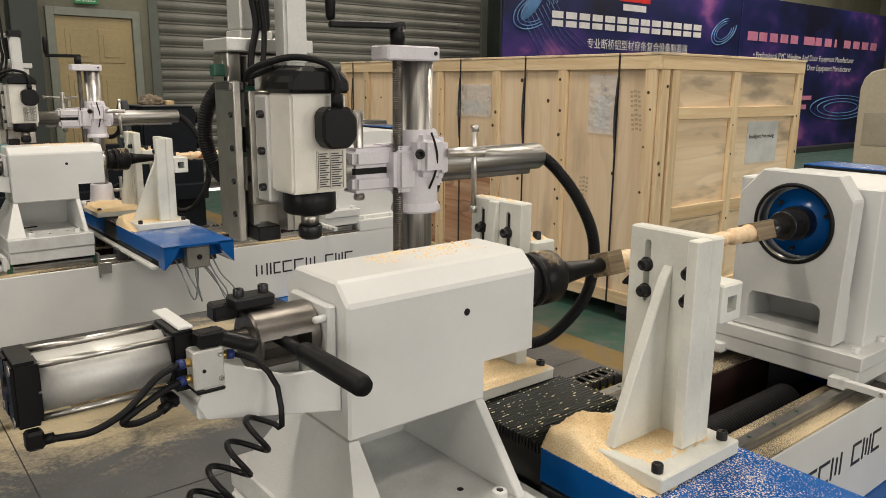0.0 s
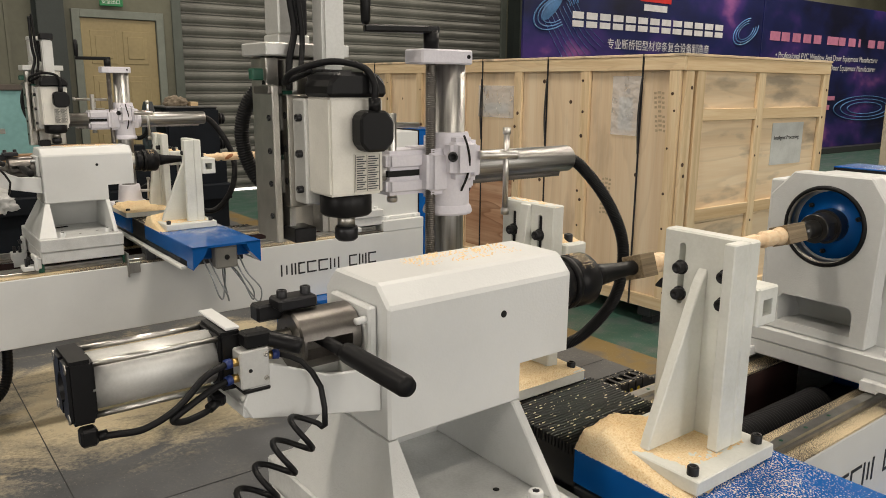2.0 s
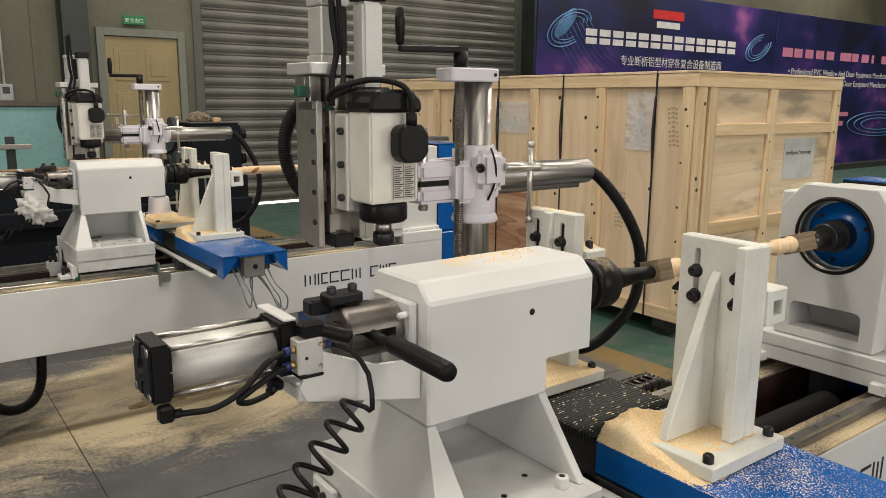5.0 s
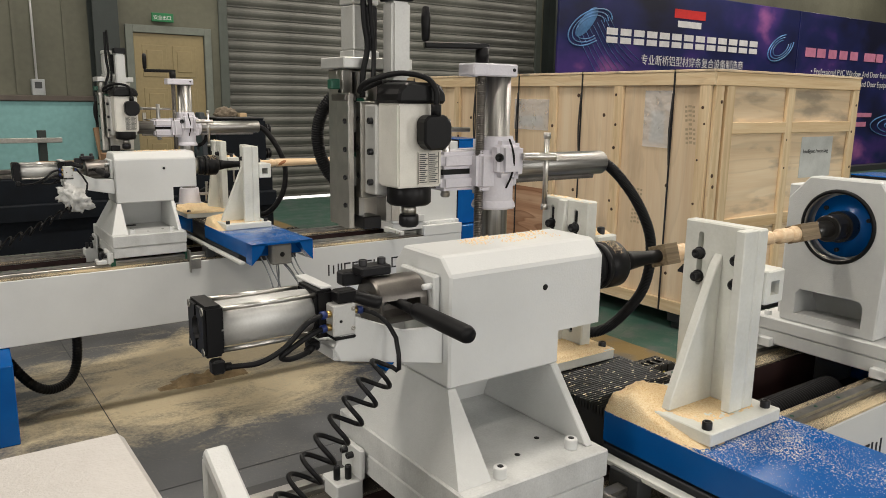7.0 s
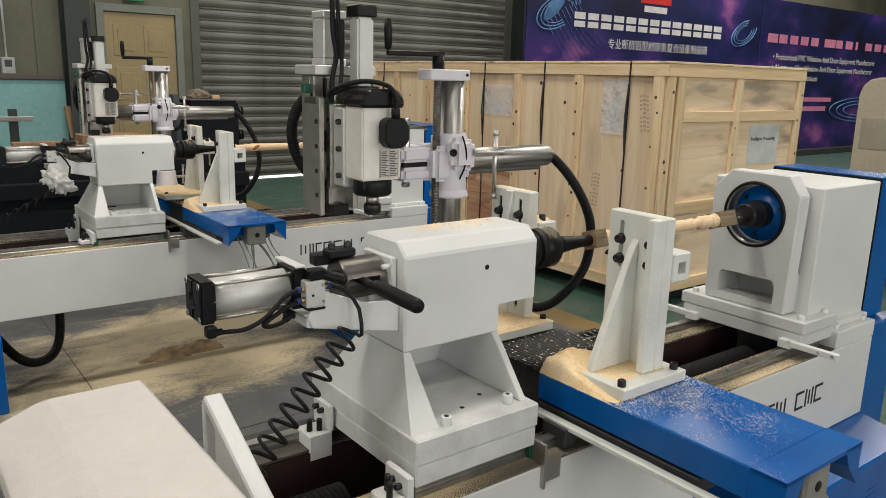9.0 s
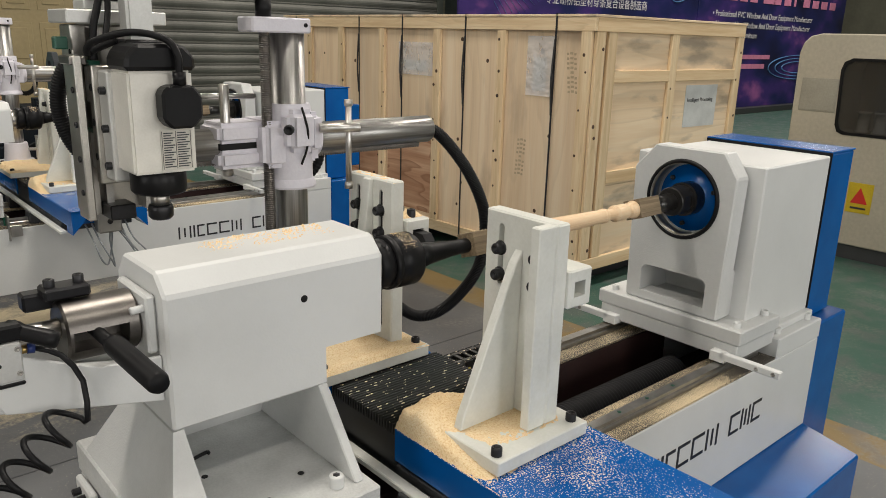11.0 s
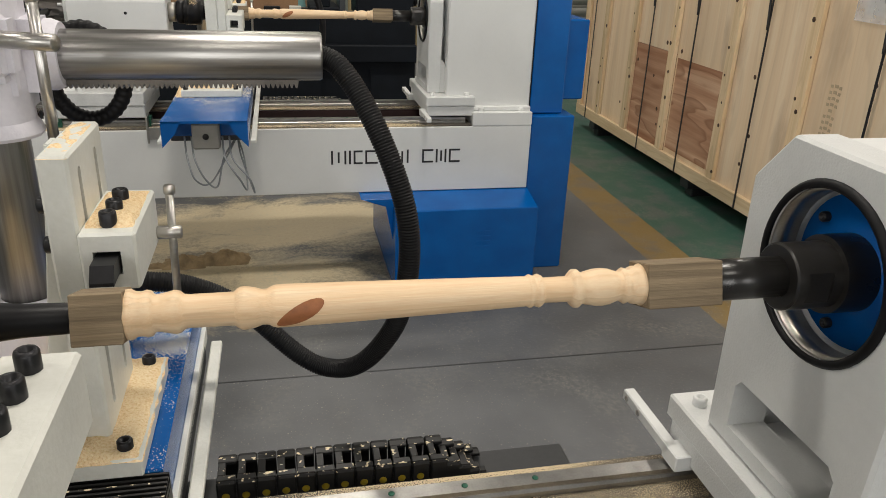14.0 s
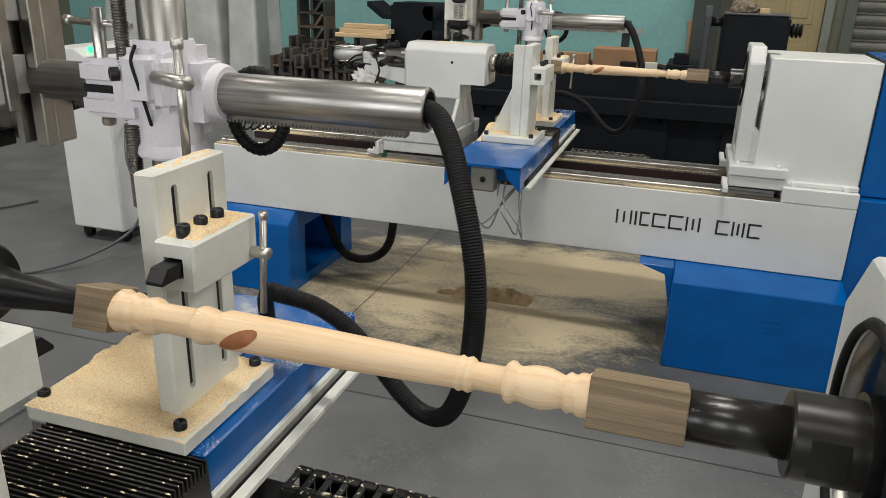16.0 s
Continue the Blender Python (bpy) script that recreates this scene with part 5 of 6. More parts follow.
    part("base_lever", join(rod((CX + 0.04, CY - 0.02, 0.875), (CX + 0.085, CY - 0.035, 0.875), 0.007), rod((CX + 0.075, CY - 0.03, 0.835), (CX + 0.08, CY - 0.03, 0.93), 0.005), turned([(0, 0.005), (0.002, 0.0075), (0.012, 0.0075), (0.012, 0)], (CX + 0.08, CY - 0.03, 0.925), (0, 0, 1), 12)), M_CHROME, col)
    part("column_cap", prism([(CX - 0.088, CY - 0.030), (CX - 0.06, CY - 0.038), (CX + 0.03, CY - 0.038), (CX + 0.042, CY - 0.02), (CX + 0.042, CY + 0.03), (CX + 0.03, CY + 0.042), (CX - 0.06, CY + 0.042), (CX - 0.088, CY + 0.03)], "z", 1.420, 1.448, 0.003), M_CAST, col, "white column cap")
    part("cap_screw", screw(CX + 0.02, CY - 0.038, 1.435, (0, -1, 0), 0.004, 0.002), M_BOLT, col)
    SX = CX - 0.058
    pr = [(0, 0), (0, 0.009)]
    for k in range(99):
        pr += [(0.004 * k + 0.0008, 0.0092), (0.004 * k + 0.0016, 0.0108), (0.004 * k + 0.0028, 0.0108), (0.004 * k + 0.0036, 0.0092)]
    pr += [(0.40, 0)]
    part("lead_screw", turned(pr, (SX, CY - 0.018, 1.035), (0, 0, 1), 12), M_SLEEVE, col, "threaded lifting screw")
    part("crank", join(rod((SX, CY - 0.018, 1.447), (SX, CY - 0.018, 1.482), 0.015), prism([(SX - 0.013, CY - 0.031), (SX + 0.013, CY - 0.031), (SX + 0.013, CY - 0.005), (SX - 0.115, CY + 0.045), (SX - 0.125, CY + 0.022)], "z", 1.477, 1.491, 0.003)), M_BLACK, col, "black crank arm")
    part("crank_grip", turned([(0, 0), (0, 0.006), (0.006, 0.009), (0.05, 0.0105), (0.072, 0.008), (0.075, 0)], (SX - 0.116, CY + 0.034, 1.491), (0, 0, 1), 16), M_BLACK, col)
    cl = join(turned([(0, 0.035), (0, 0.044), (0.01, 0.0455), (0.10, 0.044), (0.155, 0.044), (0.165, 0.041), (0.165, 0.035)], (CX, CY, 1.122), (0, 0, 1), 32), turned([(0, 0.031), (0, 0.040), (0.006, 0.043), (0.13, 0.043), (0.140, 0.039), (0.140, 0.031)], (CX - 0.062, TY, 1.21), (1, 0, 0), 32), box(CX - 0.052, CX + 0.062, CY - 0.030, TY + 0.03, 1.150, 1.278, 0.022, 4), turned([(0, 0.050), (0.004, 0.052), (0.012, 0.050), (0.02, 0.045)], (CX, CY, 1.120), (0, 0, 1), 32))
    clamp = part("arm_clamp", cl, M_CAST, L, "white cast clamp that carries the arm", smooth=40)
    part("clamp_ear", join(box(CX - 0.155, CX - 0.03, TY - 0.048, TY + 0.044, 1.2145, 1.253, 0.009, 3), box(CX - 0.155, CX - 0.03, TY - 0.048, TY + 0.044, 1.166, 1.2025, 0.009, 3), box(CX - 0.075, CX - 0.02, CY - 0.04, TY + 0.04, 1.164, 1.256, 0.012, 3)), M_CAST, clamp)
    # near-black box paints the slit's shade and hides the tube behind
    part("ear_slot", box(CX - 0.150, CX - 0.074, TY - 0.040, TY + 0.036, 1.2025, 1.2145), M_HOLESHADE, clamp, "near-black fill for the shade in the clamp slit")
    part("clamp_boss", join(box(CX - 0.036, CX + 0.030, CY - 0.068, CY - 0.020, 1.195, 1.278, 0.014, 3), box(CX + 0.010, CX + 0.046, CY - 0.060, CY - 0.015, 1.190, 1.272, 0.012, 3)), M_CAST, clamp)
    part("split_line", tube([(CX - 0.004, CY - 0.0570, 1.282), (CX - 0.004, CY - 0.0685, 1.262), (CX + 0.002, CY - 0.0685, 1.235), (CX + 0.004, CY - 0.060, 1.203), (CX + 0.0, CY - 0.0455, 1.17)], 0.0025, 6), M_HOLESHADE, clamp)
    part("clamp_screw", screw(CX - 0.034, CY - 0.060, 1.242, (-0.6, -0.8, 0), 0.010, 0.012), M_BOLT, clamp)
    PX, PY = CX - 0.128, TY - 0.020
    part("ear_pin", join(rod((PX, PY, 1.150), (PX, PY, 1.325), 0.0095, bev=0.001), rod((PX - 0.072, PY + 0.020, 1.303), (PX + 0.062, PY - 0.004, 1.301), 0.0055), turned([(0, 0.0055), (0.002, 0.008), (0.012, 0.008), (0.012, 0)], (PX - 0.066, PY + 0.019, 1.303), (-0.13, 0.022, 0), 14), screw(PX, PY, 1.160, (0, 0, -1), 0.011, 0.008)), M_CHROME, clamp, "polished pin with a cross bar")
    part("lock_bar", join(rod((CX + 0.03, CY - 0.065, 1.242), (CX + 0.105, CY - 0.095, 1.242), 0.0095, bev=0.001), rod((CX + 0.085, CY - 0.085, 1.125), (CX + 0.085, CY - 0.085, 1.29), 0.006), turned([(0, 0.006), (0.002, 0.0085), (0.014, 0.0085), (0.014, 0)], (CX + 0.085, CY - 0.085, 1.283), (0, 0, 1), 14), turned([(0, 0.006), (0.002, 0.0085), (0.014, 0.0085), (0.014, 0)], (CX + 0.085, CY - 0.085, 1.133), (0, 0, -1), 14)), M_CHROME, clamp, "polished locking bar")
    tubeb = sharp(turned([(0.66, 0.0255), (0.0, 0.0255), (0.0, 0.031), (0.657, 0.031), (0.66, 0.0295), (0.66, 0.0255)], (-0.465, TY, 1.21), (1, 0, 0), 36), 40)
    arm = part("arm_tube", tubeb, M_ARMST, L, "polished steel arm tube")
    rk = [(-0.40, 1.183), (-0.40, 1.175)]
    for k in range(94):
        rk += [(-0.40 + 0.006 * k, 1.1755), (-0.398 + 0.006 * k, 1.170), (-0.396 + 0.006 * k, 1.170), (-0.3945 + 0.006 * k, 1.1755)]
    rk += [(0.165, 1.183)]
    part("arm_rack", prism(rk[::-1], "y", TY - 0.009, TY + 0.009), M_SLEEVE, arm, "toothed rack under the arm")
    part("cable_hose", tube([(0.10, TY, 1.212), (0.19, TY - 0.003, 1.211), (0.228, TY - 0.025, 1.185), (0.268, TY - 0.07, 1.11), (0.296, TY - 0.10, 1.02), (0.298, TY - 0.105, 0.93), (0.283, TY - 0.09, 0.85), (0.245, TY - 0.04, 0.765), (0.20, TY - 0.005, 0.735), (0.15, TY + 0.015, 0.752), (0.066, TY + 0.03, 0.833), (0.0, TY + 0.03, 0.872), (-0.06, TY + 0.02, 0.888), (-0.10, TY + 0.05, 0.875), (-0.14, TY + 0.10, 0.83), (-0.15, TY + 0.12, 0.78)], 0.0148, 14, ribs=300, rib=0.0013), M_RUBBER, L, "black corrugated cable hose")
    part("spindle_hose", tube([(-0.53, 0.47, 1.40), (-0.575, 0.49, 1.34), (-0.585, 0.495, 1.27), (-0.56, 0.485, 1.20), (-0.50, 0.47, 1.16), (-0.42, TY + 0.05, 1.18)], 0.014, 12, ribs=80, rib=0.0013), M_RUBBER, L, "black corrugated hose loop behind the router")
    part("chain_hose", tube([(-0.11 + 0.047 * math.cos(a), TY + 0.062, 1.175 + 0.060 * math.sin(a)) for a in [radians(150 + 30 * k) for k in range(13)]], 0.011, 10, ribs=40, rib=0.001), M_RUBBER, L, "black ring of cable chain behind the arm")
    # router on its upright slide
    zs = part("router_slide", box(-0.605, -0.470, 0.412, 0.455, 1.115, 1.435, 0.003), M_STEEL, L, "upright steel slide of the router")
    for x in (-0.607, -0.492):
        part("slide_flange", box(x, x + 0.024, 0.388, 0.411, 1.115, 1.435, 0.002), M_STEEL, zs)
    for x in (-0.578, -0.512):
        part("slide_rail", box(x, x + 0.012, 0.374, 0.4115, 1.12, 1.43), M_RAIL, zs)
        for z in (1.20, 1.31):
            part("rail_block", box(x - 0.014, x + 0.026, 0.352, 0.387, z, z + 0.06, 0.002), M_ALU, zs)
            part("block_end", box(x - 0.016, x + 0.001, 0.350, 0.387, z + 0.061, z + 0.068), M_GREEN, zs, "green bearing end cap")
    part("top_plate", box(-0.62, -0.46, 0.355, 0.458, 1.436, 1.458, 0.002), M_ALU, zs)
    part("foot_block", box(-0.583, -0.540, 0.345, 0.395, 1.112, 1.138, 0.002), M_BOLT, zs)
    part("lift_motor", box(-0.580, -0.552, 0.388, 0.444, 1.474, 1.562, 0.003), M_ALU, zs, "silver lifting motor")
    part("motor_side", box(-0.5518, -0.524, 0.388, 0.444, 1.474, 1.562, 0.003), M_BLACK, zs)
    parts("motor_end", (box(-0.582, -0.522, 0.386, 0.446, 1.563, 1.580, 0.003), box(-0.582, -0.522, 0.386, 0.446, 1.4585, 1.4735, 0.002)), M_ALU, zs)
    for k in range(5):
        part("slide_screw", screw(-0.607, 0.399, 1.15 + 0.06 * k, (-1, 0, 0), 0.0055, 0.001), M_HOLESHADE, zs)
    part("carrier_plate", box(-0.598, -0.470, 0.328, 0.350, 1.180, 1.372, 0.002), M_STEEL, zs, "steel carrier plate")
    part("mounting_block", box(-0.590, -0.474, 0.282, 0.3275, 1.190, 1.366, 0.003), M_ALU, zs)
    for k in range(3):
        part("carrier_screw", screw(-0.590, 0.298, 1.215 + 0.060 * k, (-1, 0, 0), 0.0065, 0.009), M_BOLT, zs)
        part("carrier_screw", screw(-0.598, 0.339, 1.225 + 0.056 * k, (-1, 0, 0), 0.006, 0.001), M_HOLESHADE, zs)
    part("air_ram", box(-0.549, -0.507, 0.288, 0.328, 1.414, 1.563, 0.005, 2), M_ALU, zs, "bright square air ram")
    part("ram_foot", box(-0.558, -0.498, 0.279, 0.335, 1.372, 1.4135, 0.003), M_BLACK, zs)
    part("ram_cap", box(-0.554, -0.502, 0.283, 0.333, 1.5635, 1.589, 0.003), M_BLACK, zs)
    parts("feed_cable", (tube([(-0.575, 0.36, 1.66), (-0.575, 0.355, 1.54), (-0.57, 0.35, 1.48), (-0.585, 0.34, 1.43), (-0.59, 0.335, 1.38)], 0.006, 8), tube([(-0.565, 0.36, 1.67), (-0.562, 0.35, 1.54), (-0.558, 0.345, 1.47), (-0.575, 0.32, 1.41)], 0.005, 8)), M_RUBBER, zs)
    rt = part("router_motor", box(-0.579, -0.478, 0.200, 0.2815, 1.203, 1.362, 0.004, 2), M_MOTOR, L, "cream router motor body")
    part("fan_cover", prism([(-0.584, 1.3625), (-0.473, 1.3625), (-0.475, 1.385), (-0.492, 1.402), (-0.565, 1.402), (-0.582, 1.385)], "y", 0.192, 0.2785, 0.006), M_BLACK, rt, "black fan cover")
    part("nose", sharp(turned([(0, 0), (0, 0.041), (-0.004, 0.044), (-0.032, 0.044), (-0.037, 0.039), (-0.037, 0)], (-0.528, 0.241, 1.203), (0, 0, 1), 28)), M_BLACK, rt)
    part("spindle_shaft", rod((-0.528, 0.241, 1.166), (-0.528, 0.241, 1.145), 0.015, seg=20), M_STEEL, rt)
    part("collet_nut", sharp(turned([(0, 0), (0, 0.018), (-0.004, 0.020), (-0.020, 0.020), (-0.025, 0.015), (-0.025, 0)], (-0.528, 0.241, 1.146), (0, 0, 1), 16)), M_BOLT, rt, "dark collet nut")
    part("terminal_box", prism([(-0.540, 1.290), (-0.527, 1.276), (-0.492, 1.276), (-0.476, 1.292), (-0.476, 1.325), (-0.490, 1.342), (-0.528, 1.342), (-0.540, 1.332)], "y", 0.168, 0.1995, 0.004), M_BLACK, rt, "black terminal box")
    part("cable_gland", rod((-0.507, 0.180, 1.340), (-0.507, 0.180, 1.362), 0.010, seg=14), M_BLACK, rt)
    part("motor_cable", tube([(-0.507, 0.180, 1.355), (-0.507, 0.180, 1.385), (-0.520, 0.195, 1.410), (-0.560, 0.23, 1.418), (-0.598, 0.28, 1.402), (-0.600, 0.31, 1.385), (-0.585, 0.315, 1.39), (-0.56, 0.29, 1.405)], 0.0055, 10), M_RUBBER, rt)
    lb = part("rating_plate", box(-0.536, -0.486, 0.1975, 0.1995, 1.208, 1.272), M_LABEL, rt, "pale rating plate with fine print")
    parts("print_bar", [box(-0.532 + 0.022 * (k % 2), -0.514 + 0.024 * (k % 2) - 0.003 * (k % 3), 0.1968, 0.1974, 1.2125 + 0.0038 * (k // 2), 1.2143 + 0.0038 * (k // 2)) for k in range(30)], M_GREYP, lb)
    parts("plate_rule", [box(x, x + 0.0006, 0.1967, 0.1974, 1.210, 1.270) for x in (-0.5345, -0.5125, -0.4885)], M_INK, lb)
    part("side_plate", box(-0.6215, -0.6085, 0.335, 0.386, 1.118, 1.388, 0.002), M_STEEL, zs, "steel side plate with four screws")
    for k in range(4):
        part("plate_screw", screw(-0.6215, 0.350, 1.165 + 0.056 * k, (-1, 0, 0), 0.0052, 0.003), M_BOLT, zs)
    part("limit_switch", box(-0.632, -0.612, 0.385, 0.405, 1.395, 1.415, 0.002), M_GREEN, zs, "green limit switch")
    part("switch_rail", box(-0.626, -0.60, 0.34, 0.40, 1.372, 1.386, 0.002), M_SLEEVE, zs)
    zs.location, rt.location = (0.020, -0.012, -0.010), (0.016, 0, -0.003)
    # energy chain behind the slide
    for k in range(16):
        a = max(0, k - 11) / 4.0
        x = 0.03 + 0.027 * min(k, 11) + 0.02 * max(0, k - 11) * (1 - 0.25 * a)
        z0, z1 = 0.625 - 0.012 * a, 0.668 - 0.03 * a
        o = join(box(x, x + 0.0262, 0.232, 0.238, z0, z1, 0.003), box(x, x + 0.0262, 0.290, 0.296, z0, z1, 0.003), box(x + 0.0005, x + 0.0257, 0.238, 0.250, z1 - 0.006, z1 - 0.0005, 0.001), box(x + 0.0005, x + 0.0257, 0.278, 0.290, z1 - 0.006, z1 - 0.0005, 0.001), box(x + 0.001, x + 0.0115, 0.250, 0.278, z1 - 0.006, z1 - 0.001, 0.001), box(x + 0.004, x + 0.017, 0.237, 0.291, z0, z0 + 0.006, 0.002))
        ch = part("chain_link", o, M_BELLOWS, L)
        if k < 11:
            part("link_dot", turned([(0, 0.0055), (0.001, 0.005), (0.001, 0)], (x + 0.012, 0.232, 0.645), (0, -1, 0), 12), M_YELLOW, ch)
    part("chain_tray", box(-1.2, 0.55, 0.226, 0.300, 0.610, 0.624, 0.002), M_GREYP, L)
    return L


def workpiece(at, label):
    t = thing("turned_baluster", label, "baluster", "turned balusters", at)
    s = 0.482 / 1051
    prof = [(0, 0.0), (0, 0.022), (12, 0.0225), (20, 0.020), (30, 0.0195), (40, 0.021), (48, 0.020), (54, 0.0165), (68, 0.0172), (80, 0.0185), (90, 0.0195), (100, 0.0185), (108, 0.0155), (118, 0.015), (200, 0.0152), (204, 0.017), (212, 0.0192), (220, 0.0196), (230, 0.0188), (240, 0.0180), (252, 0.0160), (262, 0.0162), (272, 0.0185), (280, 0.0195), (300, 0.0196), (420, 0.0187), (560, 0.0172), (700, 0.0157), (792, 0.0146), (794, 0.0152), (799, 0.0164), (805, 0.0152), (808, 0.0146), (812, 0.0155), (818, 0.0164), (824, 0.0150), (830, 0.0124), (885, 0.0126), (889, 0.0160), (896, 0.0190), (904, 0.0190), (910, 0.0165), (916, 0.0155), (930, 0.0170), (945, 0.0184), (960, 0.0187), (975, 0.0178), (990, 0.0155), (1000, 0.0142), (1004, 0.0160), (1010, 0.0180), (1017, 0.0168), (1022, 0.0165), (1028, 0.0185), (1034, 0.0192), (1042, 0.0188), (1050, 0.0215), (1051, 0)]
    part("turned_shaft", turned([(x * s, r) for x, r in prof], (0, 0, 1.05), (1, 0, 0), 36), M_PINE, t, "fresh turned pale pine shaft")
    for x0, x1 in ((-0.040, 0.002), (0.481, 0.560)):
        b = box(x0, x1, -0.0222, 0.0222, -0.0222, 0.0222, 0.0010)
        bmesh.ops.rotate(b, verts=b.verts[:], cent=(0, 0, 0), matrix=Matrix.Rotation(radians(-19), 3, "X"))
        bmesh.ops.translate(b, verts=b.verts[:], vec=(0, 0, 1.05))
        part("square_end", b, M_OAK, t, "grey-brown unturned square end")
    bm = bmesh.new()
    n = 20
    cen = None
    ring = []
    def surf(x, a):
        r = 0.01925 - (x - 0.14) * 0.008 + 0.0006
        return (x, -r * math.cos(a), 1.05 + r * math.sin(a))
    cen = bm.verts.new(surf(0.149, 0.02))
    for k in range(n):
        u = 2 * math.pi * k / n
        dx, da = 0.021 * math.cos(u), 0.66 * math.sin(u)
        ring.append(bm.verts.new(surf(0.149 + dx * 0.9 + da * 0.014, 0.02 + da + dx * 12)))
    rings = []
    for q in (0.2, 0.4, 0.6, 0.8):
        rings.append([])
        for k in range(n):
            u = 2 * math.pi * k / n
            dx, da = 0.021 * math.cos(u) * q, 0.66 * math.sin(u) * q
            rings[-1].append(bm.verts.new(surf(0.149 + dx * 0.9 + da * 0.014, 0.02 + da + dx * 12)))
    rings.append(ring)
    for k in range(n):
        j = (k + 1) % n
        bm.faces.new((cen, rings[0][k], rings[0][j])).smooth = True
        for r0, r1 in zip(rings, rings[1:]):
            bm.faces.new((r0[k], r1[k], r1[j], r0[j])).smooth = True
    bmesh.ops.recalc_face_normals(bm, faces=bm.faces[:])
    part("knot", bm, M_KNOT, t, "red-brown knot")
    return t


lathe = build_lathe()
OFF = (0.03, 2.5, 0.0)
lathe_b = copy_thing(lathe, pose(*OFF))
tagged(lathe_b, "white and blue CNC wood lathe, rag on its valve")
workpiece((0, 0, 0), "half-turned pine baluster with square ends between the centres")
workpiece(OFF, "half-turned pine baluster with square ends between the centres")
for o in list(lathe_b.children_recursive):
    if o.name.startswith("coiled_air_hose"):
        tail_b = o.parent
        bpy.data.objects.remove(o)
cp = [(-0.782, -0.053, 1.057), (-0.75, -0.085, 1.0), (-0.77, -0.10, 0.94)]
for k in range(16 * 12 + 1):
    a, t = 2 * math.pi * k / 12, k / (16 * 12)
    cp.append((-0.80 - 0.60 * t + 0.012 * math.cos(a), -0.11 + 0.020 * math.sin(a), 0.92 - 0.20 * t - 0.05 * math.sin(math.pi * t) + 0.020 * math.cos(a)))
part("coiled_air_hose", tube(cp, 0.0040, 8, smooth_steps=2), M_RUBBER, tail_b, "black coiled air hose, stretched out")

# ---- shipping crate ----
M_NAIL = mat("rusty_nail_stain", (0.10, 0.052, 0.028), 0.75, vary=0.2, scale=40)
CRX0, CRX1, CRY0, CRY1, CRZ0, CRZ1 = 2.43, 4.02, 1.665, 4.92, 0.105, 1.545
cr = thing("shipping_crate", "large pale plywood shipping crate with batten frame and black straps", "crate")
part("crate_core", box(CRX0 + 0.02, CRX1 - 0.02, CRY0 + 0.02, CRY1 - 0.02, CRZ0 + 0.02, CRZ1 - 0.02), M_PLY, cr)
long_y = [CRY0, 2.31, 2.91, 3.52, 4.05, 4.50, CRY1]
for i, (a, b) in enumerate(zip(long_y, long_y[1:])):
    part("plywood_panel", box(CRX0, CRX0 + 0.018, a + 0.002, b - 0.002, 0.76 if i == 3 else CRZ0 + 0.004, CRZ1 - 0.004), M_PLY, cr)
    if i == 3:
        part("plywood_panel", box(CRX0, CRX0 + 0.018, a + 0.002, b - 0.002, CRZ0 + 0.004, 0.757), M_PLYR, cr, "red-brown plywood panel")
part("plywood_panel", box(CRX0 - 0.002, CRX0 + 0.004, 2.98, 3.50, CRZ0 + 0.1, 0.74), M_PLYR, cr, "red-brown plywood panel")
for y in (CRY0 + 0.0, 2.31, 2.91, 3.52, 4.05, 4.50, CRY1 - 0.07):
    part("upright_batten", box(CRX0 - 0.024, CRX0 - 0.001, y, y + 0.07, CRZ0 + 0.075, CRZ1 - 0.075, 0.002), M_BATTEN, cr)
for z in (CRZ0, CRZ1 - 0.075):
    part("rail_batten", box(CRX0 - 0.026, CRX0 - 0.001, CRY0 - 0.024, CRY1, z, z + 0.074, 0.002), M_BATTENH, cr)
for z0, z1 in ((CRZ0 + 0.004, 0.60), (0.602, 1.2), (1.202, CRZ1 - 0.004)):
    part("plywood_panel", box(CRX0 + 0.02, CRX1 - 0.002, CRY0, CRY0 + 0.018, z0, z1), M_PLYH, cr)
M_BATTENX = wood_mat("crate_end_batten", (0.77, 0.60, 0.38), (0.60, 0.42, 0.23), "x", 26, knots=6.0, rough=0.72, vary=0.6)
for z in (CRZ0, CRZ1 - 0.075):
    part("rail_batten", box(CRX0 - 0.001, CRX1, CRY0 - 0.026, CRY0 - 0.001, z, z + 0.074, 0.002), M_BATTENX, cr)
for x in (CRX0 + 0.0, 2.535, 3.16, CRX1 - 0.075):
    part("upright_batten", box(x, x + 0.074, CRY0 - 0.024, CRY0 - 0.001, CRZ0 + 0.075, CRZ1 - 0.076, 0.002), M_BATTEN, cr)
for x0, x1 in ((2.61, 3.159), (3.235, CRX1 - 0.076)):
    part("cross_batten", box(x0, x1, CRY0 - 0.023, CRY0 - 0.001, 1.195, 1.262, 0.002), M_BATTENX, cr)
    part("cross_batten", box(x0, x1, CRY0 - 0.023, CRY0 - 0.001, 0.62, 0.69, 0.002), M_BATTENX, cr)
nails = random.Random(7)


def nail_mark(at, way):
    r = nails.uniform(0.006, 0.0135)
    part("nail_mark", turned([(-0.002, r * 1.05), (0.0003, r), (0.0003, 0)], at, way, 6), M_NAIL, cr)


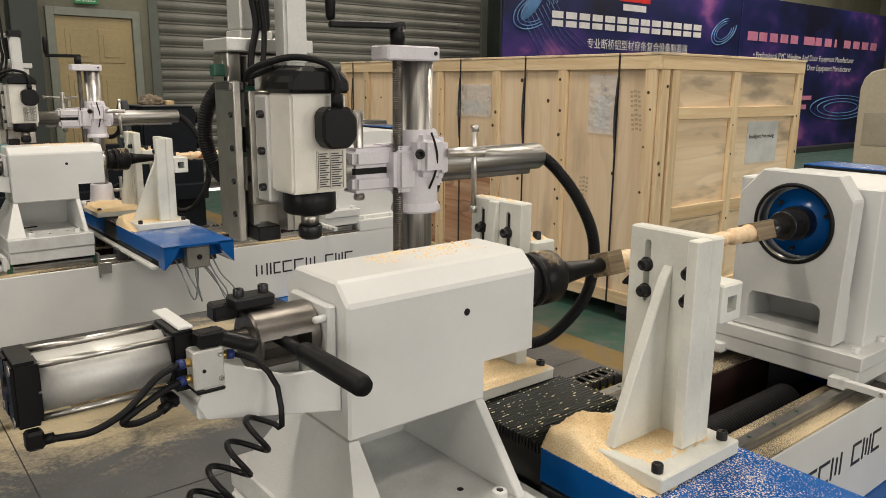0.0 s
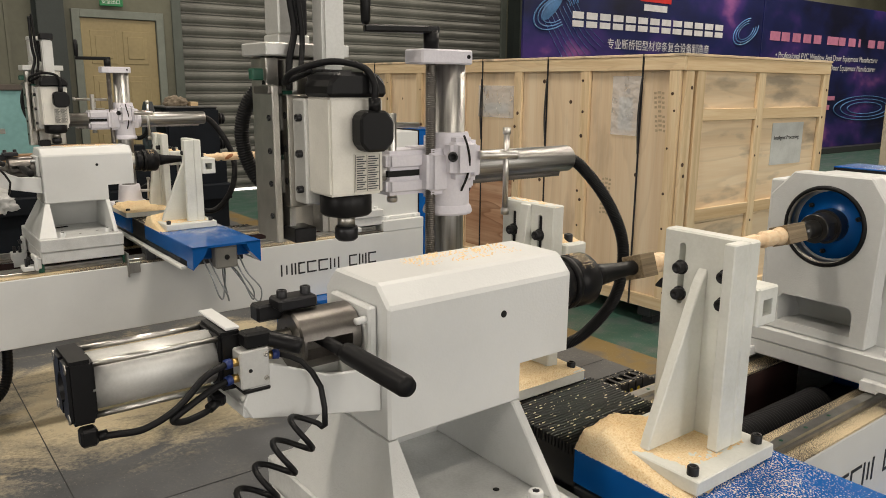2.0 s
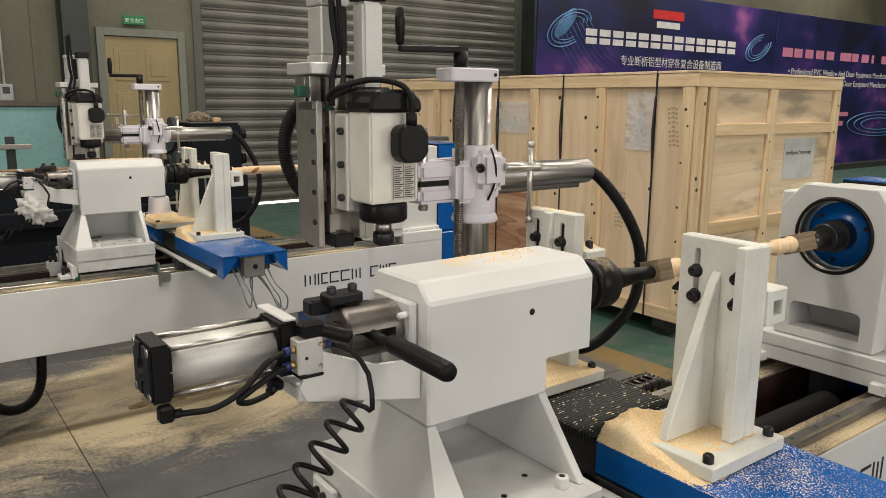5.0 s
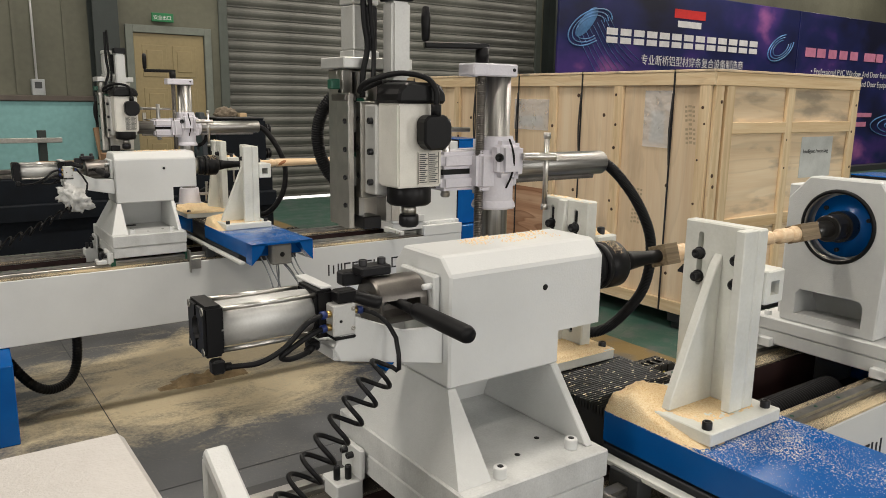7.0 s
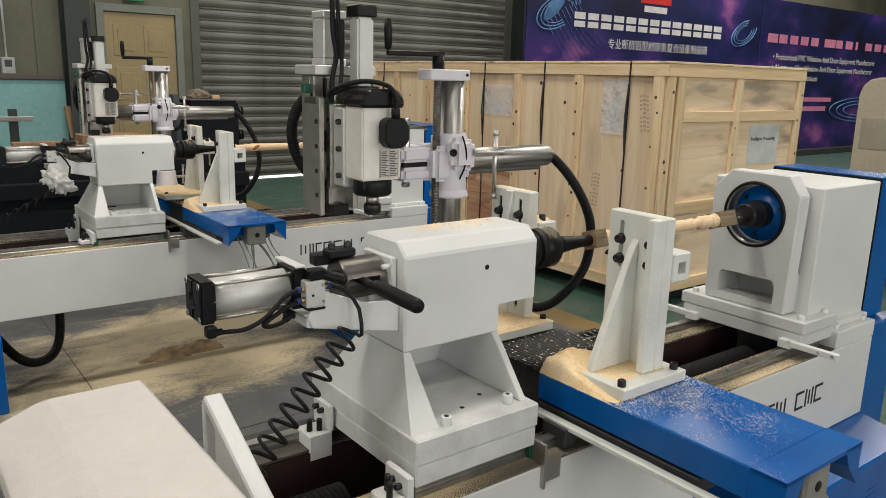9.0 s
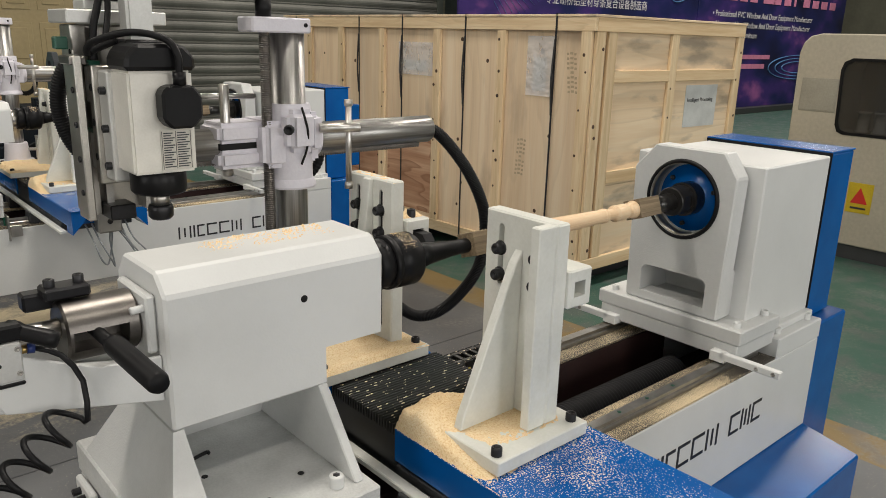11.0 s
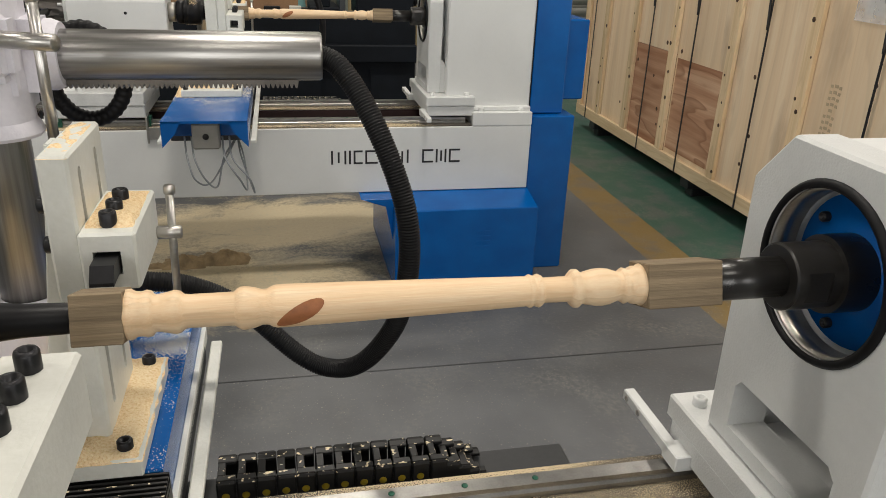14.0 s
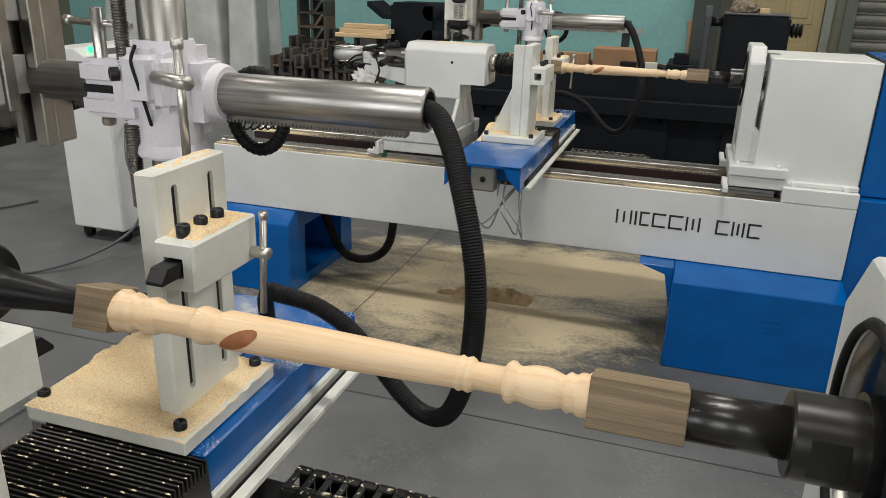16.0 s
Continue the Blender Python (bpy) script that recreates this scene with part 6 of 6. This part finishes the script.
for y in (CRY0 + 0.035, 2.345, 2.945, 3.555, 4.085, 4.535):
    for k in range(9):
        if nails.random() < 0.85:
            nail_mark((CRX0 - 0.0242, y + nails.uniform(-0.028, 0.026), 0.2 + 0.145 * k + nails.uniform(-0.06, 0.06)), (-1, 0, 0))
for x in (2.47, 3.197, 3.98):
    for k in range(8):
        if nails.random() < 0.8:
            nail_mark((x + nails.uniform(-0.025, 0.025), CRY0 - 0.0242, 0.2 + 0.16 * k + nails.uniform(-0.06, 0.06)), (0, -1, 0))
for y in (1.95, 2.55, 2.72, 3.12, 3.40, 3.72, 3.92, 4.28):
    for k in range(5):
        if nails.random() < 0.6:
            part("knot_mark", turned([(-0.001, nails.uniform(0.009, 0.017)), (0.0004, nails.uniform(0.006, 0.011)), (0.0004, 0)], (CRX0 - 0.0006, y + nails.uniform(-0.1, 0.1), nails.uniform(0.25, 1.42)), (-1, 0, 0), 8), M_NAIL, cr)
# muddy shoe prints on the panels
M_PRINTS = mat("dusty_shoe_print", (0.48, 0.38, 0.25), 0.8)
for py, pz, tilt in ((1.80, 1.24, 0.1), (2.16, 0.72, -0.05)):
    for k in range(9):
        for q in range(3):
            w = 0.022 - 0.006 * abs(q - 1)
            yy, zz = py + (q - 1) * 0.026 + tilt * (k - 4) * 0.03, pz + (k - 4) * 0.026 - 0.004 * abs(q - 1)
            if k == 4 and q != 1:
                continue
            part("shoe_print", box(CRX0 - 0.0012, CRX0 - 0.0004, yy - w / 2, yy + w / 2, zz, zz + 0.013), M_PRINTS, cr)
part("crate_lid", box(CRX0 - 0.03, CRX1 + 0.01, CRY0 - 0.03, CRY1 + 0.01, CRZ1, CRZ1 + 0.014, 0.002), M_PLYH, cr, "plywood lid")
for y in (1.905, 2.655, 3.30, 3.82, 4.72):
    part("strap", join(box(CRX0 - 0.030, CRX0 - 0.027, y, y + 0.012, CRZ0, CRZ1 + 0.018), box(CRX0 - 0.030, CRX1, y, y + 0.012, CRZ1 + 0.0145, CRZ1 + 0.0175)), M_STRAP, cr, "black steel strap")
    part("strap_tail", tube([(CRX0 - 0.033, y + 0.006, CRZ1 - 0.12), (CRX0 - 0.040, y + 0.012, 1.2), (CRX0 - 0.034, y + 0.004, 1.0)], 0.006, 5), M_STRAP, cr)
for y0, y1, z0, z1 in ((1.93, 2.14, 1.10, 1.44), (3.0, 3.37, 1.16, 1.38)):
    part("document_pouch", box(CRX0 - 0.008, CRX0 - 0.0025, y0, y1, z0, z1), M_FILM, cr, "crumpled clear document pouch")
    part("pouch_paper", box(CRX0 - 0.0022, CRX0 - 0.0008, y0 + 0.06, y1 - 0.05, z0 + 0.03, z1 - 0.12), M_LABEL, cr)
sheet = part("paper_sheet", box(3.40, 3.78, CRY0 - 0.0025, CRY0 - 0.0008, 0.90, 1.165), mat("pale_blue_paper", (0.62, 0.64, 0.63), 0.6), cr, "pale paper sheet")
text_part("lettering", "Intelligent Processing", 0.036, (3.425, CRY0 - 0.0032, 1.06), (90, 0, 0), M_GREYP, sheet)
for y in (1.76, 3.14, 4.55):
    part("skid", join(box(CRX0 - 0.02, CRX1, y, y + 0.09, 0.05, CRZ0, 0.004), box(CRX0 + 0.02, CRX1 - 0.05, y + 0.005, y + 0.085, 0.0, 0.05, 0.004)), M_STRAP, cr, "dark skid under the crate")

# ---- cream machine beyond the crate ----
wm = thing("machining_cabinet", "cream enclosed machine with a dark rounded window", "machine")
win = [(0.40, 0.90), (0.44, 0.86), (1.09, 0.86), (1.13, 0.875), (1.15, 0.92), (1.165, 1.27), (1.15, 1.32), (1.10, 1.345), (0.44, 1.345), (0.40, 1.31)]
wb = prism([(0.2, 0.10), (1.46, 0.10), (1.475, 1.38), (1.455, 1.45), (1.41, 1.495), (1.34, 1.512), (0.2, 1.512)], "x", 4.50, 7.2, 0.008)
part("cabinet_body", cut(wb, prism(win, "x", 4.40, 4.86)), M_CREAM, wm)
part("window_seal", cut(prism([(0.782 + (y - 0.782) * 1.03, 1.1 + (z - 1.1) * 1.045) for y, z in win], "x", 4.4945, 4.499), prism([(0.782 + (y - 0.782) * 0.975, 1.1 + (z - 1.1) * 0.965) for y, z in win], "x", 4.40, 4.60)), M_RUBBER, wm, "black rubber window seal")
M_PANE = mat("smoked_window_pane", (0.03, 0.03, 0.03), 0.08)
M_PANE.node_tree.nodes["Principled BSDF"].inputs["Alpha"].default_value = 0.45
part("window_pane", prism([(0.782 + (y - 0.782) * 0.99, 1.1 + (z - 1.1) * 0.985) for y, z in win], "x", 4.506, 4.510), M_PANE, wm, "smoked window pane")
parts("bobbin", [sharp(turned([(0, 0), (0, 0.045), (0.012, 0.045), (0.012, 0.036), (0.13, 0.036), (0.13, 0.045), (0.142, 0.045), (0.142, 0)], (4.66, y, 0.8605), (0, 0, 1), 20)) for y in (1.04, 0.93, 0.82, 0.71)], M_LABEL, wm, "pale round part behind the window")
part("side_hatch", join(box(4.494, 4.4995, 1.175, 1.425, 0.99, 1.215, 0.002), box(4.4915, 4.4938, 1.185, 1.415, 1.0, 1.205, 0.001)), mat("grey_cream_hatch", (0.36, 0.34, 0.28), 0.5, vary=0.05, scale=6), wm, "grey-cream hatch")
part("plinth", box(4.52, 7.18, 0.22, 1.44, 0, 0.10), M_GREYP, wm)
ws = part("warning_plate", box(4.4955, 4.4992, 0.84, 1.0, 0.335, 0.54), M_YELLOW, wm, "yellow warning plate")
part("warning_triangle", prism([(0.865, 0.40), (0.975, 0.40), (0.92, 0.51)], "x", 4.493, 4.4952), mat("red_print_plate", (0.6, 0.03, 0.02), 0.5), ws)
part("warning_bar", box(4.493, 4.4952, 0.87, 0.97, 0.362, 0.375), M_GREYP, ws)

# ---- old dark lathe behind ----
ol = thing("engine_lathe", "old dark cast iron engine lathe with a headstock", "lathe")
part("lathe_bed", cut(box(-1.5, 1.10, 4.84, 5.35, 0.12, 0.79, 0.008), box(0.42, 0.78, 4.7, 4.87, 0.20, 0.45), rod((0.36, 4.6, 0.474), (0.36, 4.9, 0.474), 0.018), rod((-0.9, 4.6, 0.474), (-0.9, 4.9, 0.474), 0.018)), M_CASTBLK, ol)
part("bed_apron", box(-1.5, 1.10, 4.76, 4.839, 0.50, 0.62, 0.008), M_CASTBLK, ol)
parts("lathe_foot", (box(-1.4, -0.8, 4.80, 5.40, 0, 0.12, 0.01), box(0.3, 1.05, 4.80, 5.40, 0, 0.12, 0.01)), M_CASTBLK, ol)
parts("ways", (box(-1.5, 0.55, 4.86, 4.91, 0.791, 0.82, 0.003), box(-1.5, 0.55, 5.24, 5.30, 0.791, 0.82, 0.003)), M_SLEEVE, ol)
part("saddle", join(box(0.36, 0.56, 4.84, 5.32, 0.821, 0.86, 0.006), box(0.40, 0.50, 4.88, 4.98, 0.86, 0.93, 0.006)), M_CASTBLK, ol)
hd = part("headstock", box(0.685, 1.10, 4.95, 5.33, 0.791, 1.19, 0.016, 2), M_CASTBLK, ol)
part("headstock_lid", box(0.69, 1.09, 4.955, 5.325, 1.191, 1.203, 0.004), mat("worn_grey_lid", (0.10, 0.10, 0.10), 0.5, vary=0.12, scale=12), hd, "worn grey lid")
for z in (1.10, 0.90):
    part("headstock_nose", sharp(turned([(0, 0), (0, 0.032), (0.025, 0.032), (0.025, 0.045), (0.038, 0.045), (0.038, 0.03), (0.05, 0.03), (0.05, 0.047), (0.063, 0.047), (0.063, 0.03), (0.075, 0.03), (0.075, 0.042), (0.088, 0.042), (0.088, 0)], (1.10, 5.10, z), (1, 0, 0), 20)), M_BOLT, hd)
end = cut(prism([(4.93, 0.821), (5.18, 0.821), (5.15, 1.16), (5.08, 1.24), (4.99, 1.24), (4.95, 1.18)], "x", 0.565, 0.61, 0.006), rod((0.4, 5.05, 1.14), (0.7, 5.05, 1.14), 0.04, seg=20), rod((0.4, 5.05, 0.95), (0.7, 5.05, 0.95), 0.04, seg=20))
part("end_plate", end, mat("blue_grey_cast", (0.035, 0.042, 0.05), 0.5), ol, "blue-grey end plate with two round openings")
part("spindle_bar", rod((0.61, 5.05, 1.14), (0.69, 5.05, 1.14), 0.03), M_BOLT, ol)

# gearbox casting by the teal wall
db = thing("gearbox_casting", "dark cast gearbox with round lugs on a stand", "casting")
part("gearbox", box(-1.96, -1.56, 5.62, 6.05, 0.80, 1.16, 0.02, 2), M_CASTBLK, db)
for z in (1.09, 0.88):
    part("lug", rod((-1.60, 5.62, z), (-1.60, 6.0, z), 0.072, seg=24, bev=0.004), M_CASTBLK, db)
    part("wing", prism([(-2.19, z + 0.07), (-2.16, z + 0.07), (-2.02, z - 0.03), (-1.95, z - 0.03), (-1.95, z - 0.07), (-2.05, z - 0.07), (-2.19, z + 0.03)], "y", 5.66, 5.98, 0.004), M_CASTBLK, db)
part("stand", box(-1.93, -1.58, 5.66, 6.02, 0, 0.80, 0.01), M_COLUMN, db)

# things on and behind the old lathe
solid("cardboard_carton", box(-0.144, 0.282, 4.90, 5.14, 0.822, 0.935, 0.003), M_CARTON, "brown cardboard carton on the old lathe", "carton")
solid("timber_board", box(-0.60, -0.17, 4.90, 5.0, 0.8205, 0.895, 0.003), M_TIMBER, "brown timber board lying on the old lathe", "board")
cb = bmesh.new()
bmesh.ops.create_icosphere(cb, subdivisions=4, radius=1)
for v in cb.verts:
    k = 1 + 0.4 * noise.fractal(v.co * 2.4 + Vector((3, 1, 5)), 0.8, 2.2, 5)
    v.co = Vector((0.81 + 0.085 * v.co.x * k, 5.08 + 0.07 * v.co.y * k, max(1.204, 1.23 + 0.048 * v.co.z * k)))
for f in cb.faces:
    f.smooth = True
solid("cloth_bundle", cb, mat("dirty_cloth", (0.27, 0.22, 0.16), 0.9, vary=0.15, scale=30, bump=0.5, bump_scale=60), "dirty brown cloth bundle on the old headstock", "cloth")
solid("wood_block", box(0.905, 0.965, 5.02, 5.10, 1.2035, 1.235, 0.002), M_BATTENX, "small pale wood block on the old headstock", "block")
solid("small_part", box(0.05, 0.16, 4.87, 4.92, 0.8205, 0.86, 0.006), M_RUBBER, "small dark part lying on the old lathe", "clutter")
solid("offcut", box(0.22, 0.30, 4.83, 4.89, 0.8205, 0.865, 0.003), M_LABEL, "pale wrapped offcut lying on the old lathe", "clutter")
rnd = random.Random(4)
IRON = [mat("rusty_casting_%s" % n, c, 0.55, vary=0.2, scale=14) for n, c in (("grey", (0.10, 0.095, 0.085)), ("brown", (0.12, 0.085, 0.06)), ("dark", (0.05, 0.045, 0.04)))]
rack = thing("stacked_castings", "stacked rows of dark machined iron brackets on the floor", "castings")


def bracket(x, y, z, w, h):
    return join(box(x, x + w, y, y + 0.16, z, z + 0.025, 0.004), box(x, x + 0.03, y, y + 0.16, z + 0.025, z + h, 0.004), box(x + w - 0.03, x + w, y, y + 0.16, z + 0.025, z + h, 0.004), box(x + 0.02, x + w - 0.02, y + 0.06, y + 0.09, z + 0.025, z + h * 0.7, 0.003))


for row in range(3):
    for colm in range(7):
        x, y, z = -3.02 + 0.125 * colm + rnd.uniform(-0.02, 0.02), 5.42 + 0.19 * row, 0.0
        while z < 0.60 + 0.12 * rnd.random() + 0.05 * row:
            h = rnd.uniform(0.07, 0.12)
            part("casting", bracket(x + rnd.uniform(-0.012, 0.012), y + rnd.uniform(-0.015, 0.015), z, rnd.uniform(0.10, 0.118), h), rnd.choice(IRON), rack)
            z += h + 0.001
stack = thing("plate_stack", "stack of dark iron plates with timber lying on it", "castings")
for k in range(12):
    part("plate", box(-2.12 + rnd.uniform(-0.02, 0.02), -1.98 + rnd.uniform(-0.015, 0.01), 5.36 + rnd.uniform(-0.0, 0.02), 5.58, 0.073 * k, 0.073 * k + 0.058 + 0.014 * (k % 2), 0.004), IRON[k % 3], stack)
for k, (x0, x1, z) in enumerate(((-2.36, -1.90, 0.877), (-2.33, -1.88, 0.913), (-2.30, -1.94, 0.949))):
    solid("offcut", box(x0, x1, 5.38 + 0.02 * k, 5.50 + 0.02 * k, z, z + 0.034, 0.003), M_BATTENX, "pale timber offcut lying on the iron plates", "timber", "timber offcuts")
tower = thing("casting_tower", "tall open stack of iron brackets against the teal wall", "castings")
for k in range(13):
    z = 0.125 * k
    part("bracket", join(box(-3.05, -3.02, 6.0, 6.2, z, z + 0.125, 0.004), box(-2.78, -2.75, 6.0, 6.2, z, z + 0.125, 0.004), box(-2.92, -2.89, 6.02, 6.18, z, z + 0.125, 0.004), box(-3.02, -2.78, 6.0, 6.2, z + 0.01, z + 0.035, 0.004), prism([(-2.89, z + 0.035), (-2.86, z + 0.035), (-2.79, z + 0.125), (-2.82, z + 0.125)], "y", 6.02, 6.18)), IRON[k % 3], tower)
for x0, x1, hh in ((-4.45, -3.82, 1.5), (-3.80, -3.44, 1.62), (-5.3, -4.5, 1.3)):
    bag = heap(x0, x1, 5.9, 6.5, 0.0, lambda u, v: hh * min(1, 6 * min(u, 1 - u)) ** 0.35 * min(1, 6 * min(v, 1 - v)) ** 0.35, x0, 34, 34, 0.05)
    solid("bulk_bag", bag, M_BAGW, "crumpled white woven bulk bag standing on the floor", "bag", "bulk bags")
solid("hall_carton", box(-3.86, -3.68, 6.55, 6.8, 0, 1.5, 0.004), M_CARTON, "tall brown cardboard carton by the white bags", "carton")
o = part("timber_plank", box(0, 0.07, 0, 0.03, 0, 1.02, 0.003), M_TIMBER)
o.location, o.rotation_euler = (0.50, 8.15, 0), (radians(-12), radians(-5), 0)
tagged(o, "brown timber plank leaning against the wall", "plank")
tr = thing("steel_trestle", "dark steel trestle with a cross bar by the teal wall", "trestle")
part("post", box(-0.22, -0.14, 7.83, 7.91, 0, 0.99, 0.004), M_COLUMN, tr)
part("cross_bar", box(-0.95, 0.0, 7.78, 7.829, 0.865, 0.915, 0.004), M_STEEL, tr)
part("foot", box(-0.36, -0.02, 7.78, 7.95, 0, 0.03, 0.003), M_COLUMN, tr)

# ---- rag on the far lathe's valve ----
rg = bmesh.new()
bmesh.ops.create_icosphere(rg, subdivisions=4, radius=1)
for v in rg.verts:
    k = 1 + 0.55 * noise.fractal(v.co * 2.6, 0.8, 2.2, 5)
    v.co = Vector((-0.775 + 0.055 * v.co.x * k, 2.395 + 0.045 * v.co.y * k, 0.94 + 0.048 * v.co.z * k - 0.02 * v.co.x))
for f in rg.faces:
    f.smooth = True
solid("rag", rg, M_RAG, "crumpled white rag hung on the air valve", "rag")

# ---- far control console ----
def console(at, label):
    c = thing("control_console", label, "console", "", at)
    part("cabinet", box(-0.16, 0.16, -0.28, 0.28, 0.07, 0.74, 0.008), M_WHITE, c)
    part("sloped_head", prism([(-0.16, 0.742), (0.16, 0.742), (0.16, 0.90), (-0.02, 1.0), (-0.16, 1.0)], "y", -0.27, 0.27, 0.006), M_WHITE, c)
    sc = part("screen", box(-0.005, 0.005, -0.14, 0.14, -0.06, 0.06, 0.003), M_GREYP, c, "dark touch screen")
    sc.location, sc.rotation_euler = (0.075, 0, 0.955), (0, radians(-61), 0)
    # the green button's material is given a glow of its own
    g = mat("glowing_button_green", (0.05, 0.6, 0.2), 0.3)
    g.node_tree.nodes["Principled BSDF"].inputs["Emission Color"].default_value = (0.05, 1, 0.3, 1)
    g.node_tree.nodes["Principled BSDF"].inputs["Emission Strength"].default_value = 2.0
    part("pilot_lamp", rod((0.02, -0.20, 0.985), (0.03, -0.20, 1.0), 0.014), g, c, "green button with an added glow")
    for x in (-0.12, 0.12):
        for y in (-0.22, 0.22):
            part("castor", join(rod((x, y - 0.015, 0.03), (x, y + 0.015, 0.03), 0.03, bev=0.003), box(x - 0.02, x + 0.02, y - 0.022, y + 0.022, 0.05, 0.07)), M_BLACK, c, "black castor")
    return c


console((-2.35, 2.75, 0), "white control console on castors with a touch screen")
solid("floor_cable", tube([(-2.2, 2.6, 0.65), (-2.1, 2.45, 0.5), (-2.05, 2.4, 0.15), (-2.3, 2.0, 0.012), (-2.9, 1.9, 0.012), (-3.4, 2.3, 0.012), (-3.2, 2.9, 0.012)], 0.008, 8), M_CABLED, "grey cable hanging from the console to the floor", "cable")
solid("floor_cable", tube([(-1.3, 2.0, 0.012), (-1.8, 1.9, 0.012), (-2.2, 1.6, 0.012), (-2.7, 1.65, 0.012)], 0.012, 8), M_RUBBER, "black cable lying on the floor", "cable")
solid("dust_hose", tube([(-1.12, 2.62, 0.33), (-0.98, 2.55, 0.12), (-0.86, 2.6, 0.07), (-0.78, 2.68, 0.14), (-0.76, 2.72, 0.40)], 0.022, 12, ribs=60, rib=0.002), M_RUBBER, "black corrugated hose at the foot of the lathe", "hose")

# ---- near console, seen from above ----
nc = thing("operator_console", "white textured operator console with a dark control panel", "console")
part("console_body", prism([(-1.285, 1.035), (-1.165, 1.035), (-1.165, 0.08), (-1.62, 0.08), (-1.62, 0.90)], "y", -0.78, -0.245, 0.006), M_CONSOLE, nc)
pn = part("control_panel", box(-0.115, 0.115, -0.21, 0.17, 0, 0.012, 0.003), M_GREYP, nc, "dark grey control panel")
pn.location, pn.rotation_euler = (-1.455, -0.52, 0.972), (0, radians(-22), 0)
part("emergency_stop", join(rod((-1.50, -0.40, 0.955), (-1.512, -0.40, 0.985), 0.02)), M_YELLOW, nc)
part("plinth", box(-1.60, -1.18, -0.76, -0.26, 0, 0.08), M_GREYP, nc)
fr = thing("flat_bar_frame", "white painted flat bar frame standing by the bed", "frame")
part("slanted_bar", prism([(-0.172, 0.948), (-0.182, 0.962), (-0.62, 0.756), (-0.62, 0.732)], "x", -1.066, -1.038, 0.003), M_WHITE2, fr)
part("upright_bar", box(-1.066, -1.038, -0.1865, -0.172, 0.0, 0.9465, 0.002), M_WHITE2, fr)
part("web_plate", prism([(-0.187, 0.938), (-0.605, 0.737), (-0.605, 0.62), (-0.187, 0.62)], "x", -1.053, -1.049), M_WHITE2, fr)
part("front_foot", box(-1.066, -1.038, -0.62, -0.606, 0.0, 0.731, 0.002), M_WHITE2, fr)

# ---- swept sawdust on the floor ----
for k, (x, y, rx, ry, hh) in enumerate(((-0.30, 2.52, 0.10, 0.07, 0.03), (-0.14, 2.54, 0.12, 0.07, 0.035), (-0.42, 2.50, 0.05, 0.03, 0.015))):
    solid("sawdust_heap", heap(x - rx, x + rx, y - ry, y + ry, 0.0012, lambda u, v: hh * max(0, 1 - 4 * ((u - 0.5) ** 2 + (v - 0.5) ** 2)), 9.0 + k, 44, 30, 0.7), M_DIRT, "swept heap of sawdust on the floor", "sawdust", "sawdust heaps", "stuff")
# floor joints
for j in (box(HX0, 1.75, 1.537, 1.543, 0.0005, 0.0012), box(-0.732, -0.728, -1, 6, 0.0005, 0.0012)):
    solid("floor_joint", j, M_GREYP, "thin dark joint in the concrete", "joint", kind="structure")
